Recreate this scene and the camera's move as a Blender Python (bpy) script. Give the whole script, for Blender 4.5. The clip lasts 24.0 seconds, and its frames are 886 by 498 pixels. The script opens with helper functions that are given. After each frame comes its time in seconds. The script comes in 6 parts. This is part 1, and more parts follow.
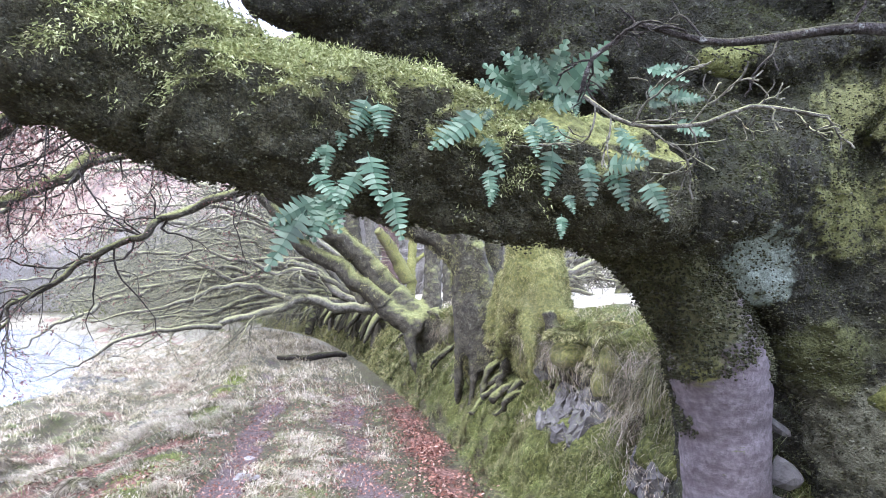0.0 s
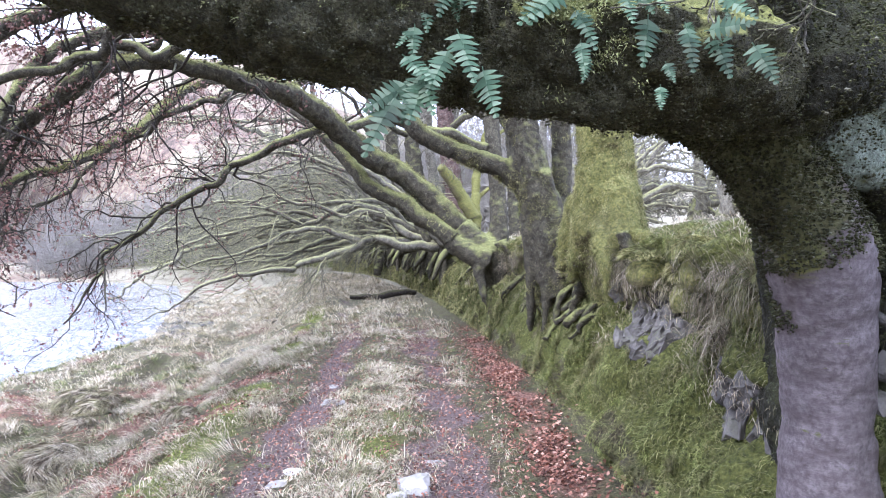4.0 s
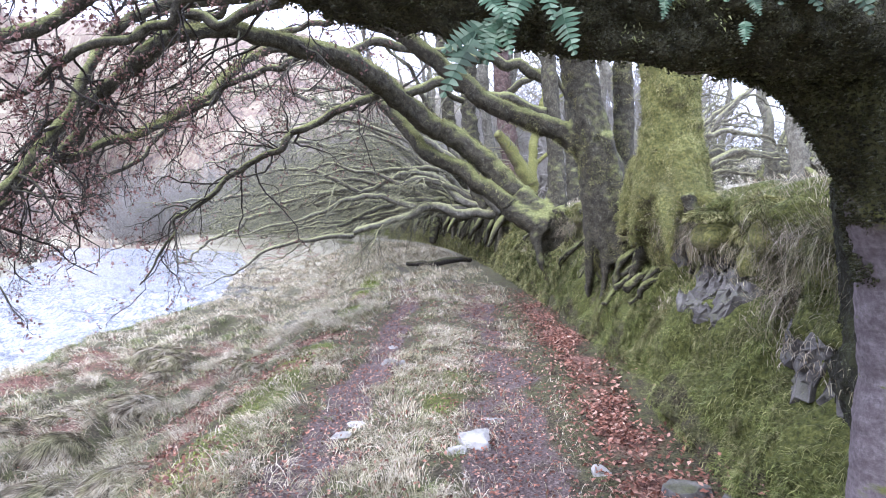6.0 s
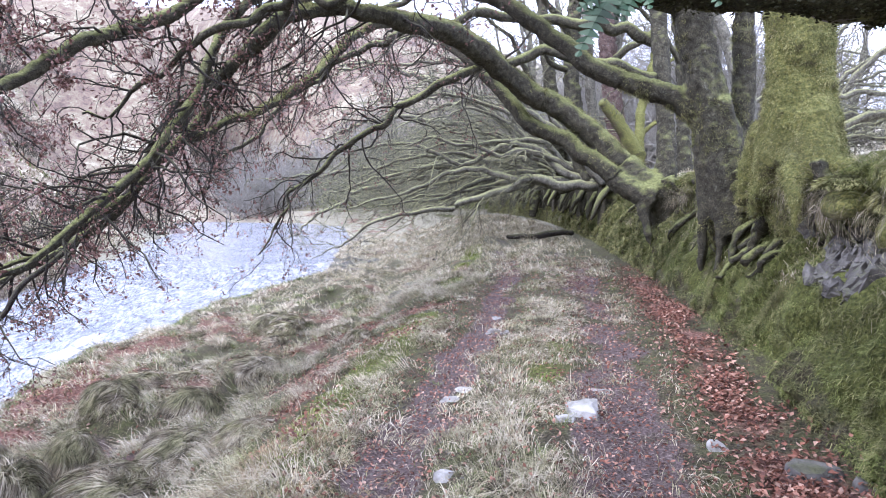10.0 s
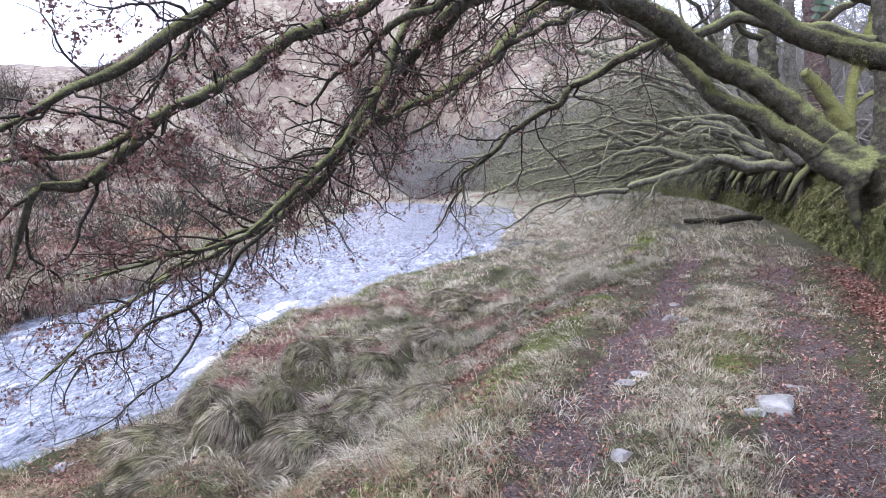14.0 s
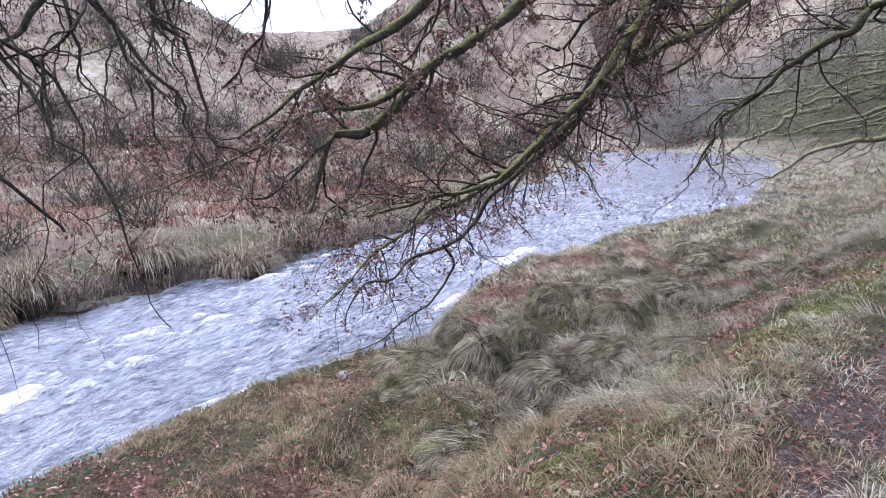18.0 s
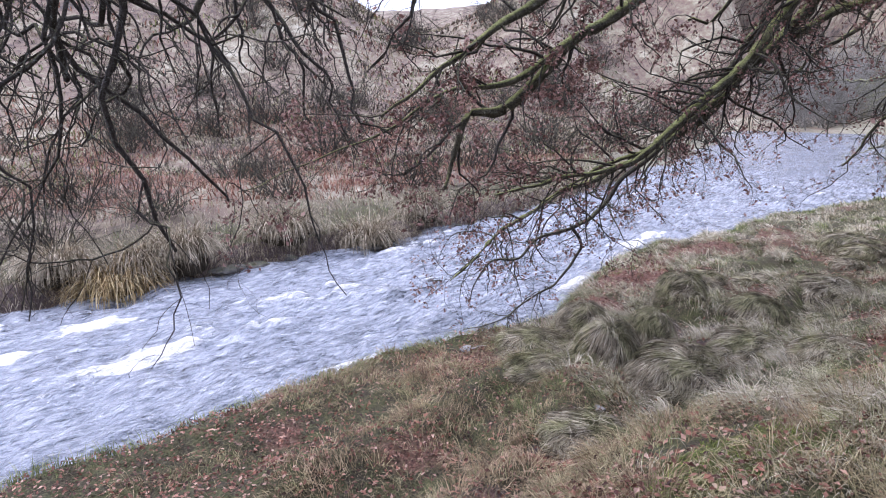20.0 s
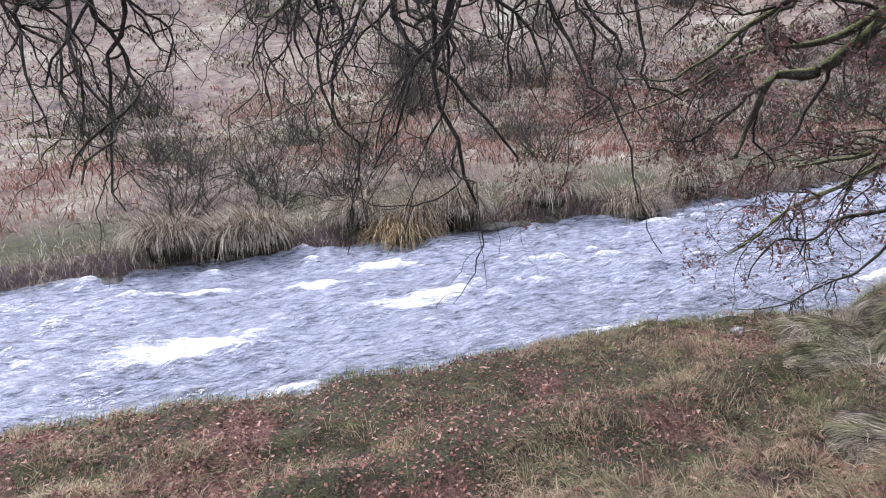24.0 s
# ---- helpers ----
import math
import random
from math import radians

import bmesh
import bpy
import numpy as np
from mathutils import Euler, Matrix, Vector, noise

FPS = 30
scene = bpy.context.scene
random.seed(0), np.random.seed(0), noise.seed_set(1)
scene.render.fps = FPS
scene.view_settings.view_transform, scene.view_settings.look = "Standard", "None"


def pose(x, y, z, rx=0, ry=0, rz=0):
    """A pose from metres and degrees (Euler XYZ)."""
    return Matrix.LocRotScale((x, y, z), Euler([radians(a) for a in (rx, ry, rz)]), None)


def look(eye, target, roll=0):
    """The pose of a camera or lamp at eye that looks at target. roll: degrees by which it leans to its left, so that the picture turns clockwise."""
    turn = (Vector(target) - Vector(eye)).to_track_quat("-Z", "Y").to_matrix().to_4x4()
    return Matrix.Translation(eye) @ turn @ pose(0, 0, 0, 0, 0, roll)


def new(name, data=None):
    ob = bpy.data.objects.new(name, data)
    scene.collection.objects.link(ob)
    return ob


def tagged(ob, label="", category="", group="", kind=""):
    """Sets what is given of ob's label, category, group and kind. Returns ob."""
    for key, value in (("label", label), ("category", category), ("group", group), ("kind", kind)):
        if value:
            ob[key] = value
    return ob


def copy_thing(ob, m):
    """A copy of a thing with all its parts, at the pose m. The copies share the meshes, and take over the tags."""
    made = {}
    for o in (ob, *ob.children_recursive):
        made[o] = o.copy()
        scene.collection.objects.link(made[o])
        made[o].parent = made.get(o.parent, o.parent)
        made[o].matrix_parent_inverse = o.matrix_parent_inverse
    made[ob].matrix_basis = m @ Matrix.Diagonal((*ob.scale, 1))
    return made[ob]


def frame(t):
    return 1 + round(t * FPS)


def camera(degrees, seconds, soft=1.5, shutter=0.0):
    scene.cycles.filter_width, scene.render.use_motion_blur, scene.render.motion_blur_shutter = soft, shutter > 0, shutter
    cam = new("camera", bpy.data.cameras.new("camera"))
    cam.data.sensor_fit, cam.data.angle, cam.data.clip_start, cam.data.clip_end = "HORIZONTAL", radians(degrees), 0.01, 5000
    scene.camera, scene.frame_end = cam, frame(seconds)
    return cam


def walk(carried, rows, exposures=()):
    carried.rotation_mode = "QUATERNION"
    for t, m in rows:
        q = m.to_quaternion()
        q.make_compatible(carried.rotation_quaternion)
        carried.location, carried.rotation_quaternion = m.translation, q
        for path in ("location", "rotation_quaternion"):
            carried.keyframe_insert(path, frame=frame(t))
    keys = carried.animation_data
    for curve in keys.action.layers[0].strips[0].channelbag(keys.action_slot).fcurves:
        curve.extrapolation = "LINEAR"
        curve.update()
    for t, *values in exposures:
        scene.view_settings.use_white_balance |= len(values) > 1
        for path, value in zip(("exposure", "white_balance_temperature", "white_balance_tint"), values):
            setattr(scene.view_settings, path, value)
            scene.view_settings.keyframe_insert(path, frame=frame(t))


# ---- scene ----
cam = camera(71.5, 24.0, 1.0)
PATH = [
    (0, (0.083, 0.198, 1.599), (0.032, 2.191, 1.758), 0.1),
    (0.5, (0.076, 0.203, 1.591), (-0.004, 2.198, 1.716), -0.3),
    (1, (0.074, 0.208, 1.576), (-0.041, 2.202, 1.67), -1.1),
    (1.5, (0.075, 0.206, 1.565), (-0.055, 2.2, 1.638), -0.9),
    (2, (0.072, 0.214, 1.557), (-0.072, 2.208, 1.603), -1.1),
    (2.5, (0.061, 0.221, 1.543), (-0.104, 2.214, 1.563), -1.3),
    (4.5, (0.006, 0.177, 1.475), (-0.303, 2.152, 1.425), -2.7),
    (5, (-0.004, 0.153, 1.457), (-0.374, 2.116, 1.374), -2.7),
    (5.5, (-0.013, 0.168, 1.446), (-0.421, 2.122, 1.322), -2.7),
    (6, (-0.019, 0.162, 1.439), (-0.452, 2.111, 1.317), -2.4),
    (6.5, (-0.028, 0.155, 1.435), (-0.495, 2.095, 1.301), -2.3),
    (7, (-0.042, 0.146, 1.424), (-0.546, 2.076, 1.274), -2.4),
    (7.5, (-0.051, 0.131, 1.42), (-0.599, 2.046, 1.247), -2.5),
    (8, (-0.057, 0.112, 1.419), (-0.666, 2.007, 1.222), -2.9),
    (8.5, (-0.06, 0.11, 1.414), (-0.726, 1.985, 1.211), -3.0),
    (9, (-0.06, 0.093, 1.419), (-0.754, 1.959, 1.229), -2.7),
    (9.5, (-0.064, 0.109, 1.417), (-0.773, 1.97, 1.229), -2.8),
    (11.5, (-0.099, 0.039, 1.415), (-0.999, 1.812, 1.197), -2.8),
    (12, (-0.102, 0.017, 1.414), (-1.069, 1.752, 1.185), -2.7),
    (12.5, (-0.108, 0.0, 1.409), (-1.141, 1.697, 1.173), -2.9),
    (13, (-0.105, -0.016, 1.407), (-1.191, 1.648, 1.181), -2.9),
    (13.5, (-0.114, -0.012, 1.404), (-1.252, 1.617, 1.181), -2.9),
    (14, (-0.12, -0.014, 1.399), (-1.317, 1.573, 1.178), -2.9),
    (14.5, (-0.126, -0.019, 1.39), (-1.366, 1.531, 1.144), -2.9),
    (15, (-0.129, -0.028, 1.385), (-1.447, 1.451, 1.113), -3.2),
    (15.5, (-0.128, -0.032, 1.378), (-1.493, 1.401, 1.086), -3.1),
    (16, (-0.138, -0.047, 1.379), (-1.564, 1.326, 1.092), -3.8),
    (16.5, (-0.154, -0.085, 1.376), (-1.649, 1.215, 1.099), -3.6),
    (17, (-0.177, -0.105, 1.363), (-1.756, 1.085, 1.058), -4.0),
    (17.5, (-0.174, -0.135, 1.371), (-1.801, 0.983, 1.052), -3.7),
    (18, (-0.195, -0.186, 1.373), (-1.877, 0.841, 1.034), -3.7),
    (18.5, (-0.204, -0.22, 1.375), (-1.937, 0.711, 1.014), -3.6),
    (20.5, (-0.224, -0.349, 1.392), (-2.09, 0.251, 0.995), -3.1),
    (21, (-0.213, -0.387, 1.396), (-2.105, 0.112, 0.985), -3.0),
    (21.5, (-0.193, -0.429, 1.409), (-2.114, -0.051, 0.998), -3.2),
    (22, (-0.161, -0.461, 1.414), (-2.094, -0.17, 0.988), -3.2),
    (22.5, (-0.133, -0.496, 1.414), (-2.076, -0.32, 0.973), -3.5),
    (23, (-0.131, -0.5, 1.403), (-2.078, -0.414, 0.951), -3.2),
    (23.5, (-0.113, -0.518, 1.398), (-2.061, -0.519, 0.944), -3.1),
    (24, (-0.078, -0.544, 1.406), (-2.023, -0.649, 0.955), -3.2),
]
walk(cam, [(t, look(eye, target, roll)) for t, eye, target, roll in PATH], [(0, 2.29, 5450, 23), (2.5, 2.18, 5480, 23), (5, 1.94, 5480, 22), (9, 1.72, 5480, 22), (12, 1.5, 5550, 23), (14, 1.28, 5580, 23), (18, 1.09, 5650, 23), (24, 0.94, 5850, 22)])

WATER = -1.05
rng = np.random.default_rng(7)

# ---- light ----
world = bpy.data.worlds.new("overcast_sky")
scene.world = world
world.use_nodes = True
wn = world.node_tree.nodes
wl = world.node_tree.links
sky = wn.new("ShaderNodeTexSky")
sky.sky_type = "NISHITA"
sky.sun_disc = False
sky.sun_elevation, sky.sun_rotation = radians(50), radians(218)
cloud = wn.new("ShaderNodeMixRGB")
cloud.inputs["Fac"].default_value = 0.82
cloud.inputs["Color2"].default_value = (9.0, 9.4, 10.6, 1)
wl.new(sky.outputs["Color"], cloud.inputs["Color1"])
wl.new(cloud.outputs["Color"], wn["Background"].inputs["Color"])
wn["Background"].inputs["Strength"].default_value = 0.125
sun = new("sun", bpy.data.lights.new("sun", "SUN"))
sun.data.energy, sun.data.angle, sun.data.color = 1.5, radians(25), (1.0, 0.97, 0.93)
sun.matrix_world = look((-16, -16, 30), (0, 4, 0))


# ---- noise and terrain ----
def lattice(ix, iy, seed):
    h = np.sin(ix * 127.1 + iy * 311.7 + seed * 74.7) * 43758.5453
    return h - np.floor(h)


def vnoise(x, y, scale, seed=0):
    x, y = np.asarray(x, float) / scale, np.asarray(y, float) / scale
    ix, iy = np.floor(x), np.floor(y)
    fx, fy = x - ix, y - iy
    fx, fy = fx * fx * (3 - 2 * fx), fy * fy * (3 - 2 * fy)
    a, b = lattice(ix, iy, seed), lattice(ix + 1, iy, seed)
    c, d = lattice(ix, iy + 1, seed), lattice(ix + 1, iy + 1, seed)
    return (a * (1 - fx) + b * fx) * (1 - fy) + (c * (1 - fx) + d * fx) * fy - 0.5


def smooth(u):
    u = np.clip(u, 0, 1)
    return u * u * (3 - 2 * u)


def foot_x(y):
    """The foot of the hedge bank."""
    y = np.asarray(y, float)
    yc = np.clip(y, 0, 26)
    bend = np.clip(y - 7, 0, 20)
    return 1.15 - 0.035 * bend - 0.0015 * bend * bend - 0.14 * yc - 0.0035 * yc * yc - 0.14 * np.minimum(y, 0) - 0.32 * np.maximum(y - 26, 0) - 0.02 * np.clip(y - 24, 0, 24) ** 2 - 0.96 * np.maximum(y - 48, 0)


NEAR_Y = [-60, -12, -3.5, -1.2, 1.0, 2.1, 3.2, 3.8, 5.6, 7.0, 8.7, 11, 16, 22, 28, 42, 48, 55, 70, 400]
NEAR_X = [4, -2.6, -4.55, -5.25, -6.15, -6.45, -6.3, -6.95, -8.4, -9.1, -9.2, -10.1, -10.3, -13.4, -16.3, -25, -32, -45, -75, -640]
FAR_Y = [-60, -12, -6.3, -5.2, -3.4, -2.5, -0.7, 0.9, 2.4, 5.0, 9.3, 21, 30, 42, 48, 55, 70, 400]
FAR_X = [-2, -7.2, -9.5, -10.7, -11.3, -11.9, -12.3, -12.9, -13.0, -14.5, -16.6, -25.4, -32.5, -41, -52, -66, -96, -690]


def near_shore(y):
    return np.interp(y, NEAR_Y, NEAR_X)


def far_shore(y):
    return np.interp(y, FAR_Y, FAR_X)


HOLLOWS = [(-4.16, 2.76, 0.22), (-4.84, 3.42, 0.22), (-4.41, 3.72, 0.22), (-4.77, 4.36, 0.22), (-4.51, 4.96, 0.22), (-3.45, 1.55, 0.2), (-3.05, 0.9, 0.18), (-4.3, 5.3, 0.25), (-5.2, 3.9, 0.25)]


def hollow(x, y):
    out = 0 * np.asarray(x, float)
    for hx, hy, hr in HOLLOWS:
        out = np.maximum(out, np.exp(-((x - hx) ** 2 + (y - hy) ** 2) / hr ** 2))
    return out


FACE_OUT = [0, 0.12, 0.26, 0.42, 0.56, 0.60, 0.64, 0.80, 1.1]
FACE_UP = [0, 0.26, 0.50, 0.74, 0.94, 1.14, 1.36, 1.47, 1.5]


def height(x, y, rough=True):
    x, y = np.asarray(x, float), np.asarray(y, float)
    d = foot_x(y) - x
    shore, far = near_shore(y), far_shore(y)
    # path with two ruts
    z = 0.03 * np.exp(-((d - 1.55) / 0.35) ** 2) - 0.05 * np.exp(-((d - 0.95) / 0.26) ** 2) - 0.06 * np.exp(-((d - 2.2) / 0.24) ** 2)
    # river bank
    edge = foot_x(y) - 2.75
    w = np.maximum(edge - shore, 1.0)
    s = (edge - x) / w
    down = 0.74 * smooth(s / 0.42) + 0.16 * np.clip(s, 0, 1)
    z = np.where(s > 0, z - down, z)
    lip = smooth((shore - x + 0.12) / 0.30)
    z = z - lip * 0.65
    # far bank, meadow and hills
    fd = far - x
    r = np.hypot(x, y)
    az = np.degrees(np.arctan2(-x, y))
    meadow = WATER - 0.25 + 0.65 * smooth((fd + 0.25) / 0.5) + 0.25 * smooth(fd / 7.0) + 0.03 * np.maximum(fd - 3, 0)
    el = 15.2 + 2.5 * smooth((60 - az) / 15) - 6.2 * np.exp(-((az - 69.5) / 9.0) ** 2) + 1.2 * vnoise(az, 0 * az, 11, 15) - 3.0 * smooth((az - 95) / 60) + 1.5 * smooth((az - 78) / 12)
    near_hill = np.tan(np.radians(el)) * r * smooth((r - 22) / 110) * smooth((520 - r) / 260)
    far_hill = np.tan(radians(10.0)) * 950 * smooth((r - 420) / 530) * (1 + 0.10 * vnoise(x, y, 260, 3))
    hills = np.maximum(near_hill, far_hill * smooth((r - 400) / 100))
    z = np.where(fd > -0.25, meadow + hills * smooth(fd / (14 + 0.25 * r)), z)
    beyond = smooth((r - 80) / 50) * smooth(d / 20)
    z = z * (1 - beyond) + (hills + 0.5) * beyond

    # hedge bank and the field behind it
    top = 1.5 + 0.14 * vnoise(0 * x, y, 2.2, 5)
    face = np.interp(-d, FACE_OUT + [1.6, 2.6, 4.5], FACE_UP + [1.45, 1.25, 1.2])
    face = face * top / 1.5
    back = face + 0.075 * np.clip(-d - 2.4, 0, 34) + np.tan(np.radians(2.5 + 13 * smooth((az - 4) / 22))) * r * smooth((r - 60) / 120) * smooth((900 - r) / 300) * smooth((-d - 6) / 40)
    z = np.where(d < 0, back, z)
    if rough:
        near = 1 / (1 + (r / 40) ** 2)
        grassy = smooth((d - 2.4) / 0.6) + smooth((-d + 0.1) / 0.3)
        bump = vnoise(x, y, 0.55, 1) * 0.10 + vnoise(x, y, 0.2, 2) * 0.05
        lumps = np.maximum(vnoise(x, y, 0.75, 9), -0.1) * 0.26 * smooth((s - 0.3) / 0.15) * smooth((0.97 - s) / 0.1)
        z = z + (bump * (0.25 + 0.75 * np.clip(grassy, 0, 1)) + vnoise(x, y, 0.07, 4) * 0.015) * near
        ridge = 0.10 * np.maximum(np.sin((x * 0.78 + y * 0.32) * 7.5 + 5 * vnoise(x, y, 1.1, 14)), -0.3) * smooth((s - 0.22) / 0.12) * smooth((0.8 - s) / 0.15)
        z = z + np.where((d > 0) & (fd < 0), lumps + ridge - 0.17 * hollow(x, y), 0)
        z = z + np.where(fd > 0, vnoise(x, y, 1.2, 11) * 0.35 * smooth(fd / 1.5) + vnoise(x, y, 17, 12) * 2.2 * smooth((r - 40) / 60) + vnoise(x, y, 5, 13) * 0.9 * smooth((r - 30) / 40), 0)
    return z


def bank_relief(y, z):
    """How far the bank's face stands out or is eaten back."""
    bulge = 0.20 * vnoise(y, z, 0.5, 61) + 0.20 * vnoise(y + 0.25 * z, z * 0.22, 0.16, 64) + 0.17 * vnoise(y, z, 0.22, 62) + 0.11 * vnoise(y, z, 0.10, 63) + 0.05 * vnoise(y, z, 0.05, 67)
    bulge = bulge * (0.72 + 0.15 * smooth((z - 0.75) / 0.3))
    dug = 0.12 * smooth(1.2 - ((y - 4.85) / 0.8) ** 2 - ((z - 0.90) / 0.17) ** 2) + 0.10 * smooth(1.2 - ((y - 3.2) / 0.45) ** 2 - ((z - 0.62) / 0.18) ** 2)
    ledge = 0.07 * np.exp(-((z - 1.0) / 0.12) ** 2) * (0.8 + 1.2 * vnoise(y, 0 * y, 0.7, 65)) - 0.11 * np.exp(-((z - 1.32) / 0.11) ** 2) * (0.8 + 1.2 * vnoise(y, 0 * y, 0.45, 66))
    return (dug - bulge + ledge) * smooth(z / 0.15) * smooth((1.75 - z) / 0.3)


# ---- materials ----
def mat(name, rough=0.8):
    m = bpy.data.materials.new(name)
    m.use_nodes = True
    n, l = m.node_tree.nodes, m.node_tree.links
    b = n["Principled BSDF"]
    b.inputs["Roughness"].default_value = rough
    b.inputs["Specular IOR Level"].default_value = 0.25
    return m, n, l, b


def tex_noise(n, l, scale, detail=4.0, vec=None, rough=0.6):
    t = n.new("ShaderNodeTexNoise")
    t.inputs["Scale"].default_value, t.inputs["Detail"].default_value, t.inputs["Roughness"].default_value = scale, detail, rough
    if vec is None:
        g = n.new("ShaderNodeNewGeometry")
        vec = g.outputs["Position"]
    l.new(vec, t.inputs["Vector"])
    return t.outputs["Fac"]


def ramp(n, l, fac, stops):
    r = n.new("ShaderNodeValToRGB")
    e = r.color_ramp.elements
    while len(e) < len(stops):
        e.new(0.5)
    for k, (p, c) in enumerate(stops):
        e[k].position = p
        e[k].color = (*c, 1) if len(c) == 3 else c
    l.new(fac, r.inputs["Fac"])
    return r.outputs["Color"]


def mixc(n, l, fac, a, b, mode="MIX"):
    m = n.new("ShaderNodeMixRGB")
    m.blend_type = mode
    for key, v in (("Fac", fac), ("Color1", a), ("Color2", b)):
        if isinstance(v, (int, float)):
            m.inputs[key].default_value = v
        elif isinstance(v, tuple):
            m.inputs[key].default_value = (*v, 1)
        else:
            l.new(v, m.inputs[key])
    return m.outputs["Color"]


def math_node(n, l, op, a, b=0.0):
    m = n.new("ShaderNodeMath")
    m.operation = op
    m.use_clamp = True
    for k, v in enumerate((a, b)):
        if isinstance(v, (int, float)):
            m.inputs[k].default_value = v
        else:
            l.new(v, m.inputs[k])
    return m.outputs["Value"]


def bump(n, l, b, fac, strength=0.5, dist=0.02):
    k = n.new("ShaderNodeBump")
    k.inputs["Strength"].default_value, k.inputs["Distance"].default_value = strength, dist
    l.new(fac, k.inputs["Height"])
    l.new(k.outputs["Normal"], b.inputs["Normal"])


def up_mask(n, l, lo, hi):
    g = n.new("ShaderNodeNewGeometry")
    s = n.new("ShaderNodeSeparateXYZ")
    l.new(g.outputs["Normal"], s.inputs["Vector"])
    r = n.new("ShaderNodeMapRange")
    r.inputs["From Min"].default_value, r.inputs["From Max"].default_value = lo, hi
    l.new(s.outputs["Z"], r.inputs["Value"])
    return r.outputs["Result"]


def bark_material(name, dark, pale, moss, amount, scale=1.0, lichen=(0.42, 0.45, 0.40), spread=0.0, patches=(), bands=1.0, speckle=0.55, relief=1.0, grit=0.45):
    m, n, l, b = mat(name, 0.9)
    fine = tex_noise(n, l, 90 * scale, 5)
    mp = n.new("ShaderNodeMapping")
    mp.inputs["Scale"].default_value = (1, 1, bands)
    l.new(n.new("ShaderNodeNewGeometry").outputs["Position"], mp.inputs["Vector"])
    mid = tex_noise(n, l, 14 * scale, 5, mp.outputs["Vector"])
    big = tex_noise(n, l, 3.4 * scale, 8, None, 0.68)
    base = ramp(n, l, mid, [(0.32, dark), (0.72, pale)])
    base = mixc(n, l, ramp(n, l, fine, [(0.35, (0, 0, 0)), (0.7, (1, 1, 1))]), base, tuple(grit * v for v in dark), "MIX")
    spots = ramp(n, l, tex_noise(n, l, 30 * scale, 6, None, 0.75), [(0.56, (0, 0, 0)), (0.72, (1, 1, 1))])
    base = mixc(n, l, math_node(n, l, "MULTIPLY", spots, speckle), base, lichen)
    mossy = ramp(n, l, tex_noise(n, l, 46 * scale, 4), [(0.3, tuple(v * 0.42 for v in moss)), (0.55, moss), (0.75, (moss[0] * 1.7, moss[1] * 1.5, moss[2] * 1.5))])
    up = up_mask(n, l, -0.1 - spread, 0.85 - spread)
    mask = math_node(n, l, "ADD", math_node(n, l, "MULTIPLY", up, amount), math_node(n, l, "MULTIPLY", big, 0.75))
    mask = ramp(n, l, mask, [(0.56, (0, 0, 0)), (0.88, (1, 1, 1))])
    c = mixc(n, l, mask, base, mossy)
    for place, size, colour in patches:
        g = n.new("ShaderNodeNewGeometry")
        v = n.new("ShaderNodeVectorMath")
        v.operation = "DISTANCE"
        l.new(g.outputs["Position"], v.inputs[0])
        v.inputs[1].default_value = place
        near = math_node(n, l, "SUBTRACT", 1.0, math_node(n, l, "DIVIDE", v.outputs["Value"], size))
        near = math_node(n, l, "ADD", math_node(n, l, "MULTIPLY", near, 0.8), mid)
        c = mixc(n, l, ramp(n, l, near, [(0.66, (0, 0, 0)), (0.82, (0.85,) * 3)]), c, ramp(n, l, fine, [(0.3, tuple(q * 0.45 for q in colour)), (0.65, colour)]))
    l.new(c, b.inputs["Base Color"])
    bump(n, l, b, math_node(n, l, "ADD", math_node(n, l, "MULTIPLY", fine, 0.6), mid), relief, 0.035 / scale)
    return m


def island_material(name, stops, rough=0.8, through_light=0.0, other=None, patch=2.0):
    m, n, l, b = mat(name, rough)
    g = n.new("ShaderNodeNewGeometry")
    c = ramp(n, l, g.outputs["Random Per Island"], stops)
    if other:
        c = mixc(n, l, ramp(n, l, tex_noise(n, l, patch, 4, None, 0.65), [(0.44, (0, 0, 0)), (0.58, (1, 1, 1))]), c, ramp(n, l, g.outputs["Random Per Island"], other))
    tuft = ramp(n, l, tex_noise(n, l, 9.0, 3, None, 0.6), [(0.34, (0.42, 0.40, 0.38)), (0.52, (0.95, 0.95, 0.95)), (0.68, (1.25, 1.25, 1.22))])
    c = mixc(n, l, 1.0, c, tuft, "MULTIPLY")
    big = tex_noise(n, l, 1.6, 3)
    c = mixc(n, l, ramp(n, l, big, [(0.35, (0.25,) * 3), (0.7, (0, 0, 0))]), c, tuple(v * 0.6 for v in stops[0][1]))
    l.new(c, b.inputs["Base Color"])
    if through_light:
        t = n.new("ShaderNodeBsdfTranslucent")
        l.new(c, t.inputs["Color"])
        a = n.new("ShaderNodeMixShader")
        a.inputs["Fac"].default_value = through_light * 0.6
        l.new(b.outputs["BSDF"], a.inputs[1])
        l.new(t.outputs["BSDF"], a.inputs[2])
        l.new(a.outputs["Shader"], n["Material Output"].inputs["Surface"])
    return m


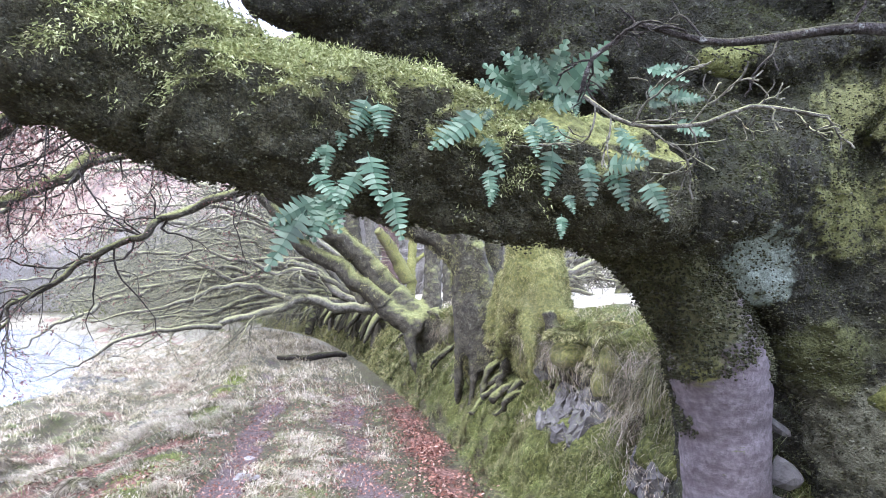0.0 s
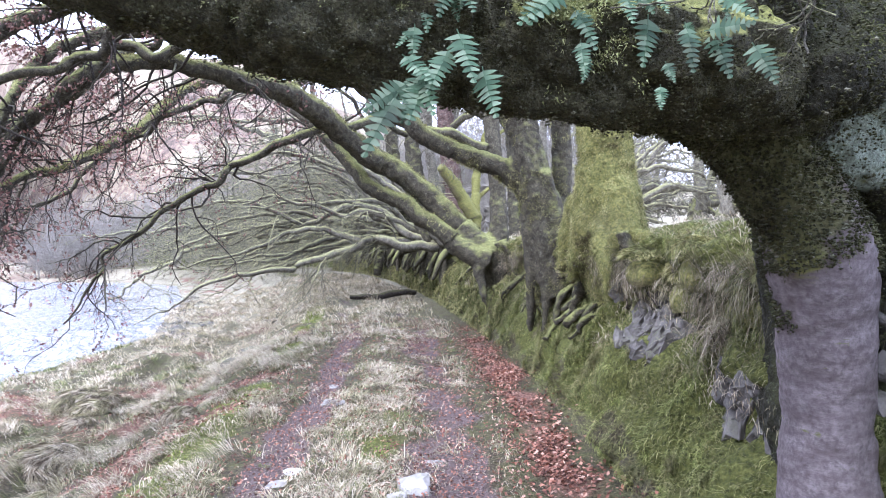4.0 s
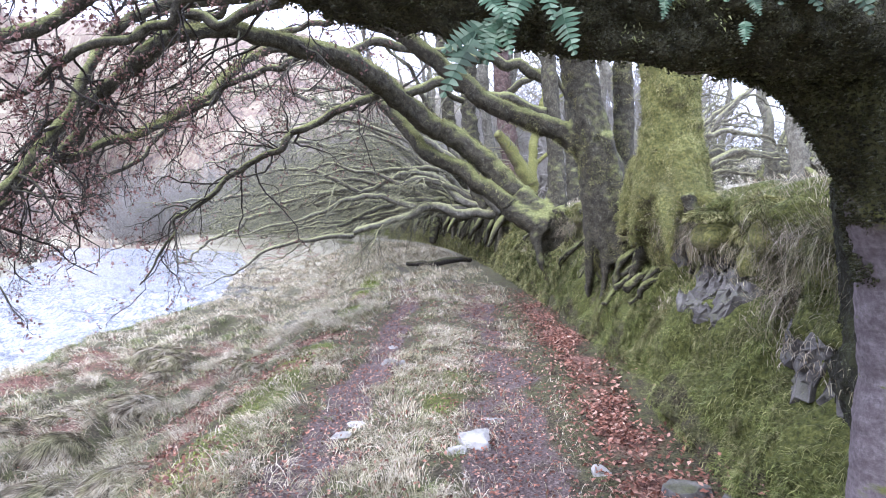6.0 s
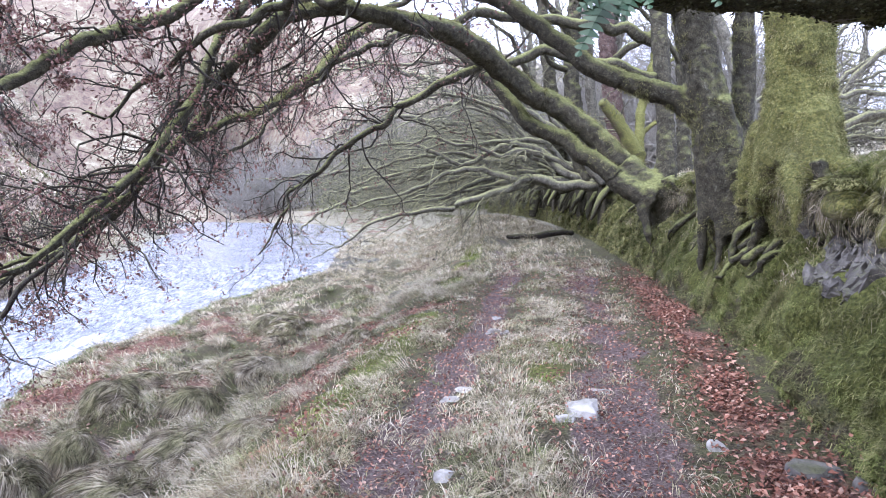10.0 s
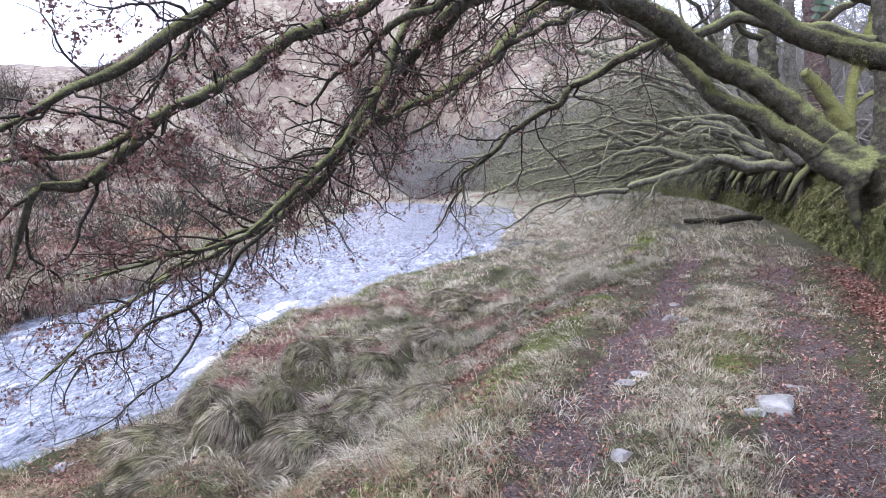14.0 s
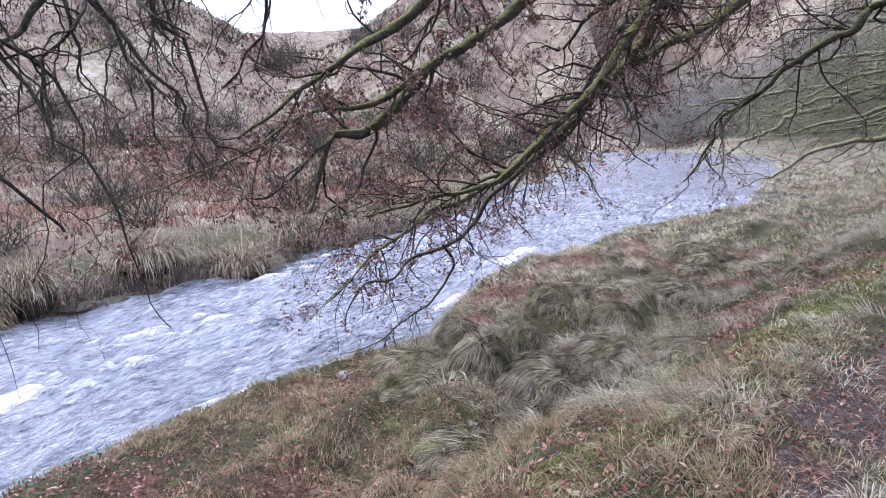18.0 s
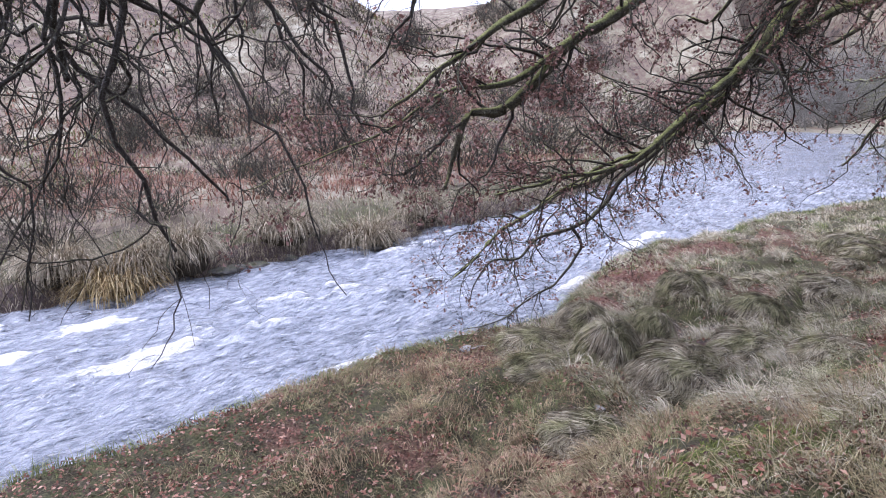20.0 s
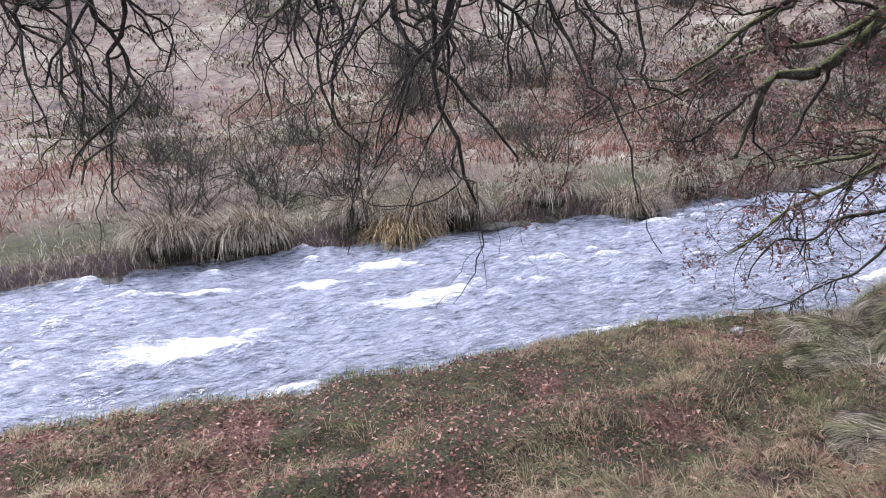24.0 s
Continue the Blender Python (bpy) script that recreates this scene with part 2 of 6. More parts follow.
BARK_NEAR = bark_material("mossy_bark_near", (0.030, 0.029, 0.014), (0.125, 0.118, 0.062), (0.25, 0.265, 0.085), 0.78, 1.8, (0.26, 0.27, 0.20))
# Bark and moss colours are lowered to hold the shade of the canopy overhead.
TRUNK_NEAR_SHADED = bark_material("shaded_mossy_trunk_near", (0.024, 0.023, 0.014), (0.056, 0.055, 0.034), (0.065, 0.073, 0.025), 0.26, 1.5, (0.20, 0.205, 0.165), 0.6,
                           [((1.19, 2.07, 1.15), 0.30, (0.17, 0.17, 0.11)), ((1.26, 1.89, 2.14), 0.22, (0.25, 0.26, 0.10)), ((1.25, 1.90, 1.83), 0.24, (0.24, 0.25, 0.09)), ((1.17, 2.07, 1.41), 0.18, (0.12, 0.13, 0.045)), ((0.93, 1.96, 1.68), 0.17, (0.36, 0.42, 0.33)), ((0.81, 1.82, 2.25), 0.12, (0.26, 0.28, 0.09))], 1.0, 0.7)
GREY_BARK = bark_material("smooth_grey_bark", (0.125, 0.103, 0.10), (0.26, 0.228, 0.23), (0.15, 0.17, 0.04), 0.12, 0.6, (0.52, 0.49, 0.49), 0.0, [((0.72, 1.98, 1.40), 0.17, (0.26, 0.27, 0.08)), ((0.60, 1.86, 1.70), 0.44, (0.12, 0.125, 0.05)), ((0.70, 1.98, 1.56), 0.26, (0.13, 0.13, 0.06)), ((0.92, 2.05, 0.40), 0.3, (0.16, 0.18, 0.04))], 3.2, 0.25, 0.25, 0.8)
# On these limbs the moss also stands in for lit tops and dark undersides.
BARK = bark_material("mossy_bark", (0.040, 0.036, 0.025), (0.165, 0.150, 0.100), (0.22, 0.235, 0.085), 0.62, 1.0, (0.36, 0.365, 0.28))
BARK_PALE = bark_material("pale_beech_bark", (0.09, 0.083, 0.064), (0.35, 0.33, 0.26), (0.33, 0.335, 0.165), 0.56, 0.7, (0.58, 0.57, 0.48))
RED_BARK = bark_material("reddish_bark", (0.07, 0.045, 0.037), (0.24, 0.165, 0.14), (0.17, 0.18, 0.06), 0.25, 1.0)
MOSS_TRUNK = bark_material("moss_covered_bark", (0.07, 0.06, 0.035), (0.20, 0.17, 0.095), (0.20, 0.205, 0.065), 0.50, 1.0, spread=0.9)
GREY_WOOD = bark_material("grey_wood", (0.23, 0.215, 0.185), (0.48, 0.455, 0.395), (0.34, 0.33, 0.24), 0.15, 0.7, (0.58, 0.56, 0.54))
TWIG = bark_material("twig_bark", (0.03, 0.025, 0.021), (0.10, 0.083, 0.068), (0.11, 0.11, 0.05), 0.42, 2.0)
CRUMBS = island_material("bark_moss_crumbs", [(0.0, (0.03, 0.03, 0.016)), (0.45, (0.07, 0.072, 0.033)), (0.9, (0.10, 0.10, 0.05)), (1.0, (0.22, 0.22, 0.16))], 0.9)
TUFTS = island_material("tree_moss_tufts", [(0.0, (0.13, 0.125, 0.045)), (0.5, (0.34, 0.33, 0.125)), (1.0, (0.58, 0.55, 0.27))], 0.85, 0.3, [(0.0, (0.06, 0.065, 0.022)), (0.5, (0.17, 0.18, 0.06)), (1.0, (0.34, 0.35, 0.14))], 5.0)
TUSSOCK = island_material("tussock_grass", [(0.0, (0.05, 0.04, 0.026)), (0.3, (0.26, 0.215, 0.145)), (0.7, (0.45, 0.39, 0.27)), (1.0, (0.68, 0.62, 0.48))], 0.75, 0.25, [(0.0, (0.06, 0.058, 0.026)), (0.5, (0.28, 0.27, 0.135)), (1.0, (0.48, 0.44, 0.27))], 3.5)
HEATHER = island_material("dark_heath", [(0.0, (0.035, 0.028, 0.024)), (0.5, (0.10, 0.075, 0.06)), (1.0, (0.22, 0.17, 0.13))], 0.9)
RUSH = island_material("bleached_rush", [(0.0, (0.12, 0.09, 0.055)), (0.4, (0.36, 0.30, 0.20)), (1.0, (0.64, 0.56, 0.42))], 0.75, 0.3)
OCHRE = island_material("ochre_rush", [(0.0, (0.20, 0.13, 0.055)), (0.5, (0.46, 0.34, 0.155)), (1.0, (0.66, 0.55, 0.34))], 0.75, 0.3)
STRAW = island_material("straw_grass", [(0.0, (0.25, 0.19, 0.12)), (0.3, (0.54, 0.47, 0.33)), (0.7, (0.68, 0.61, 0.46)), (1.0, (0.86, 0.80, 0.65))], 0.7, 0.35,
                        [(0.0, (0.14, 0.12, 0.07)), (0.35, (0.36, 0.34, 0.19)), (0.7, (0.50, 0.46, 0.29)), (1.0, (0.66, 0.60, 0.43))], 2.2)
BROWN = island_material("brown_turf", [(0.0, (0.13, 0.085, 0.05)), (0.35, (0.32, 0.225, 0.13)), (0.65, (0.42, 0.31, 0.185)), (1.0, (0.60, 0.47, 0.30))], 0.75, 0.3,
                        [(0.0, (0.12, 0.10, 0.05)), (0.5, (0.32, 0.28, 0.14)), (1.0, (0.52, 0.46, 0.26))], 2.6)
GREEN = island_material("green_grass", [(0.0, (0.09, 0.115, 0.035)), (0.4, (0.18, 0.21, 0.08)), (0.8, (0.28, 0.31, 0.12)), (1.0, (0.44, 0.43, 0.22))], 0.7, 0.35)
MOSSY = island_material("moss_fronds", [(0.0, (0.11, 0.14, 0.025)), (0.5, (0.24, 0.30, 0.06)), (1.0, (0.40, 0.45, 0.13))], 0.8, 0.25)
LIMB_MOSS = island_material("limb_moss_fronds", [(0.0, (0.14, 0.16, 0.05)), (0.5, (0.35, 0.385, 0.15)), (1.0, (0.60, 0.62, 0.33))], 0.8, 0.3)
BANK_MOSS = island_material("bank_moss_fronds", [(0.0, (0.075, 0.09, 0.02)), (0.45, (0.21, 0.245, 0.065)), (0.8, (0.34, 0.37, 0.12)), (1.0, (0.48, 0.46, 0.22))], 0.8, 0.3,
                            [(0.0, (0.08, 0.08, 0.03)), (0.5, (0.23, 0.22, 0.09)), (1.0, (0.42, 0.39, 0.20))], 3.0)
# Moss darkened in colour for the canopy's shade on the trunk.
TRUNK_MOSS_SHADED = island_material("trunk_moss_shoots", [(0.0, (0.035, 0.04, 0.014)), (0.5, (0.065, 0.076, 0.025)), (1.0, (0.14, 0.15, 0.056))], 0.85, 0.2)
LEAF = island_material("fallen_beech_leaves", [(0.0, (0.06, 0.03, 0.022)), (0.25, (0.17, 0.075, 0.05)), (0.5, (0.29, 0.125, 0.08)), (0.75, (0.40, 0.20, 0.135)), (1.0, (0.58, 0.40, 0.30))], 0.6, 0.15)
DEADLEAF = island_material("clinging_beech_leaves", [(0.0, (0.13, 0.06, 0.05)), (0.5, (0.25, 0.135, 0.11)), (1.0, (0.44, 0.29, 0.24))], 0.6, 0.3)
BRACKEN = island_material("dead_bracken", [(0.0, (0.15, 0.07, 0.05)), (0.5, (0.31, 0.15, 0.105)), (1.0, (0.47, 0.30, 0.21))], 0.8, 0.3)
FERN = island_material("fern_green", [(0.0, (0.03, 0.068, 0.034)), (0.5, (0.075, 0.135, 0.075)), (1.0, (0.19, 0.26, 0.165))], 0.6, 0.25)


def stone_material(name, dark, pale, moss=0.3):
    m, n, l, b = mat(name, 0.75)
    a, f = tex_noise(n, l, 9, 6), tex_noise(n, l, 70, 5)
    info = n.new("ShaderNodeObjectInfo")
    c = ramp(n, l, a, [(0.3, dark), (0.72, pale)])
    c = mixc(n, l, math_node(n, l, "MULTIPLY", info.outputs["Random"], 0.35), c, dark)
    green = ramp(n, l, f, [(0.3, (0.04, 0.045, 0.015)), (0.7, (0.13, 0.135, 0.05))])
    mask = math_node(n, l, "ADD", math_node(n, l, "MULTIPLY", up_mask(n, l, 0.2, 1.0), moss), math_node(n, l, "MULTIPLY", tex_noise(n, l, 5, 3), 0.7))
    c = mixc(n, l, ramp(n, l, mask, [(0.52, (0, 0, 0)), (0.80, (0.9, 0.9, 0.9))]), c, green)
    l.new(c, b.inputs["Base Color"])
    bump(n, l, b, math_node(n, l, "ADD", a, math_node(n, l, "MULTIPLY", f, 0.4)), 0.8, 0.02)
    return m


SLATE = stone_material("grey_slate", (0.032, 0.030, 0.027), (0.25, 0.235, 0.212), 0.3)
PALE_STONE = stone_material("pale_quartz_stone", (0.15, 0.14, 0.12), (0.56, 0.55, 0.52), 0.2)


def ground_material():
    m, n, l, b = mat("ground_surface", 0.95)
    a = {}
    for key in ("soil", "leaf", "moss", "bracken", "pale"):
        t = n.new("ShaderNodeAttribute")
        t.attribute_name = key
        a[key] = t.outputs["Fac"]
    fine, mid = tex_noise(n, l, 60, 6), tex_noise(n, l, 7, 5)
    grass = ramp(n, l, fine, [(0.30, (0.018, 0.015, 0.009)), (0.5, (0.06, 0.05, 0.03)), (0.72, (0.17, 0.145, 0.09))])
    grass = mixc(n, l, ramp(n, l, mid, [(0.4, (0, 0, 0)), (0.65, (0.8,) * 3)]), grass, ramp(n, l, fine, [(0.3, (0.04, 0.045, 0.018)), (0.7, (0.15, 0.16, 0.06))]))
    grass = mixc(n, l, a["pale"], grass, ramp(n, l, mixc(n, l, 0.5, fine, mid), [(0.32, (0.22, 0.20, 0.13)), (0.5, (0.46, 0.43, 0.32)), (0.68, (0.68, 0.64, 0.52))]))
    soil = ramp(n, l, fine, [(0.3, (0.035, 0.026, 0.025)), (0.55, (0.14, 0.105, 0.095)), (0.75, (0.30, 0.25, 0.22))])
    leafy = ramp(n, l, tex_noise(n, l, 38, 5), [(0.3, (0.06, 0.035, 0.028)), (0.5, (0.17, 0.09, 0.065)), (0.7, (0.32, 0.20, 0.15))])
    mossy = ramp(n, l, tex_noise(n, l, 45, 4), [(0.3, (0.03, 0.034, 0.01)), (0.55, (0.10, 0.11, 0.028)), (0.75, (0.19, 0.19, 0.06))])
    patchy = mixc(n, l, 0.55, tex_noise(n, l, 0.11, 8, None, 0.7), tex_noise(n, l, 0.9, 10, None, 0.85))
    brk = ramp(n, l, patchy, [(0.36, (0.03, 0.026, 0.024)), (0.43, (0.10, 0.08, 0.065)), (0.48, (0.185, 0.13, 0.10)), (0.53, (0.23, 0.20, 0.135)), (0.58, (0.36, 0.325, 0.24)), (0.66, (0.44, 0.41, 0.33))])

    def cut(key):
        return ramp(n, l, math_node(n, l, "ADD", math_node(n, l, "MULTIPLY", a[key], 0.75), math_node(n, l, "MULTIPLY", mid, 0.5)), [(0.46, (0, 0, 0)), (0.62, (1, 1, 1))])

    c = mixc(n, l, cut("soil"), grass, soil)
    c = mixc(n, l, cut("moss"), c, mossy)
    c = mixc(n, l, cut("leaf"), c, leafy)
    c = mixc(n, l, a["bracken"], c, brk)
    l.new(c, b.inputs["Base Color"])
    bump(n, l, b, fine, 0.9, 0.03)
    return m


GROUND = ground_material()


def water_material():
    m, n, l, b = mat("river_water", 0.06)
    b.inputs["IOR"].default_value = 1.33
    # Doubled reflectance, so the river mirrors the pale sky more strongly.
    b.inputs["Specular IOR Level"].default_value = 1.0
    g = n.new("ShaderNodeNewGeometry")
    mp = n.new("ShaderNodeMapping")
    mp.vector_type = "TEXTURE"
    mp.inputs["Rotation"].default_value = (0, 0, radians(112))
    mp.inputs["Scale"].default_value = (2.2, 1.0, 1.0)
    l.new(g.outputs["Position"], mp.inputs["Vector"])
    w1 = tex_noise(n, l, 3.6, 5, mp.outputs["Vector"], 0.68)
    w2 = tex_noise(n, l, 17, 4, mp.outputs["Vector"], 0.65)
    k = n.new("ShaderNodeBump")
    k.inputs["Strength"].default_value, k.inputs["Distance"].default_value = 1.0, 0.30
    l.new(math_node(n, l, "ADD", w1, math_node(n, l, "MULTIPLY", w2, 0.32)), k.inputs["Height"])
    l.new(k.outputs["Normal"], b.inputs["Normal"])
    t = n.new("ShaderNodeAttribute")
    t.attribute_name = "foam"
    churn = tex_noise(n, l, 13, 6, mp.outputs["Vector"], 0.7)
    mask = math_node(n, l, "ADD", math_node(n, l, "MULTIPLY", t.outputs["Fac"], 0.55), math_node(n, l, "MULTIPLY", churn, 0.95))
    mask = ramp(n, l, mask, [(0.58, (0, 0, 0)), (0.88, (1, 1, 1))])
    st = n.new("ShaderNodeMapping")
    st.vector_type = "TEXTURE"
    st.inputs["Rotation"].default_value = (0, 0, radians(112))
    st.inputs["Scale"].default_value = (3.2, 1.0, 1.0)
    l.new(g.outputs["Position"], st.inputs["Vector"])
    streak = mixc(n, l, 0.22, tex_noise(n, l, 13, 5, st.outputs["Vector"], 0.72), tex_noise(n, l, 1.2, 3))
    # Sky reflection and dark ripples are painted into the water's base colour.
    painted_sheen = ramp(n, l, streak, [(0.36, (0.045, 0.05, 0.06)), (0.43, (0.20, 0.22, 0.25)), (0.52, (0.33, 0.35, 0.39)), (0.60, (0.44, 0.46, 0.49)), (0.68, (0.72, 0.73, 0.74))])
    l.new(mixc(n, l, mask, painted_sheen, (0.86, 0.85, 0.80)), b.inputs["Base Color"])
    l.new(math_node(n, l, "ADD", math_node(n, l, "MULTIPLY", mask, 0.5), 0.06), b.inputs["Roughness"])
    return m


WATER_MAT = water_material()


# ---- mesh helpers ----
def mesh_of(name, verts, faces, material, shade=True):
    """A mesh from vertex and face arrays; faces is a list of index arrays of 3 or 4 columns."""
    me = bpy.data.meshes.new(name)
    verts = np.asarray(verts, np.float32)
    faces = [np.asarray(f, np.int32) for f in faces if len(f)]
    loops = np.concatenate([f.ravel() for f in faces])
    counts = np.concatenate([np.full(len(f), f.shape[1], np.int32) for f in faces])
    me.vertices.add(len(verts))
    me.vertices.foreach_set("co", verts.ravel())
    me.loops.add(len(loops))
    me.loops.foreach_set("vertex_index", loops)
    me.polygons.add(len(counts))
    me.polygons.foreach_set("loop_start", np.concatenate([[0], np.cumsum(counts)[:-1]]).astype(np.int32))
    me.polygons.foreach_set("loop_total", counts)
    me.update(calc_edges=True)
    me.polygons.foreach_set("use_smooth", np.full(len(counts), shade))
    me.materials.append(material)
    return me


def part(name, me, parent=None, label="", kind=""):
    ob = new(name, me)
    if parent is not None:
        ob.parent = parent
    return tagged(ob, label, "", "", kind)


def thing(name, place, label, category, group="", kind=""):
    ob = new(name)
    ob.empty_display_size = 0.1
    ob.location = place
    return tagged(ob, label, category, group, kind)


def curve_through(points, step):
    """A smooth line through the points, with values at even steps."""
    p = np.asarray(points, float)
    out = []
    for k in range(len(p) - 1):
        a, b, c, d = p[max(k - 1, 0)], p[k], p[k + 1], p[min(k + 2, len(p) - 1)]
        m = max(2, int(np.linalg.norm((c - b)[:3]) / step))
        u = np.linspace(0, 1, m, endpoint=False)[:, None]
        out.append(0.5 * (2 * b + (c - a) * u + (2 * a - 5 * b + 4 * c - d) * u ** 2 + (3 * b - a - 3 * c + d) * u ** 3))
    out.append(p[-1:])
    return np.concatenate(out)


def tube(line, radii, sides, lump=0.0, seed=0, cap=True, grain=0.0):
    """Vertices and faces of a tube along a line."""
    line, radii = np.asarray(line, float), np.asarray(radii, float)
    n = len(line)
    tan = np.gradient(line, axis=0)
    tan /= np.linalg.norm(tan, axis=1)[:, None] + 1e-9
    ref = np.array([0.31, 0.83, 0.46])
    a = np.cross(tan, ref)
    a /= np.linalg.norm(a, axis=1)[:, None] + 1e-9
    b = np.cross(tan, a)
    ang = np.linspace(0, 2 * np.pi, sides, endpoint=False)
    rad = radii[:, None] * np.ones(sides)
    if lump:
        along = np.arange(n)[:, None] * np.linalg.norm(line[-1] - line[0]) / n
        rad = rad * (1 + lump * 2 * vnoise(along * 5 + 0 * ang, np.cos(ang) * 1.3 + 7 + 0 * along, 0.55, seed) + lump * vnoise(along * 9, np.sin(ang) * 2.2 + 0 * along, 0.5, seed + 3))
    if grain:
        along = np.concatenate([[0], np.cumsum(np.linalg.norm(np.diff(line, axis=0), axis=1))])[:, None]
        rad = rad + grain * (vnoise(along + 0 * ang, ang * radii[:, None], 0.04, seed + 5) + 0.8 * vnoise(along + 0 * ang, ang * radii[:, None], 0.11, seed + 6) + 0.5 * vnoise(along + 0 * ang, ang * radii[:, None], 0.018, seed + 7))
    v = line[:, None, :] + rad[:, :, None] * (np.cos(ang)[None, :, None] * a[:, None, :] + np.sin(ang)[None, :, None] * b[:, None, :])
    v = v.reshape(-1, 3)
    i = np.arange(n - 1)[:, None] * sides
    j = np.arange(sides)[None, :]
    k = (j + 1) % sides
    quads = np.stack([i + j, i + k, i + sides + k, i + sides + j], -1).reshape(-1, 4)
    tris = np.zeros((0, 3), int)
    if cap:
        v = np.concatenate([v, line[:1], line[-1:]])
        e, f = n * sides, n * sides + 1
        jj = np.arange(sides)
        kk = (jj + 1) % sides
        o = (n - 1) * sides
        tris = np.concatenate([np.stack([np.full(sides, e), kk, jj], -1), np.stack([np.full(sides, f), o + jj, o + kk], -1)])
    return v, quads, tris


class Heap:
    """Collects tubes and blades for one mesh."""

    def __init__(self):
        self.v, self.q, self.t, self.n = [], [], [], 0

    def add(self, v, q, t):
        self.v.append(v)
        self.q.append(np.asarray(q, int).reshape(-1, 4) + self.n)
        self.t.append(np.asarray(t, int).reshape(-1, 3) + self.n)
        self.n += len(v)

    def mesh(self, name, material, shade=True):
        return mesh_of(name, np.concatenate(self.v), [np.concatenate(self.q), np.concatenate(self.t)], material, shade)


def wander(start, heading, length, steps, bend, sag, r):
    """A crooked line that sags or rises, as a twig grows."""
    p, h = [np.array(start, float)], np.array(heading, float)
    h /= np.linalg.norm(h) + 1e-9
    for _ in range(steps):
        h = h + r.normal(0, bend, 3) + np.array([0, 0, sag])
        h /= np.linalg.norm(h) + 1e-9
        p.append(p[-1] + h * length / steps)
    return np.array(p)


def sprout(heap, line, radii, r, count, length, sag, levels=2, lo=0.25, tips=None, side=None, thin=1.0, bend=0.30):
    """Side twigs along a limb, and twigs on those."""
    n = len(line)
    for _ in range(count):
        u = lo + (1 - lo) * r.random() ** 0.8
        k = min(int(u * (n - 1)), n - 2)
        tan = line[k + 1] - line[k]
        tan /= np.linalg.norm(tan) + 1e-9
        out = r.normal(0, 1, 3)
        if side is not None:
            out += np.array(side)
        out -= tan * out.dot(tan)
        out /= np.linalg.norm(out) + 1e-9
        L = length * (0.45 + 0.8 * r.random()) * (1.1 - 0.45 * u)
        steps = (9 if bend < 0.4 else 15) if levels > 1 else 6
        w = wander(line[k], tan * 0.75 + out * 0.8, L, steps, bend, sag, r)
        r0 = min(radii[k] * 0.6, (0.0045 + 0.010 * L) * thin)
        rr = np.linspace(r0, max(r0 * 0.25, 0.0018), steps + 1)
        heap.add(*tube(w, rr, 4 if levels > 1 else 3, cap=False))
        if tips is not None and levels <= 1:
            tips.append(w[1:])
        if levels > 1:
            sprout(heap, w, rr, r, 5, L * 0.5, sag, levels - 1, 0.2, tips, None, thin, bend)


def blades(xy, z, length, width, lean, r, flow=None, droop=0.5, least=0.4, most=1.4):
    """Grass blades as tapered, bent strips."""
    n = len(xy)
    ang = r.uniform(0, 2 * np.pi, n)
    out = np.stack([np.cos(ang), np.sin(ang)], 1)
    if flow is not None:
        out = out * 0.55 + np.asarray(flow)
        out /= np.linalg.norm(out, axis=1)[:, None] + 1e-9
    side = np.stack([-out[:, 1], out[:, 0], np.zeros(n)], 1)
    L = length * r.uniform(0.5, 1.3, n)
    lean = lean * r.uniform(least, most, n)
    base = np.stack([xy[:, 0], xy[:, 1], z], 1)
    o3 = np.concatenate([out, np.zeros((n, 1))], 1)
    up = np.array([0, 0, 1.0])
    p1 = base + L[:, None] * (0.42 * np.cos(lean * 0.6)[:, None] * up + 0.42 * np.sin(lean * 0.6)[:, None] * o3)
    l2 = lean * (1 + droop)
    p2 = p1 + L[:, None] * (0.35 * np.cos(l2)[:, None] * up + 0.35 * np.sin(l2)[:, None] * o3)
    l3 = lean * (1 + 2 * droop)
    p3 = p2 + L[:, None] * (0.3 * np.cos(l3)[:, None] * up + 0.3 * np.sin(l3)[:, None] * o3)
    w = side * (np.broadcast_to(width, n) * r.uniform(0.6, 1.3, n))[:, None] * 0.5
    v = np.stack([base - w, base + w, p1 - w * 0.8, p1 + w * 0.8, p2 - w * 0.5, p2 + w * 0.5, p3], 1).reshape(-1, 3)
    i = np.arange(n)[:, None] * 7
    q = np.concatenate([i + np.array([[0, 1, 3, 2]]), i + np.array([[2, 3, 5, 4]])])
    t = i + np.array([[4, 5, 6]])
    return v, q, t


def leaves(pos, normal_up, size, r):
    """Small folded, pointed leaves at the given places."""
    n = len(pos)
    nrm = r.normal(0, 1, (n, 3)) * (1 - normal_up) + np.array([0, 0, 1.0]) * normal_up
    nrm /= np.linalg.norm(nrm, axis=1)[:, None]
    a = np.cross(nrm, r.normal(0, 1, (n, 3)))
    a /= np.linalg.norm(a, axis=1)[:, None] + 1e-9
    b = np.cross(nrm, a)
    s = (size * r.uniform(0.6, 1.25, n))[:, None]
    curl = r.uniform(-0.1, 0.35, n)[:, None]
    tip, tail = pos + a * s * 0.5 + nrm * s * curl * 0.5, pos - a * s * 0.5
    mid1, mid2 = pos + b * s * 0.3 + nrm * s * curl, pos - b * s * 0.3 + nrm * s * curl
    v = np.stack([tail, mid1, tip, mid2], 1).reshape(-1, 3)
    i = np.arange(n)[:, None] * 4
    return v, np.zeros((0, 4), int), np.concatenate([i + np.array([[0, 1, 2]]), i + np.array([[0, 2, 3]])])


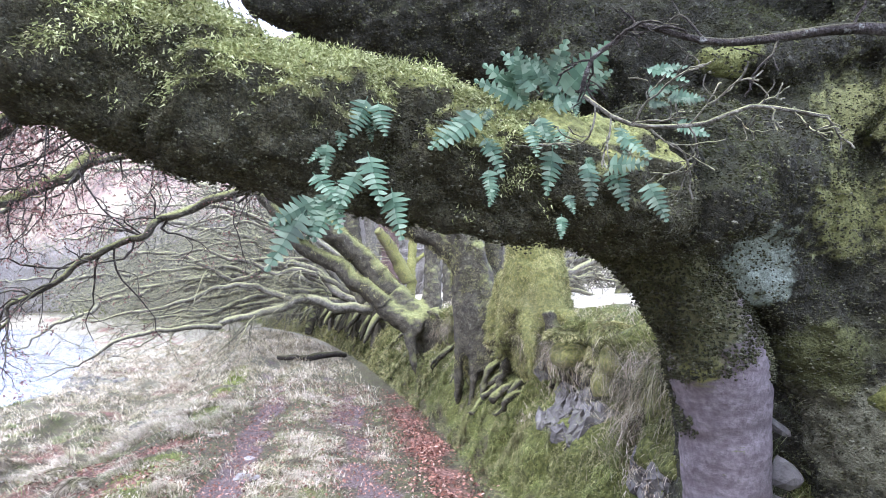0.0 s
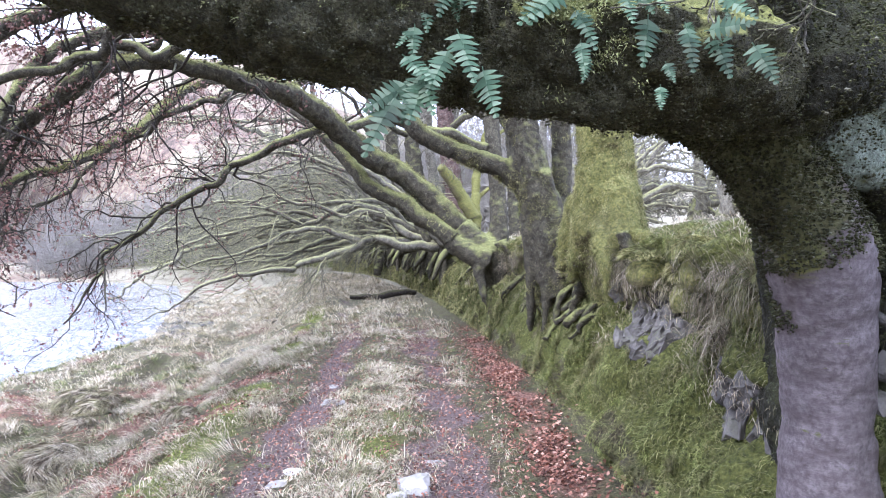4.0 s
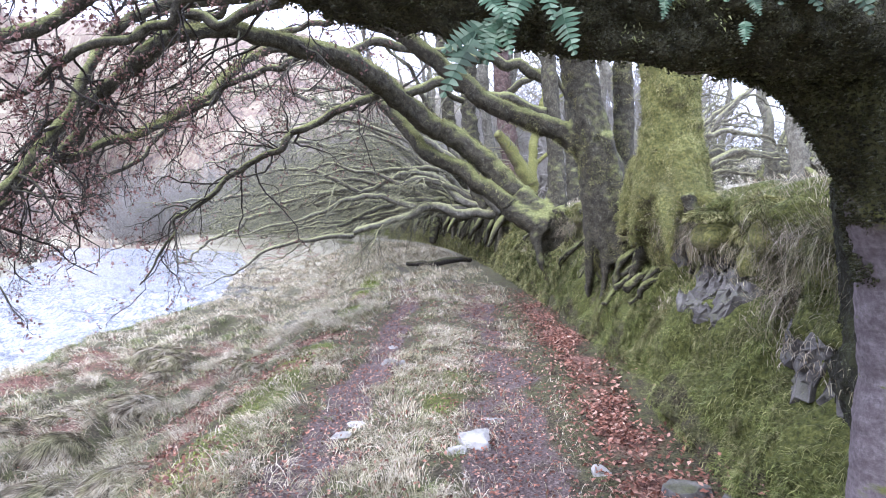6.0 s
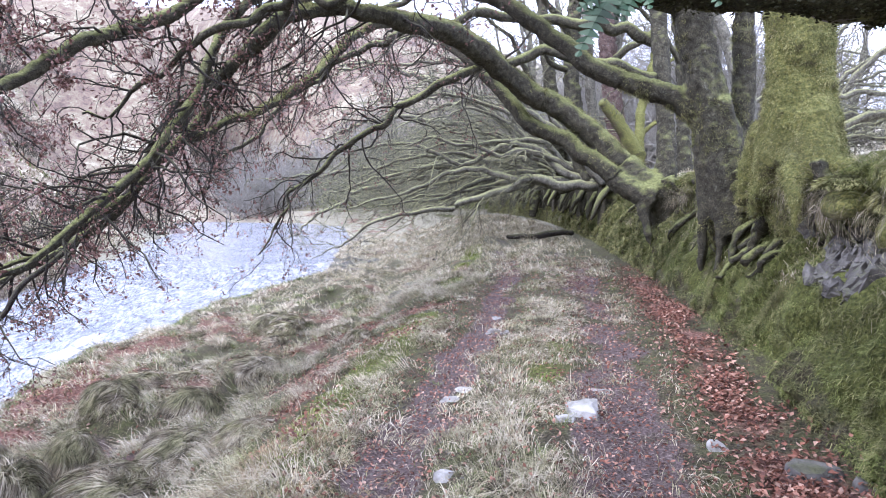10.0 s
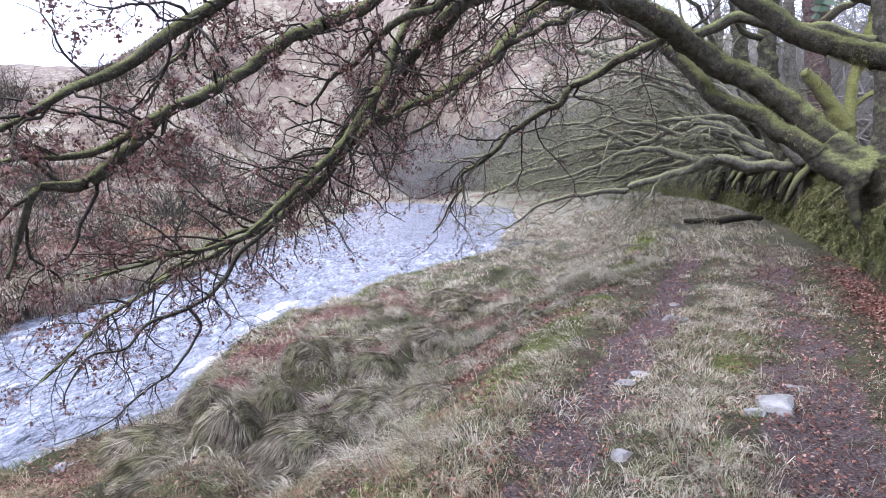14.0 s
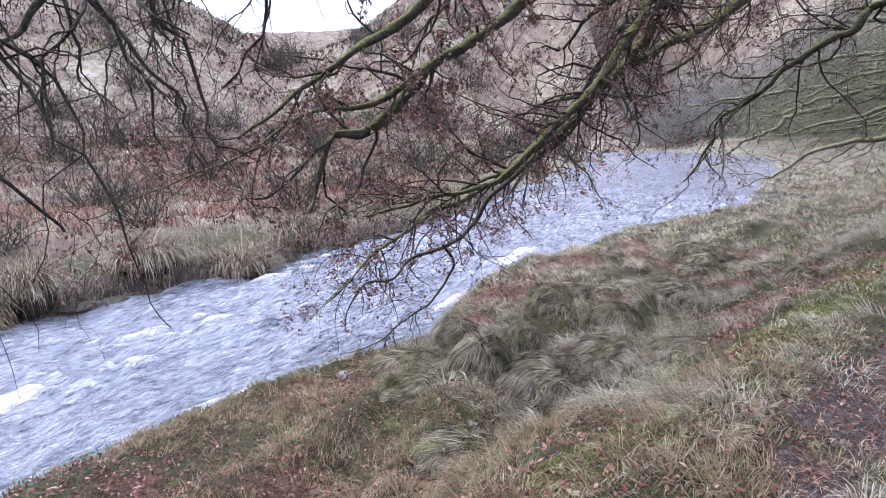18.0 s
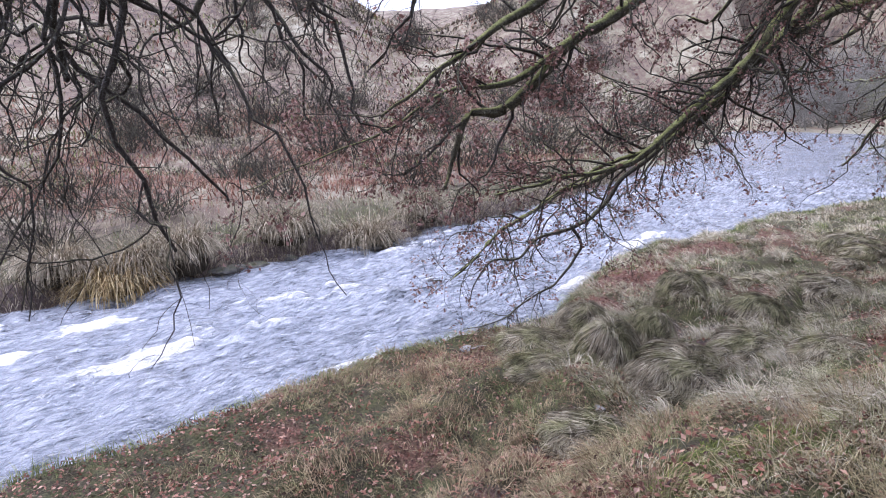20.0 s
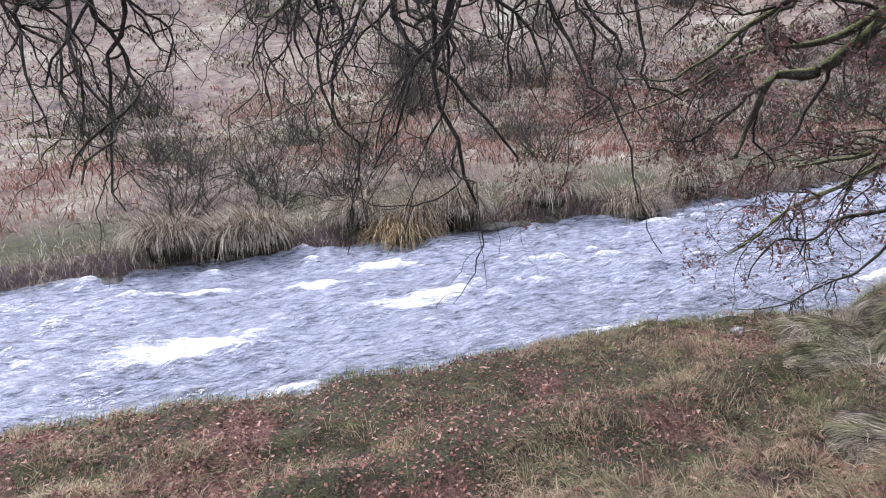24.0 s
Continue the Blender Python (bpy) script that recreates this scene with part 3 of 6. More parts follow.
# ---- ground ----
def grid_lines(stops):
    out = [stops[0][0]]
    for (a, _), (b, step) in zip(stops, stops[1:]):
        m = max(1, int(round((b - a) / step)))
        out += list(np.linspace(a, b, m + 1)[1:])
    return np.array(out)


D_LINES = grid_lines([(-700, 0), (-120, 60), (-30, 9), (-8, 1.5), (-2, 0.3), (-1, 0.09), (-0.68, 0.03), (-0.54, 0.006), (0.06, 0.014), (3.2, 0.06), (8.5, 0.075), (14.5, 0.25), (20, 0.35), (60, 2.0), (150, 6), (420, 18), (1500, 70)])
Y_LINES = grid_lines([(-700, 0), (-120, 60), (-30, 9), (-7, 1.0), (-4, 0.2), (2, 0.08), (8, 0.05), (18, 0.12), (45, 0.6), (120, 4), (400, 16), (1500, 80)])
gy, gd = np.meshgrid(Y_LINES, D_LINES, indexing="ij")
gx = foot_x(gy) - gd
gz = height(gx, gy)
ny, nd = gx.shape
gi = np.arange(ny - 1)[:, None] * nd + np.arange(nd - 1)[None, :]
ground_faces = np.stack([gi, gi + nd, gi + nd + 1, gi + 1], -1).reshape(-1, 4)
face_zone = smooth((-gd + 0.0) / 0.05) * smooth((gd + 1.6) / 0.5) * smooth((30 - np.abs(gy)) / 10)
gx = gx + bank_relief(gy, gz) * face_zone
ground_mesh = mesh_of("ground", np.stack([gx, gy, gz], -1).reshape(-1, 3), [ground_faces], GROUND)


def soil_mask(x, y):
    d = foot_x(y) - x
    d = d + 0.22 * vnoise(y, 0 * y, 1.6, 23) + 0.3 * vnoise(x, y, 0.45, 24)
    rut = np.exp(-((d - 0.98) / 0.26) ** 2) + np.exp(-((d - 2.2) / 0.2) ** 2)
    return np.clip(rut * (0.75 + 1.2 * vnoise(x, y, 0.5, 21) + 0.8 * vnoise(x, y, 0.16, 22)) * (1 - 0.6 * smooth((y - 7) / 6)), 0, 1)


def leaf_mask(x, y):
    d = foot_x(y) - x
    gutter = np.exp(-((d - 0.26) / 0.26) ** 2) * smooth((12 - y) / 5) * np.clip(0.8 + 1.5 * vnoise(x, y, 0.4, 36), 0, 1)
    low = 1.3 * np.exp(-((x - near_shore(y) - 0.75) / 0.55) ** 2 - ((y - 5.4) / 1.5) ** 2) + 1.0 * hollow(x, y) + 0.38 * smooth((1.6 - y) / 2.5) * smooth((d - 4.0) / 1.0)
    patch = 0.75 * smooth(vnoise(x, y, 0.8, 31) * 3 + 0.6 * vnoise(x, y, 0.25, 35)) * smooth((d - 2.2) / 1.0)
    return np.where((d > -0.1) & (x > near_shore(y) - 0.3), np.clip(gutter + low * (0.7 + vnoise(x, y, 0.6, 33)) + patch, 0, 1), 0)


def moss_mask(x, y):
    d = foot_x(y) - x
    face = smooth((-d - 0.02) / 0.1) * smooth((1.1 + d) / 0.3) * (0.75 + vnoise(x, y, 0.3, 45))
    strip = np.exp(-((d - 3.0) / 0.26) ** 2) * smooth(vnoise(x, y, 0.9, 41) * 3.5 + 0.7)
    mid = np.exp(-((d - 1.6) / 0.3) ** 2) * smooth(vnoise(x, y, 0.9, 43) * 3 - 0.1)
    return np.clip(face + 1.0 * strip + 0.7 * mid, 0, 1)


for key, values in (("soil", np.maximum(np.maximum(np.maximum(soil_mask(gx, gy), hollow(gx, gy)), np.exp(-((far_shore(gy) - gx - 0.05) / 0.25) ** 2)), face_zone * smooth((bank_relief(gy, gz) - 0.03) / 0.06))), ("leaf", leaf_mask(gx, gy) * 0.6), ("moss", moss_mask(gx, gy)), ("pale", np.maximum(smooth((-gd - 1.2) / 1.2), 0.45 * smooth((gy - 12) / 12))), ("bracken", np.maximum(smooth((far_shore(gy) - gx - 1.5) / 4), smooth((np.hypot(gx, gy) - 60) / 30) * np.maximum(smooth((gd + 30) / 30), smooth((np.degrees(np.arctan2(-gx, gy)) - 4) / 6))))):
    ground_mesh.attributes.new(key, "FLOAT", "POINT").data.foreach_set("value", values.ravel().astype(np.float32))
ground = tagged(new("ground", ground_mesh), "rough grassy riverside track with mossy hedge bank, meadow and hills", "ground", "", "structure")

# ---- river ----
wy = grid_lines([(-60, 0), (-12, 4), (-7, 0.3), (9, 0.07), (20, 0.15), (50, 0.6), (75, 3)])
wu = np.linspace(0, 1, 130)
WY, WU = np.meshgrid(wy, wu, indexing="ij")
WX = (near_shore(WY) + 0.5) * (1 - WU) + (far_shore(WY) - 0.5) * WU
flow_s = -WX * 0.38 + WY * 0.92
flow_t = WX * 0.92 + WY * 0.38
calm = smooth((26 - WY) / 12)
WZ = WATER + (vnoise(flow_s * 0.5, flow_t, 0.42, 51) * 0.15 + vnoise(flow_s * 0.5, flow_t, 0.19, 52) * 0.12 + vnoise(flow_s * 0.6, flow_t, 0.10, 54) * 0.05 + vnoise(flow_s, flow_t, 1.6, 53) * 0.06) * (0.25 + 0.75 * calm)
FOAM_SPOTS = [(-7.73, -1.30, 0.55, 0.24), (-7.92, -0.99, 0.40, 0.16), (-8.72, -2.86, 0.40, 0.14), (-9.67, -2.00, 0.45, 0.20), (-6.40, -3.86, 0.70, 0.36), (-6.13, -3.56, 0.50, 0.20), (-8.52, -4.76, 0.50, 0.10), (-5.03, -2.36, 0.40, 0.08), (-6.25, 1.30, 0.35, 0.07), (-10.45, 8.13, 0.40, 0.14), (-8.1, 4.75, 0.4, 0.12), (-9.6, 7.0, 0.45, 0.12), (-5.05, -2.4, 0.25, 0.10), (-6.4, 0.8, 0.5, 0.08)]
froth = 0 * WX
for fx, fy, fa, fb in FOAM_SPOTS:
    du, dv = (WY - fy) * 0.92 - (WX - fx) * 0.38, (WX - fx) * 0.92 + (WY - fy) * 0.38
    froth = np.maximum(froth, np.exp(-(du / fa) ** 2 - (dv / fb) ** 2) * (0.95 + 1.6 * vnoise(flow_s * 0.4, flow_t, 0.13, 57) + 1.0 * vnoise(flow_s, flow_t, 0.35, 56)))
crest = smooth((WZ - WATER - 0.06) / 0.05) * (0.42 + 0.5 * vnoise(WX, WY, 1.7, 58)) * calm
froth = np.clip(np.maximum(froth, crest), 0, 1)
WZ = WZ + froth * 0.05 + froth * vnoise(WX, WY, 0.12, 59) * 0.08
wn_y, wn_x = WX.shape
wi = np.arange(wn_y - 1)[:, None] * wn_x + np.arange(wn_x - 1)[None, :]
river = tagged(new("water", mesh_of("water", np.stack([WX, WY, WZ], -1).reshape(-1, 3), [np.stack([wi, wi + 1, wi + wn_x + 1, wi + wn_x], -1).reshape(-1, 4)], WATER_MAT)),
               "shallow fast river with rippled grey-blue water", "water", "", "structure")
river.data.attributes.new("foam", "FLOAT", "POINT").data.foreach_set("value", froth.ravel().astype(np.float32))

# ---- trees ----
GROWN = {}


def limb(parent, points, material, sides=12, lump=0.10, step=0.10, name="limb", seed=1, label="", kink=0.09, grain=0.0):
    """One limb; every point is x, y, z and the radius there. Returns its line and radii."""
    c = curve_through(points, step)
    line, radii = c[:, :3].copy(), np.maximum(c[:, 3], 0.004)
    s = np.arange(len(line)) * step
    for k in range(3):
        line[:, k] += np.clip(radii * 0.8, 0.0, 0.05) * vnoise(s, s * 0 + seed * 7 + k, 0.42, seed + k) + kink * np.minimum(1, s / 0.6) * (vnoise(s, s * 0 + seed * 3 + k, 0.55, seed + k + 5) + 0.5 * vnoise(s, s * 0 + seed + k, 0.21, seed + k + 9))
    h = Heap()
    h.add(*tube(line, radii, sides, lump, seed, True, grain))
    GROWN[parent.name] = part(name, h.mesh(name, material), parent, label)
    return line, radii


def twigs(parent, line, radii, seed, count, length, sag, material=None, levels=2, lo=0.2, side=None, leaf_count=0, leaf_size=0.042, thin=1.0, bend=0.30):
    r = np.random.default_rng(seed)
    h, tips = Heap(), []
    sprout(h, line, radii, r, count, length, sag, levels, lo, tips, side, thin, bend)
    parent = GROWN[parent.name]
    part("twig_spray", h.mesh("twig_spray", material or TWIG), parent, "", "stuff")
    if leaf_count and tips:
        pts = np.concatenate(tips)
        pick = pts[r.integers(0, len(pts), leaf_count)] + r.normal(0, 0.02, (leaf_count, 3)) - np.array([0, 0, 0.02])
        lh = Heap()
        lh.add(*leaves(pick, 0.2, leaf_size, r))
        part("foliage", lh.mesh("foliage", DEADLEAF, False), parent, "withered brown leaves still hanging", "stuff")


def fused(name, tubes, material, voxel, parent, lump=0.02, label=""):
    """Several tubes grown into one trunk."""
    h = Heap()
    for k, pts in enumerate(tubes):
        c = curve_through(pts, 0.12)
        h.add(*tube(c[:, :3], c[:, 3], 18, 0.07, 11 + k))
    ob = part(name, h.mesh(name, material), parent, label)
    rm = ob.modifiers.new("grow", "REMESH")
    rm.mode, rm.voxel_size, rm.use_smooth_shade = "VOXEL", voxel, True
    sm = ob.modifiers.new("soften", "SMOOTH")
    sm.iterations, sm.factor = 8, 0.6
    for size, strength in ((0.22, lump * 2.2), (0.06, lump * 1.3), (0.022, lump * 0.6)):
        tx = bpy.data.textures.new("bark_relief", "CLOUDS")
        tx.noise_scale, tx.noise_depth = size, 3
        dp = ob.modifiers.new("relief", "DISPLACE")
        dp.texture, dp.strength, dp.mid_level, dp.texture_coords = tx, strength, 0.5, "GLOBAL"
    return ob


def bank_x(y, z):
    return foot_x(y) + np.interp(z, FACE_UP, FACE_OUT)


def roots(parent, y0, x0, z0, count, spread, seed, low=0.35, thick=0.07, material=None):
    r = np.random.default_rng(seed)
    for k in range(count):
        ya = y0 + spread * (2 * (k + 0.5) / count - 1) * 0.45
        yb = y0 + spread * (2 * (k + 0.5) / count - 1) + r.normal(0, 0.17)
        zb = low + r.uniform(-0.05, 0.55)
        girth = r.uniform(0.45, 1.15)
        pts = [(x0 * 0.6 + bank_x(ya, z0) * 0.4, ya, z0 + 0.15, thick * 1.3)]
        for u in (0.3, 0.6, 0.85, 1.0):
            y = ya + (yb - ya) * u + r.normal(0, 0.04)
            z = z0 * (1 - u) + zb * u
            pts.append((bank_x(y, z) + bank_relief(y, z) - 0.05 * (1 - u) - 0.01 + r.normal(0, 0.02), y, z, thick * (1.15 - 0.7 * u) * girth * r.uniform(0.8, 1.2)))
        limb(parent, pts, material or BARK, 12, 0.25, 0.035, "root", seed + k, "", 0.10, 0.03)


near_tree = thing("beech_tree", (1.4, 2.4, 0), "huge old mossy beech with a low limb across the track", "tree", "beeches on the hedge bank")


def settle(tree):
    """Parts were built at world places: take the tree's own place out of them."""
    for ob in tree.children:
        if not ob.get("settled"):
            ob.matrix_parent_inverse = Matrix.Translation(-Vector(tree.location))
            ob["settled"] = 1


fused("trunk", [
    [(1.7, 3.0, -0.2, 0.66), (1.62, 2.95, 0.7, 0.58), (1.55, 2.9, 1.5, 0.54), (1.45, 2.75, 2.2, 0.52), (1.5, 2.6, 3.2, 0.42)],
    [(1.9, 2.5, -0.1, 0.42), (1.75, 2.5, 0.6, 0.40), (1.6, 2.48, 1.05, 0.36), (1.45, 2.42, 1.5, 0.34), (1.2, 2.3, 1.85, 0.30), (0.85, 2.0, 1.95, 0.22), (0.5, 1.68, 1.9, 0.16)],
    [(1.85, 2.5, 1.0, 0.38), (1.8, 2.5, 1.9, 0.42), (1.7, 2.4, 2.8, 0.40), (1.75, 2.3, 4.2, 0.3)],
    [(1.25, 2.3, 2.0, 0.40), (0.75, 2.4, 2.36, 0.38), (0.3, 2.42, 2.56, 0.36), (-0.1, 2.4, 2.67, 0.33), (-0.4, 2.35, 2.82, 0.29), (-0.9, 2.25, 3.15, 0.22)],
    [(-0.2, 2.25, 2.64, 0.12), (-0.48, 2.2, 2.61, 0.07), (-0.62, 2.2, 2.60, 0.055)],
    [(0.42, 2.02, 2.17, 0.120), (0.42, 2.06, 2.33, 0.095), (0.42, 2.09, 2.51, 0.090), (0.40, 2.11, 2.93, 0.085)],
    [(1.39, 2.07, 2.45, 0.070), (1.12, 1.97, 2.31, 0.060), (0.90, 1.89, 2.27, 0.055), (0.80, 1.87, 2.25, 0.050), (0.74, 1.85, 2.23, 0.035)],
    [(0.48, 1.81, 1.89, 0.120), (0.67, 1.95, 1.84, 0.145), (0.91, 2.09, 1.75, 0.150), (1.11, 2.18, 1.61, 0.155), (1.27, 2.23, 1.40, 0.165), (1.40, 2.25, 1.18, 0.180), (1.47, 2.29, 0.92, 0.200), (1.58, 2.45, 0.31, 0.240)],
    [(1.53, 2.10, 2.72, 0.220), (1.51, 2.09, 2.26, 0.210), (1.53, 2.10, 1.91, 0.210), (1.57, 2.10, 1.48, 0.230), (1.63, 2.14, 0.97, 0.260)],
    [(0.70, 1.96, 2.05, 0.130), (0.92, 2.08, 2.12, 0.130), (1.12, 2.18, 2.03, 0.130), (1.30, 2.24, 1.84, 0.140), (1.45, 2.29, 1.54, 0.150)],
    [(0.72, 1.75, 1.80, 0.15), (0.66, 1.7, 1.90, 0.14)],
], TRUNK_NEAR_SHADED, 0.014, near_tree, 0.035, "massive mossy trunk with grey lichen")
fused("root_leg", [
    [(0.97, 2.31, 0.29, 0.180), (0.95, 2.28, 0.74, 0.135), (0.94, 2.26, 0.96, 0.130), (0.93, 2.22, 1.20, 0.136), (0.89, 2.16, 1.39, 0.150), (0.81, 2.10, 1.55, 0.136), (0.67, 1.99, 1.73, 0.125), (0.47, 1.84, 1.84, 0.120), (0.21, 1.71, 1.85, 0.110)],
], GREY_BARK, 0.018, near_tree, 0.012, "smooth grey leg of the trunk with a moss patch")
main_line, main_rad = limb(near_tree, [(1.25, 2.3, 1.92, 0.1), (0.88, 1.97, 1.87, 0.10), (0.44, 1.62, 1.87, 0.138), (0.13, 1.55, 1.885, 0.148), (-0.06, 1.52, 1.93, 0.158), (-0.26, 1.42, 1.94, 0.15), (-0.48, 1.36, 2.02, 0.165), (-0.75, 1.25, 2.10, 0.165), (-1.2, 1.15, 2.3, 0.16), (-2.2, 1.0, 2.75, 0.13), (-3.6, 0.9, 3.3, 0.1)],
                           BARK_NEAR, sides=120, lump=0.06, step=0.009, grain=0.03, seed=4, kink=0.02, label="thick mossy limb across the track")
a_line, a_rad = limb(near_tree, [(1.3, 1.6, 2.2, 0.02), (0.82, 1.25, 2.06, 0.011), (0.73, 1.25, 2.06, 0.009), (0.55, 1.25, 2.04, 0.007), (0.46, 1.25, 2.06, 0.006), (0.40, 1.25, 2.08, 0.006), (0.36, 1.25, 2.05, 0.005), (0.32, 1.25, 2.02, 0.004), (0.30, 1.25, 1.96, 0.003)], TWIG, sides=7, step=0.03, name="branch", seed=8, kink=0.015)
twigs(near_tree, a_line, a_rad, 21, 9, 0.20, -0.02, lo=0.3, thin=0.4)
b_line, b_rad = limb(near_tree, [(0.30, 1.25, 1.95, 0.003), (0.38, 1.25, 1.90, 0.0035), (0.51, 1.25, 1.90, 0.003), (0.59, 1.25, 1.93, 0.0022), (0.72, 1.25, 1.91, 0.0015)], BARK_PALE, sides=6, step=0.03, name="branch", seed=9, kink=0.01)
twigs(near_tree, b_line, b_rad, 22, 12, 0.2, 0.02, BARK_PALE, lo=0.05, thin=0.3)
over = [
    ([(1.5, 2.5, 3.0, 0.14), (0.3, 3.2, 4.1, 0.12), (-2.4, 3.9, 4.2, 0.085), (-4.0, 3.85, 3.55, 0.07), (-4.7, 3.17, 2.93, 0.058), (-4.75, 2.69, 2.59, 0.05), (-4.8, 2.27, 2.33, 0.04), (-4.8, 1.87, 2.11, 0.03), (-4.85, 1.4, 1.8, 0.018), (-4.9, 1.0, 1.5, 0.01)], 31, 28, 1.3, -0.03, 3600),
    ([(1.3, 2.3, 3.0, 0.13), (-0.8, 0.6, 4.3, 0.11), (-3.2, -0.6, 3.6, 0.06), (-4.6, -1.2, 2.75, 0.045), (-5.2, -1.7, 2.45, 0.03), (-6.0, -2.4, 2.3, 0.015)], 33, 34, 3.2, -0.17, 0),
    ([(1.3, 2.3, 3.0, 0.12), (-0.5, 0.0, 4.1, 0.09), (-2.4, -2.0, 3.4, 0.06), (-3.7, -2.8, 2.7, 0.045), (-4.4, -3.3, 2.35, 0.025)], 34, 28, 2.8, -0.17, 0),
    ([(1.3, 2.3, 3.0, 0.12), (-1.5, 0.2, 4.5, 0.10), (-4.0, 0.9, 3.6, 0.06), (-5.6, 0.3, 2.9, 0.045), (-6.6, -0.5, 2.4, 0.02)], 35, 24, 2.4, -0.17, 300),
]
# Upper limbs out of view, added to shade the trunk from above.
for k, pts in enumerate(([(1.5, 2.5, 2.9, 0.40), (1.2, 1.9, 4.2, 0.34), (0.4, 0.8, 5.6, 0.26), (-0.8, -0.6, 7.0, 0.18), (-2.0, -2.0, 8.0, 0.08)], [(1.7, 2.1, 3.8, 0.32), (1.6, 1.2, 5.2, 0.26), (1.3, -0.4, 6.8, 0.18), (0.8, -2.0, 8.2, 0.08)], [(1.4, 2.5, 3.0, 0.36), (0.4, 2.6, 4.4, 0.28), (-1.0, 2.2, 5.8, 0.2), (-2.4, 1.6, 7.2, 0.08)])):
    ln, rd = limb(near_tree, pts, BARK, sides=14, lump=0.12, step=0.12, seed=36 + k)
    twigs(near_tree, ln, rd, 26 + k, 10, 2.4, 0.0, levels=3, lo=0.35)
for pts, seed, count, length, sag, leaf in over:
    ln, rd = limb(near_tree, pts, BARK, sides=10, lump=0.12, step=0.08, seed=seed)
    twigs(near_tree, ln, rd, seed, count, length, sag, levels=3, lo=0.42, side=(0, 0, -0.6 if sag > -0.1 else -1.6), leaf_count=leaf, thin=1.0 if sag > -0.1 else 0.95, bend=0.30 if sag > -0.1 else 0.41)
settle(near_tree)


def skin_points(ob, count, seed, keep):
    """Random places on a part's grown surface, with the normals there."""
    deps = bpy.context.evaluated_depsgraph_get()
    me = ob.evaluated_get(deps).to_mesh()
    co, nr = np.zeros(len(me.vertices) * 3), np.zeros(len(me.vertices) * 3)
    me.vertices.foreach_get("co", co)
    me.vertices.foreach_get("normal", nr)
    co, nr = co.reshape(-1, 3), nr.reshape(-1, 3)
    ok = np.nonzero(keep(co, nr))[0]
    pick = np.random.default_rng(seed).choice(ok, count)
    return co[pick], nr[pick]


def crumbs(tree, pos, nrm, size, seed, label):
    """Crumbs of moss and lichen that make the bark granular."""
    r = np.random.default_rng(seed)
    n = len(pos)
    v0 = np.array([(1, 0, 0), (-1, 0, 0), (0, 1, 0), (0, -1, 0), (0, 0, 0.7), (0, 0, -0.7)])
    f0 = np.array([(0, 2, 4), (2, 1, 4), (1, 3, 4), (3, 0, 4), (2, 0, 5), (1, 2, 5), (3, 1, 5), (0, 3, 5)])
    s = size * r.uniform(0.4, 1.5, n)
    pos = pos + nrm * s[:, None] * 0.25 + r.normal(0, 0.006, (n, 3))
    v = pos[:, None, :] + v0[None] * s[:, None, None] * r.uniform(0.6, 1.3, (n, 6, 1))
    f = (f0[None] + np.arange(n)[:, None, None] * 6).reshape(-1, 3)
    part("bark_moss", mesh_of("bark_moss", v.reshape(-1, 3), [f], CRUMBS, False), tree, label, "stuff")


def tufts(tree, pos, nrm, size, seed, label, material):
    """Short moss shoots standing off the bark and hanging a little."""
    r = np.random.default_rng(seed)
    n = len(pos)
    way = nrm + r.normal(0, 0.45, (n, 3)) - np.array([0, 0, 0.45])
    way /= np.linalg.norm(way, axis=1)[:, None]
    side = np.cross(way, r.normal(0, 1, (n, 3)))
    side /= np.linalg.norm(side, axis=1)[:, None] + 1e-9
    L = (size * r.uniform(0.5, 1.4, n))[:, None]
    pos = pos + r.normal(0, 0.006 + size * 0.25, (n, 3))
    a, b = pos - side * L * 0.16, pos + side * L * 0.16
    c = pos + way * L - np.array([0, 0, 0.25]) * L
    part("moss_coat", mesh_of("moss_coat", np.stack([a, b, c], 1).reshape(-1, 3), [np.arange(n * 3).reshape(-1, 3)], material, False), tree, label, "stuff")


trunk_near = [o for o in near_tree.children if o.name.startswith("trunk")][0]
pos, nrm = skin_points(trunk_near, 80000, 5, lambda c, q: (q[:, 1] < 0.35) & (c[:, 2] > 0.8) & (c[:, 2] < 3.1) & (c[:, 1] < 2.6))
crumbs(near_tree, pos, nrm, 0.0042, 6, "crumbs of moss and pale lichen on the bark")
leg_near = [o for o in near_tree.children if o.name.startswith("root_leg")][0]
pos, nrm = skin_points(leg_near, 26000, 31, lambda c, q: (c[:, 2] > 1.2 + 0.9 * np.clip(c[:, 0] - 0.72, -0.1, 0.5) + 0.5 * vnoise(c[:, 0] + c[:, 1], c[:, 2], 0.12, 33)) & (c[:, 0] > 0.3) & (q[:, 1] < 0.5))
crumbs(near_tree, pos[:14000], nrm[:14000], 0.0055, 32, "crumbs of moss and bark on the leg of the trunk")
tufts(near_tree, pos[14000:], nrm[14000:], 0.008, 34, "short dark moss on the leg of the trunk", TRUNK_MOSS_SHADED)
limb_near = [o for o in near_tree.children if "across" in o.get("label", "")]
limb_near = limb_near[0] if limb_near else [o for o in near_tree.children if o.name.startswith("limb")][0]
pos, nrm = skin_points(limb_near, 40000, 12, lambda c, q: (q[:, 2] < 0.35) & (c[:, 0] > -1.5))
crumbs(near_tree, pos, nrm, 0.0032, 11, "crumbs of moss and pale lichen on the bark")
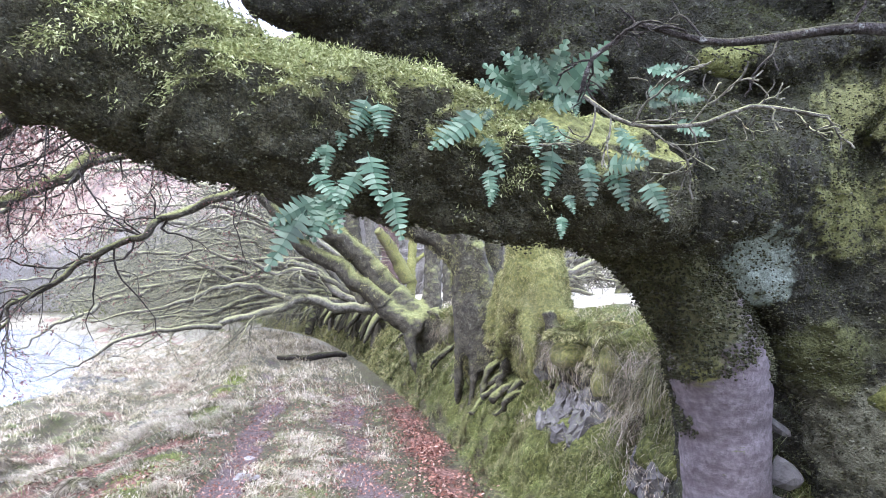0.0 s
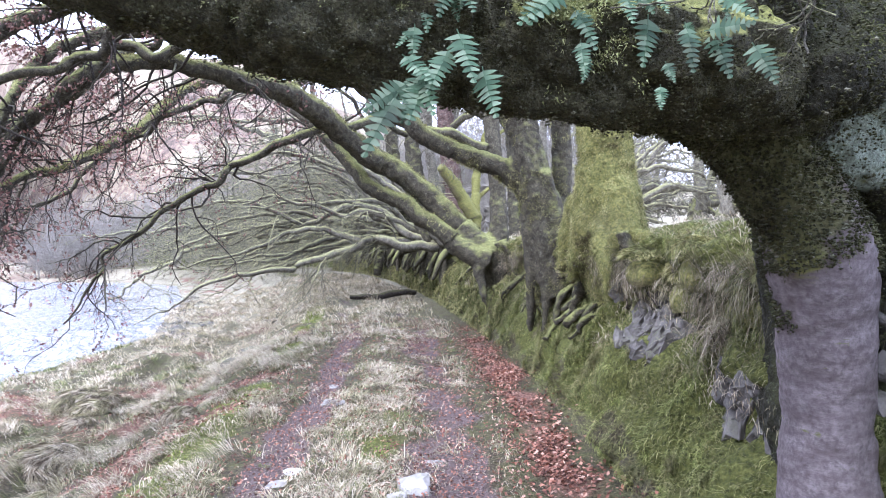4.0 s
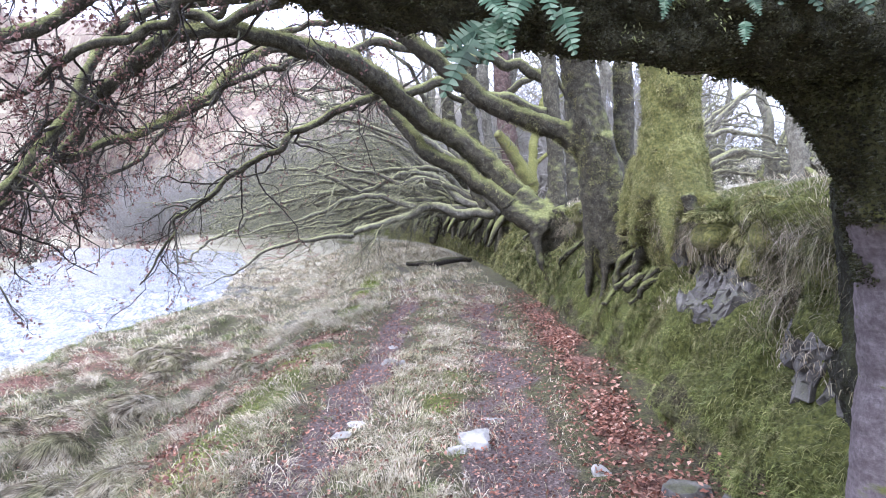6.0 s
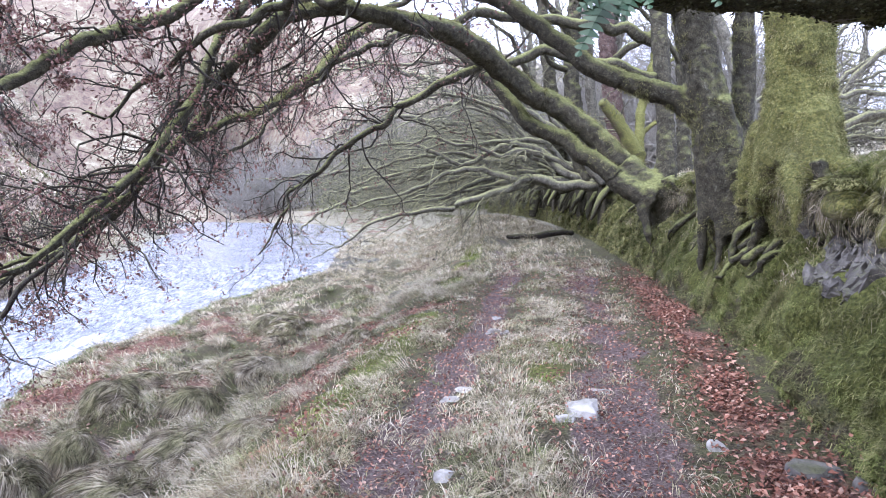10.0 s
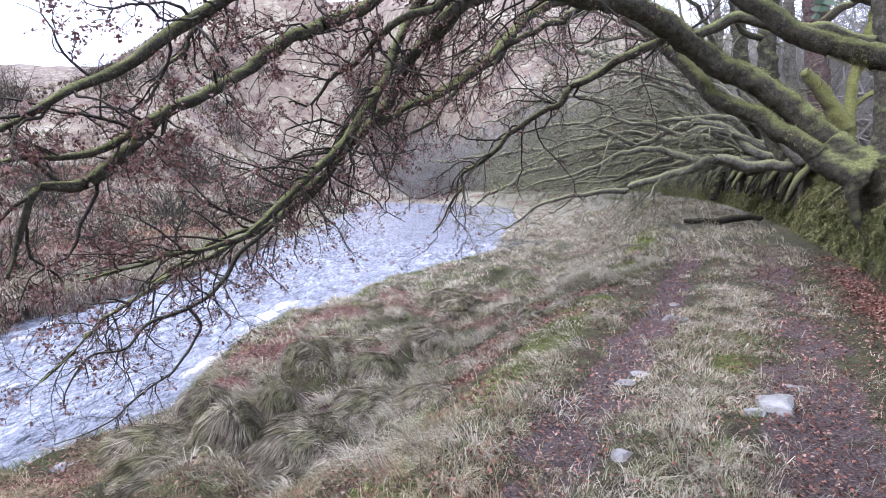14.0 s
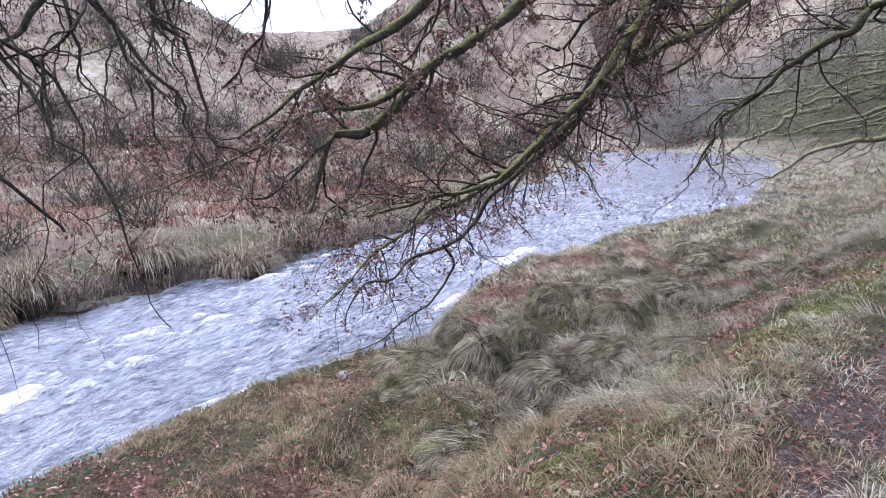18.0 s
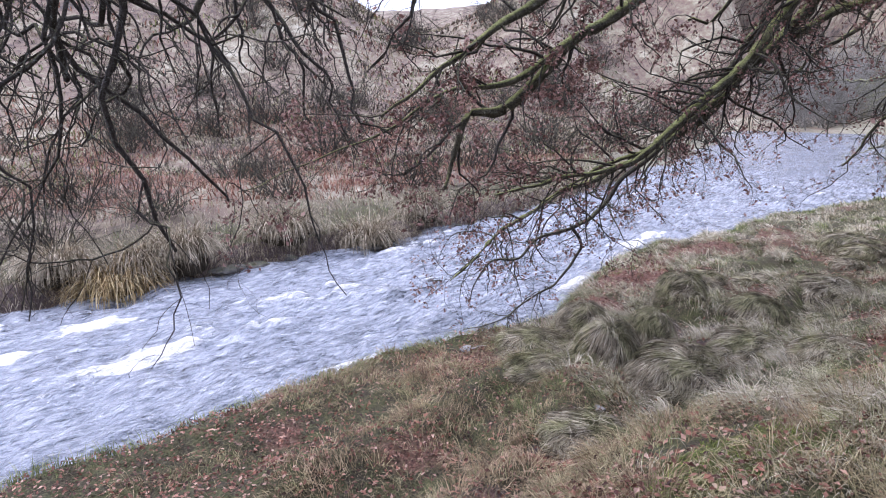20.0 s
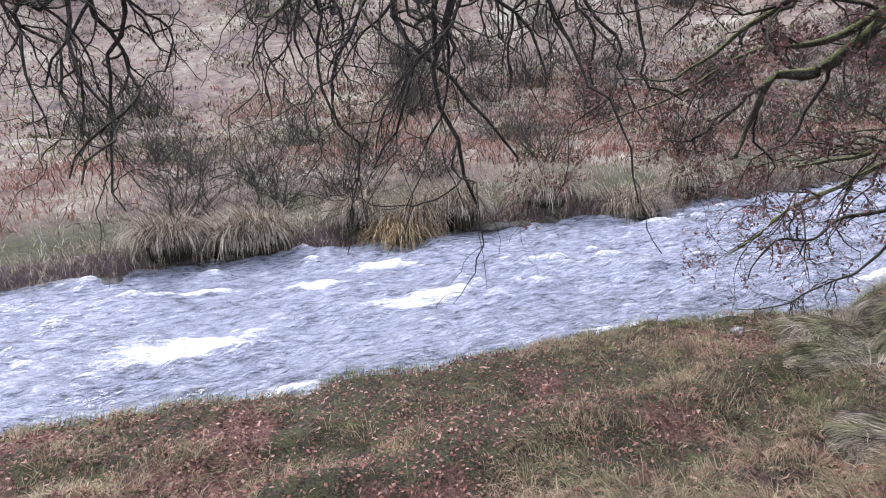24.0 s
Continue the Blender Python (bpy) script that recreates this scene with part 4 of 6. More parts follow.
pos, nrm = skin_points(limb_near, 210000, 13, lambda c, q: (q[:, 2] + 0.55 * vnoise(c[:, 0], c[:, 1] + c[:, 2], 0.12, 20) > 0.10) & (c[:, 0] > -1.9) & (c[:, 0] + 0.35 * vnoise(c[:, 1] * 2, c[:, 2], 0.07, 29) < 0.34))
tufts(near_tree, pos, nrm, 0.010, 14, "bright yellow-green moss along the top of the limb", LIMB_MOSS)
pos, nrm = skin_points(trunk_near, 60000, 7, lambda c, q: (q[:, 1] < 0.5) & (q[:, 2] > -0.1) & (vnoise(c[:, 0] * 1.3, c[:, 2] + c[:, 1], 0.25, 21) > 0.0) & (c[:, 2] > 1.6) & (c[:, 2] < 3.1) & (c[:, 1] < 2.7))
tufts(near_tree, pos, nrm, 0.009, 8, "short olive moss on the bark", TRUNK_MOSS_SHADED)
settle(near_tree)

moss_tree = thing("beech_tree", (0.78, 5.8, 1.35), "beech trunk wrapped in thick yellow-green moss on the bank", "tree", "beeches on the hedge bank")
fused("trunk", [
    [(0.95, 5.95, 1.1, 0.40), (0.85, 5.87, 1.3, 0.35), (0.78, 5.8, 1.6, 0.29), (0.775, 5.8, 2.0, 0.25), (0.775, 5.8, 2.5, 0.235), (0.8, 5.85, 4.5, 0.22)],
    [(0.72, 5.6, 1.55, 0.12), (0.66, 5.35, 1.4, 0.09), (0.66, 5.2, 1.25, 0.06), (0.64, 5.1, 1.0, 0.03)],
    [(0.62, 5.9, 1.6, 0.12), (0.52, 5.9, 1.32, 0.09), (0.46, 5.95, 1.05, 0.04)],
    [(0.85, 5.55, 1.5, 0.1), (1.0, 5.3, 1.42, 0.07), (1.25, 5.2, 1.45, 0.03)],
    [(0.70, 5.75, 2.0, 0.18), (0.61, 5.72, 1.65, 0.17), (0.54, 5.75, 1.38, 0.12), (0.50, 5.8, 1.15, 0.05)],
    [(0.84, 5.68, 1.9, 0.18), (0.86, 5.5, 1.6, 0.16), (0.82, 5.4, 1.4, 0.11), (0.74, 5.35, 1.2, 0.05)],
    [(0.62, 6.0, 1.8, 0.17), (0.48, 6.12, 1.48, 0.13), (0.38, 6.2, 1.15, 0.06)],
], MOSS_TRUNK, 0.024, moss_tree, 0.035)
ln, rd = limb(moss_tree, [(0.8, 5.85, 4.3, 0.16), (-1.2, 6.1, 5.0, 0.12), (-3.4, 5.9, 4.3, 0.09), (-4.6, 5.3, 3.55, 0.075), (-4.9, 4.4, 2.98, 0.065), (-4.95, 3.67, 2.56, 0.058), (-4.95, 3.12, 2.26, 0.05), (-4.95, 2.7, 2.05, 0.05), (-4.95, 2.44, 1.73, 0.046), (-5.0, 2.12, 1.5, 0.042), (-5.05, 1.84, 1.44, 0.03), (-5.1, 1.71, 1.23, 0.022), (-5.1, 1.55, 0.9, 0.012)], BARK, sides=16, lump=0.14, step=0.045, grain=0.014, seed=41)
twigs(moss_tree, ln, rd, 42, 32, 1.5, -0.05, levels=3, lo=0.4, leaf_count=4500)
ln, rd = limb(moss_tree, [(-4.95, 2.72, 2.06, 0.035), (-4.95, 2.28, 1.84, 0.03), (-5.0, 1.91, 1.69, 0.022), (-5.05, 1.6, 1.62, 0.016), (-5.2, 0.9, 1.3, 0.009), (-5.4, -0.1, 0.95, 0.004)], BARK, sides=8, lump=0.14, step=0.06, seed=43)
twigs(moss_tree, ln, rd, 44, 16, 0.9, -0.05, levels=3, lo=0.1, leaf_count=800)
settle(moss_tree)
roots(moss_tree, 5.75, 0.78, 1.32, 14, 0.95, 300, 0.55, 0.065)
pos, nrm = skin_points([o for o in moss_tree.children if o.name.startswith("trunk")][0], 90000, 15, lambda c, q: (q[:, 1] < 0.4) & (c[:, 2] > 0.6) & (c[:, 2] < 3.2))
tufts(moss_tree, pos, nrm, 0.0125, 16, "thick hanging moss", TUFTS)
settle(moss_tree)

fork_tree = thing("beech_tree", (0.25, 7.3, 1.3), "grey-green beech with a limb reaching over the track", "tree", "beeches on the hedge bank")
fused("trunk", [
    [(0.75, 7.45, 0.1, 0.26), (0.52, 7.4, 0.6, 0.28), (0.36, 7.33, 1.2, 0.26), (0.23, 7.3, 1.9, 0.22), (0.08, 7.3, 2.6, 0.20), (0.0, 7.3, 3.2, 0.19), (-0.1, 7.4, 5.0, 0.15)],
    [(0.15, 7.3, 2.0, 0.17), (-0.17, 7.25, 2.27, 0.125), (-0.55, 7.2, 2.42, 0.11), (-0.85, 7.2, 2.6, 0.10)],
    [(0.35, 7.5, 1.2, 0.2), (0.5, 7.6, 2.0, 0.13), (0.55, 7.7, 4.5, 0.1)],
    [(0.20, 6.95, 0.4, 0.03), (0.25, 7.02, 0.8, 0.06), (0.24, 7.06, 1.3, 0.09), (0.17, 7.10, 1.9, 0.08), (0.04, 7.13, 2.6, 0.06)],
    [(0.42, 7.05, 0.8, 0.14), (0.40, 7.1, 1.5, 0.11), (0.28, 7.15, 2.2, 0.08)],
    [(0.06, 7.55, 0.35, 0.03), (0.12, 7.5, 0.75, 0.07), (0.12, 7.42, 1.3, 0.10), (0.06, 7.38, 2.0, 0.08)],
    [(0.06, 7.12, 0.45, 0.03), (0.09, 7.12, 0.9, 0.06), (0.09, 7.14, 1.4, 0.075), (0.04, 7.16, 2.0, 0.06)],
], BARK, 0.028, fork_tree, 0.024)
ln, rd = limb(fork_tree, [(-0.7, 7.2, 2.5, 0.105), (-1.16, 7.2, 2.8, 0.10), (-1.67, 7.2, 3.24, 0.095), (-2.13, 7.2, 3.59, 0.09), (-3.3, 7.1, 4.1, 0.08), (-4.5, 6.7, 4.0, 0.07), (-5.0, 6.2, 3.6, 0.062), (-5.0, 5.72, 2.95, 0.056), (-5.0, 5.48, 2.54, 0.054), (-5.05, 5.07, 2.13, 0.05), (-5.1, 4.69, 1.75, 0.048), (-5.1, 4.18, 1.41, 0.04), (-5.15, 3.8, 1.1, 0.034), (-5.2, 3.4, 0.92, 0.026), (-5.3, 2.83, 0.86, 0.016), (-5.4, 2.2, 0.75, 0.008)], BARK, sides=18, lump=0.14, step=0.045, grain=0.014, seed=51)
twigs(fork_tree, ln, rd, 52, 42, 1.7, -0.06, levels=3, lo=0.35, leaf_count=3600)
settle(fork_tree)
roots(fork_tree, 7.3, 0.3, 1.3, 16, 0.85, 320, 0.45, 0.055)
pos, nrm = skin_points([o for o in fork_tree.children if o.name.startswith("trunk")][0], 26000, 17, lambda c, q: (q[:, 1] < 0.4) & (q[:, 0] < 0.6) & (vnoise(c[:, 0] + c[:, 1], c[:, 2], 0.3, 19) + 0.6 * vnoise(c[:, 0] - c[:, 1], c[:, 2], 0.07, 22) > 0.05) & (c[:, 2] > 0.6) & (c[:, 2] < 3.6))
tufts(fork_tree, pos, nrm, 0.014, 18, "patchy moss on the bark", TUFTS)
roots(fork_tree, 8.6, 0.0, 1.25, 12, 0.8, 335, 0.45, 0.06)
settle(fork_tree)

arch_tree = thing("beech_tree", (-0.6, 10.4, 1.2), "beech with two long mossy limbs arching over the track", "tree", "beeches on the hedge bank")
fused("trunk", [
    [(0.0, 10.55, 0.2, 0.28), (-0.25, 10.5, 0.7, 0.30), (-0.45, 10.4, 1.1, 0.28), (-0.75, 10.4, 1.4, 0.24), (-1.0, 10.4, 1.7, 0.2)],
    [(-0.45, 10.5, 1.1, 0.26), (-0.35, 10.5, 1.7, 0.16), (-0.38, 10.6, 2.6, 0.14), (-0.5, 10.8, 5.0, 0.12)],
    [(-0.5, 10.2, 1.1, 0.2), (-0.95, 10.2, 1.31, 0.17), (-1.3, 10.2, 1.66, 0.14)],
    [(-0.58, 9.95, 0.35, 0.03), (-0.70, 10.1, 1.0, 0.10), (-0.8, 10.3, 1.4, 0.1)],
    [(-0.6, 10.9, 0.5, 0.14), (-0.6, 10.7, 1.1, 0.12)],
], BARK, 0.032, arch_tree, 0.028)
ln, rd = limb(arch_tree, [(-0.8, 10.4, 1.5, 0.21), (-1.13, 10.4, 1.82, 0.19), (-1.84, 10.3, 2.5, 0.185), (-2.6, 9.8, 3.1, 0.175), (-3.15, 8.9, 3.6, 0.165), (-3.75, 7.6, 3.75, 0.11), (-4.3, 6.9, 3.7, 0.085), (-4.5, 6.2, 3.35, 0.075), (-4.85, 5.95, 2.98, 0.07), (-5.3, 5.9, 2.43, 0.062), (-5.5, 5.2, 1.75, 0.055), (-6.1, 4.9, 1.16, 0.045), (-6.6, 4.3, 0.75, 0.035), (-6.9, 3.6, 0.45, 0.03), (-6.9, 2.9, 0.1, 0.015), (-6.8, 2.2, -0.4, 0.006)], BARK, sides=26, lump=0.12, step=0.04, grain=0.022, seed=61, label="long arching limb with moss on top")
twigs(arch_tree, ln, rd, 62, 44, 1.8, -0.05, levels=3, lo=0.3, leaf_count=2600)
ln, rd = limb(arch_tree, [(-1.1, 10.2, 1.5, 0.16), (-1.38, 10.2, 1.74, 0.14), (-1.82, 10.2, 2.08, 0.13), (-2.46, 10.2, 2.4, 0.12), (-2.83, 10.3, 2.85, 0.11), (-3.3, 10.4, 3.4, 0.10), (-4.4, 10.5, 4.3, 0.085), (-5.4, 10.1, 4.3, 0.075), (-5.45, 8.5, 3.25, 0.06), (-5.45, 6.84, 2.49, 0.05), (-5.45, 5.57, 2.06, 0.045), (-5.5, 4.97, 1.59, 0.04), (-5.55, 4.27, 1.18, 0.032), (-5.7, 3.61, 0.89, 0.022), (-5.9, 2.9, 0.6, 0.01)], BARK, sides=20, lump=0.12, step=0.05, grain=0.018, seed=63)
twigs(arch_tree, ln, rd, 64, 44, 1.8, -0.06, levels=3, lo=0.3, leaf_count=2600)
for k, pts in enumerate(([(-6.1, 4.9, 1.15, 0.03), (-6.2, 4.23, 0.74, 0.028), (-6.25, 3.89, 0.33, 0.026), (-6.2, 3.48, 0.22, 0.022), (-6.2, 3.09, 0.12, 0.018), (-6.2, 2.84, -0.11, 0.014), (-6.2, 2.5, -0.1, 0.011), (-6.2, 2.2, -0.45, 0.006)],
                         [(-6.2, 3.48, 0.22, 0.02), (-6.2, 3.6, -0.08, 0.017), (-6.2, 3.28, -0.4, 0.013), (-6.2, 2.56, -0.71, 0.008), (-6.2, 2.1, -0.81, 0.004)])):
    ln, rd = limb(arch_tree, pts, TWIG, sides=7, lump=0.1, step=0.05, name="branch", seed=66 + k)
    twigs(arch_tree, ln, rd, 68 + k, 18, 0.55, -0.06, lo=0.3)
for ob in [o for o in arch_tree.children if o.name.startswith("limb")]:
    pos, nrm = skin_points(ob, 14000, 23, lambda c, q: (q[:, 2] + 0.7 * vnoise(c[:, 0] + c[:, 1], c[:, 2], 0.25, 24) > 0.25) & (c[:, 1] > 6.5) & (c[:, 2] > 1.3))
    tufts(arch_tree, pos, nrm, 0.026, 25, "green moss along the top of the limbs", TUFTS)
settle(arch_tree)
roots(arch_tree, 10.4, -0.45, 1.25, 13, 1.1, 340, 0.45, 0.06)
roots(arch_tree, 12.3, -0.95, 1.25, 11, 1.0, 355, 0.45, 0.055)
settle(arch_tree)


def high_limb(tree, start, end, arch, seed, count=26, leaf=1500):
    """A limb that arches out over the track, with a dense spray of twigs."""
    a, e = np.array(start, float), np.array(end, float)
    pts = []
    for u in (0, 0.2, 0.4, 0.6, 0.8, 1.0):
        p = a + (e - a) * u + np.array([0, 0, arch * 4 * u * (1 - u)])
        pts.append((*p, 0.085 * (1 - u) ** 0.7 + 0.012))
    ln, rd = limb(tree, pts, BARK, 9, 0.14, 0.08, "limb", seed, "", 0.28)
    twigs(tree, ln, rd, seed + 1, count, 1.7, -0.05, TWIG, 3, 0.2, None, leaf)


for ob in [o for o in fork_tree.children if o.name.startswith("limb")]:
    pos, nrm = skin_points(ob, 6000, 26, lambda c, q: (q[:, 2] + 0.7 * vnoise(c[:, 0] + c[:, 1], c[:, 2], 0.25, 27) > 0.3) & (c[:, 1] > 6.6))
    tufts(fork_tree, pos, nrm, 0.02, 28, "thin moss along the top of the limb", TUFTS)
settle(fork_tree)
for tree, start, end, arch, seed in ((fork_tree, (0.0, 7.3, 3.4), (-5.6, 4.6, 2.2), 1.0, 900), (fork_tree, (0.0, 7.3, 4.0), (-7.2, 7.2, 2.2), 1.3, 903), (arch_tree, (-0.5, 10.8, 3.6), (-8.0, 8.4, 1.6), 1.4, 906), (arch_tree, (-0.5, 10.8, 4.6), (-7.0, 10.2, 3.2), 1.2, 909), (moss_tree, (0.8, 5.85, 4.2), (-6.8, 3.4, 2.4), 1.0, 912), (arch_tree, (-0.5, 10.6, 3.0), (-6.4, 7.8, 0.6), 1.3, 915), (fork_tree, (0.0, 7.3, 3.2), (-7.6, 5.6, 0.4), 1.9, 918)):
    high_limb(tree, start, end, arch, seed)
    settle(tree)


def hedge_tree(seed, low):
    """A many-stemmed beech that leans over the river."""
    r = np.random.default_rng(seed)
    tree = thing("beech_tree", (0, 0, 0), "many-stemmed beech leaning over the track from the bank", "tree", "beeches on the hedge bank")
    fused("trunk", [[(0.15, 0, -0.9, 0.45), (0.05, 0, -0.2, 0.34), (-0.1, 0, 0.3, 0.26)]], BARK, 0.05, tree, 0.03)
    lean = r.normal(0, 0.5, 2)
    ln, rd = limb(tree, [(0.1, 0.1, -0.2, 0.24), (0.1 + 0.1 * lean[0], 0.2, 1.0, 0.17), (0.5 * lean[0], 0.5 * lean[1], 3.0, 0.13), (lean[0], lean[1], 5.5, 0.09), (1.4 * lean[0] - 0.6, 1.5 * lean[1], 9.0, 0.04)], BARK_PALE, 10, 0.14, 0.12, "limb", seed + 40, "", 0.14)
    twigs(tree, ln, rd, seed + 41, 9, 2.4, 0.02, BARK_PALE, 3, 0.3)
    for k in range(6):
        up = (0.08, 0.25, 0.5, 0.75, 1.05, 1.5)[k] + r.normal(0, 0.10) + low
        L = r.uniform(5.5, 8.0)
        y0 = r.uniform(-0.4, 0.4)
        sway = r.normal(-0.12, 0.10)
        pts = []
        for u in (0, 0.1, 0.28, 0.5, 0.75, 1.0):
            x = -0.1 - L * u * (0.95 - 0.1 * up)
            z = 0.1 + L * (up * u * 1.0 - (up * 0.55 + 0.14) * u * u * 1.1) + r.normal(0, 0.22) * min(1, u * 3)
            pts.append((x, y0 + L * u * sway - 0.25 * L * u * u + r.normal(0, 0.1), z, (0.125 - 0.012 * k) * (1 - u) ** 0.9 + 0.009))
        ln, rd = limb(tree, pts, BARK_PALE, 9, 0.14, 0.12, "limb", seed + k, "", 0.20)
        twigs(tree, ln, rd, seed * 3 + k, 13, 2.3, -0.03, BARK_PALE, 3, 0.12, thin=0.7)
    for k in range(6):
        y = (k - 2.5) * 0.3 + r.normal(0, 0.12)
        limb(tree, [(0.1, y * 0.4, 0.1, 0.1), (-0.2, y * 0.8, -0.3, 0.08), (-0.36, y + r.normal(0, 0.1), r.uniform(-0.85, -0.45), 0.03)], BARK, 7, 0.2, 0.08, "root", seed + 30 + k, "", 0.05)
    return tree


low_tree = thing("beech_tree", (-5.40, 25.30, 0.92), "beech with long low mossy limbs sweeping over the track", "tree", "beeches on the hedge bank")
fused("trunk", [
    [(-5.30, 25.81, -0.31, 0.420), (-5.31, 25.57, 0.64, 0.380), (-5.36, 25.40, 1.42, 0.300), (-5.61, 25.34, 2.15, 0.230)],
    [(-5.94, 24.85, 0.14, 0.160), (-5.77, 25.06, 0.90, 0.160), (-5.51, 25.33, 1.65, 0.180)],
    [(-4.65, 25.68, 0.06, 0.160), (-4.85, 25.67, 0.95, 0.200), (-5.23, 25.53, 1.74, 0.200)],
], BARK, 0.04, low_tree, 0.05)
for k, pts in enumerate((
        [(-5.22, 25.47, 1.30, 0.298), (-5.61, 25.35, 2.31, 0.228), (-6.10, 24.74, 3.19, 0.193), (-6.53, 24.40, 4.27, 0.158), (-7.00, 24.01, 5.24, 0.131), (-7.63, 23.56, 6.51, 0.105), (-8.13, 23.58, 9.07, 0.052)],
        [(-5.42, 25.39, 1.64, 0.193), (-6.02, 24.80, 1.72, 0.149), (-7.39, 23.53, 2.04, 0.123), (-8.88, 22.12, 1.89, 0.105), (-9.90, 20.83, 1.93, 0.091), (-10.85, 19.51, 1.47, 0.074), (-11.58, 18.32, 0.84, 0.052), (-12.18, 17.20, 0.14, 0.026)],
        [(-5.51, 25.36, 1.86, 0.175), (-6.44, 24.80, 2.20, 0.140), (-7.80, 24.15, 2.38, 0.116), (-9.66, 22.94, 2.40, 0.096), (-11.25, 21.67, 2.27, 0.079), (-12.82, 20.44, 2.28, 0.052), (-14.44, 18.93, 2.08, 0.026)],
        [(-5.61, 25.33, 2.09, 0.228), (-6.64, 24.74, 2.70, 0.201), (-7.58, 24.24, 3.52, 0.184), (-8.34, 23.88, 4.55, 0.166), (-9.09, 23.51, 5.46, 0.131), (-10.59, 22.64, 6.21, 0.088), (-12.44, 21.04, 6.47, 0.044)],
        [(-6.27, 25.02, 3.00, 0.123), (-7.38, 23.98, 3.80, 0.105), (-8.56, 22.62, 4.08, 0.088), (-9.94, 21.10, 4.18, 0.070), (-11.07, 19.70, 3.89, 0.044), (-12.02, 18.13, 3.11, 0.021)],
        [(-6.15, 26.32, 2.71, 0.140), (-5.98, 26.61, 4.06, 0.123), (-6.41, 26.59, 5.91, 0.105), (-6.25, 26.94, 7.73, 0.088), (-6.83, 26.66, 9.98, 0.052)])):
    ln, rd = limb(low_tree, pts, BARK_PALE, 12, 0.14, 0.09, "limb", 230 + k, "", 0.25, 0.02)
    twigs(low_tree, ln, rd, 240 + k, 14, 2.6, -0.03, BARK_PALE, 3, 0.2)
settle(low_tree)
roots(low_tree, 25.30, -5.40, 1.2, 8, 0.8, 370, 0.4, 0.05)
settle(low_tree)

back_tree = thing("beech_tree", (-1.48, 14.22, 1.39), "tall beech with reddish-brown ivied trunk behind the bank", "tree", "beeches on the hedge bank")
fused("trunk", [[(-1.48, 14.22, 1.39, 0.270), (-1.48, 14.34, 2.25, 0.230), (-1.57, 14.43, 3.34, 0.200), (-1.66, 14.53, 4.49, 0.190), (-1.78, 14.74, 6.57, 0.160), (-2.13, 14.92, 9.57, 0.100)]], RED_BARK, 0.045, back_tree, 0.05)
for k, pts in enumerate(([(-1.58, 14.52, 4.03, 0.100), (-1.27, 14.38, 4.18, 0.080), (-0.84, 14.46, 4.44, 0.070), (-0.56, 14.59, 4.94, 0.050)], [(-1.66, 14.66, 5.41, 0.100), (-2.47, 13.75, 6.22, 0.070), (-3.53, 12.41, 6.69, 0.030)],)):
    ln, rd = limb(back_tree, pts, BARK, 10, 0.16, 0.07, "limb", 380 + k, "", 0.14, 0.012)
    twigs(back_tree, ln, rd, 400 + k, 9, 1.3, 0.0, BARK_PALE, 3, 0.3)
settle(back_tree)

back_tree = thing("beech_tree", (-2.34, 15.34, 1.30), "tall grey beech trunk standing behind the bank", "tree", "beeches on the hedge bank")
fused("trunk", [[(-2.34, 15.34, 1.30, 0.240), (-2.47, 15.43, 2.58, 0.200), (-2.63, 15.49, 3.87, 0.190), (-2.57, 15.71, 5.14, 0.170), (-2.56, 15.99, 7.17, 0.140), (-3.00, 16.13, 10.26, 0.080)]], BARK, 0.045, back_tree, 0.05)
for k, pts in enumerate(([(-2.59, 15.66, 4.88, 0.100), (-3.09, 14.96, 5.68, 0.070), (-3.67, 14.15, 6.08, 0.050)], [(-2.61, 15.55, 4.12, 0.080), (-3.00, 15.08, 4.36, 0.060), (-3.29, 14.73, 4.95, 0.040)],)):
    ln, rd = limb(back_tree, pts, BARK, 10, 0.16, 0.07, "limb", 369 + k, "", 0.14, 0.012)
    twigs(back_tree, ln, rd, 389 + k, 9, 1.3, 0.0, BARK_PALE, 3, 0.3)
settle(back_tree)

back_tree = thing("beech_tree", (-0.99, 14.05, 1.25), "slender yellow-mossed stem with crooked side branches", "tree", "beeches on the hedge bank")
fused("trunk", [[(-0.99, 14.05, 1.25, 0.140), (-1.00, 14.17, 2.19, 0.110), (-0.95, 14.30, 2.91, 0.105), (-0.78, 14.50, 3.57, 0.100), (-0.63, 14.69, 4.23, 0.100), (-0.48, 14.92, 5.22, 0.080), (-0.43, 15.25, 7.43, 0.050)]], MOSS_TRUNK, 0.045, back_tree, 0.05)
for k, pts in enumerate(([(-0.94, 14.24, 2.41, 0.060), (-0.71, 14.30, 2.61, 0.050), (-0.41, 14.52, 2.87, 0.040), (0.12, 14.78, 3.04, 0.020)], [(-0.78, 14.53, 3.79, 0.060), (-0.46, 14.75, 3.88, 0.045), (-0.18, 14.96, 4.09, 0.030)], [(-0.99, 13.54, 1.94, 0.150), (-1.23, 13.45, 2.44, 0.140), (-1.50, 13.33, 2.89, 0.120), (-1.67, 13.25, 3.11, 0.090)],)):
    ln, rd = limb(back_tree, pts, MOSS_TRUNK, 10, 0.16, 0.07, "limb", 387 + k, "", 0.14, 0.012)
    twigs(back_tree, ln, rd, 407 + k, 9, 1.3, 0.0, BARK_PALE, 3, 0.3)
settle(back_tree)

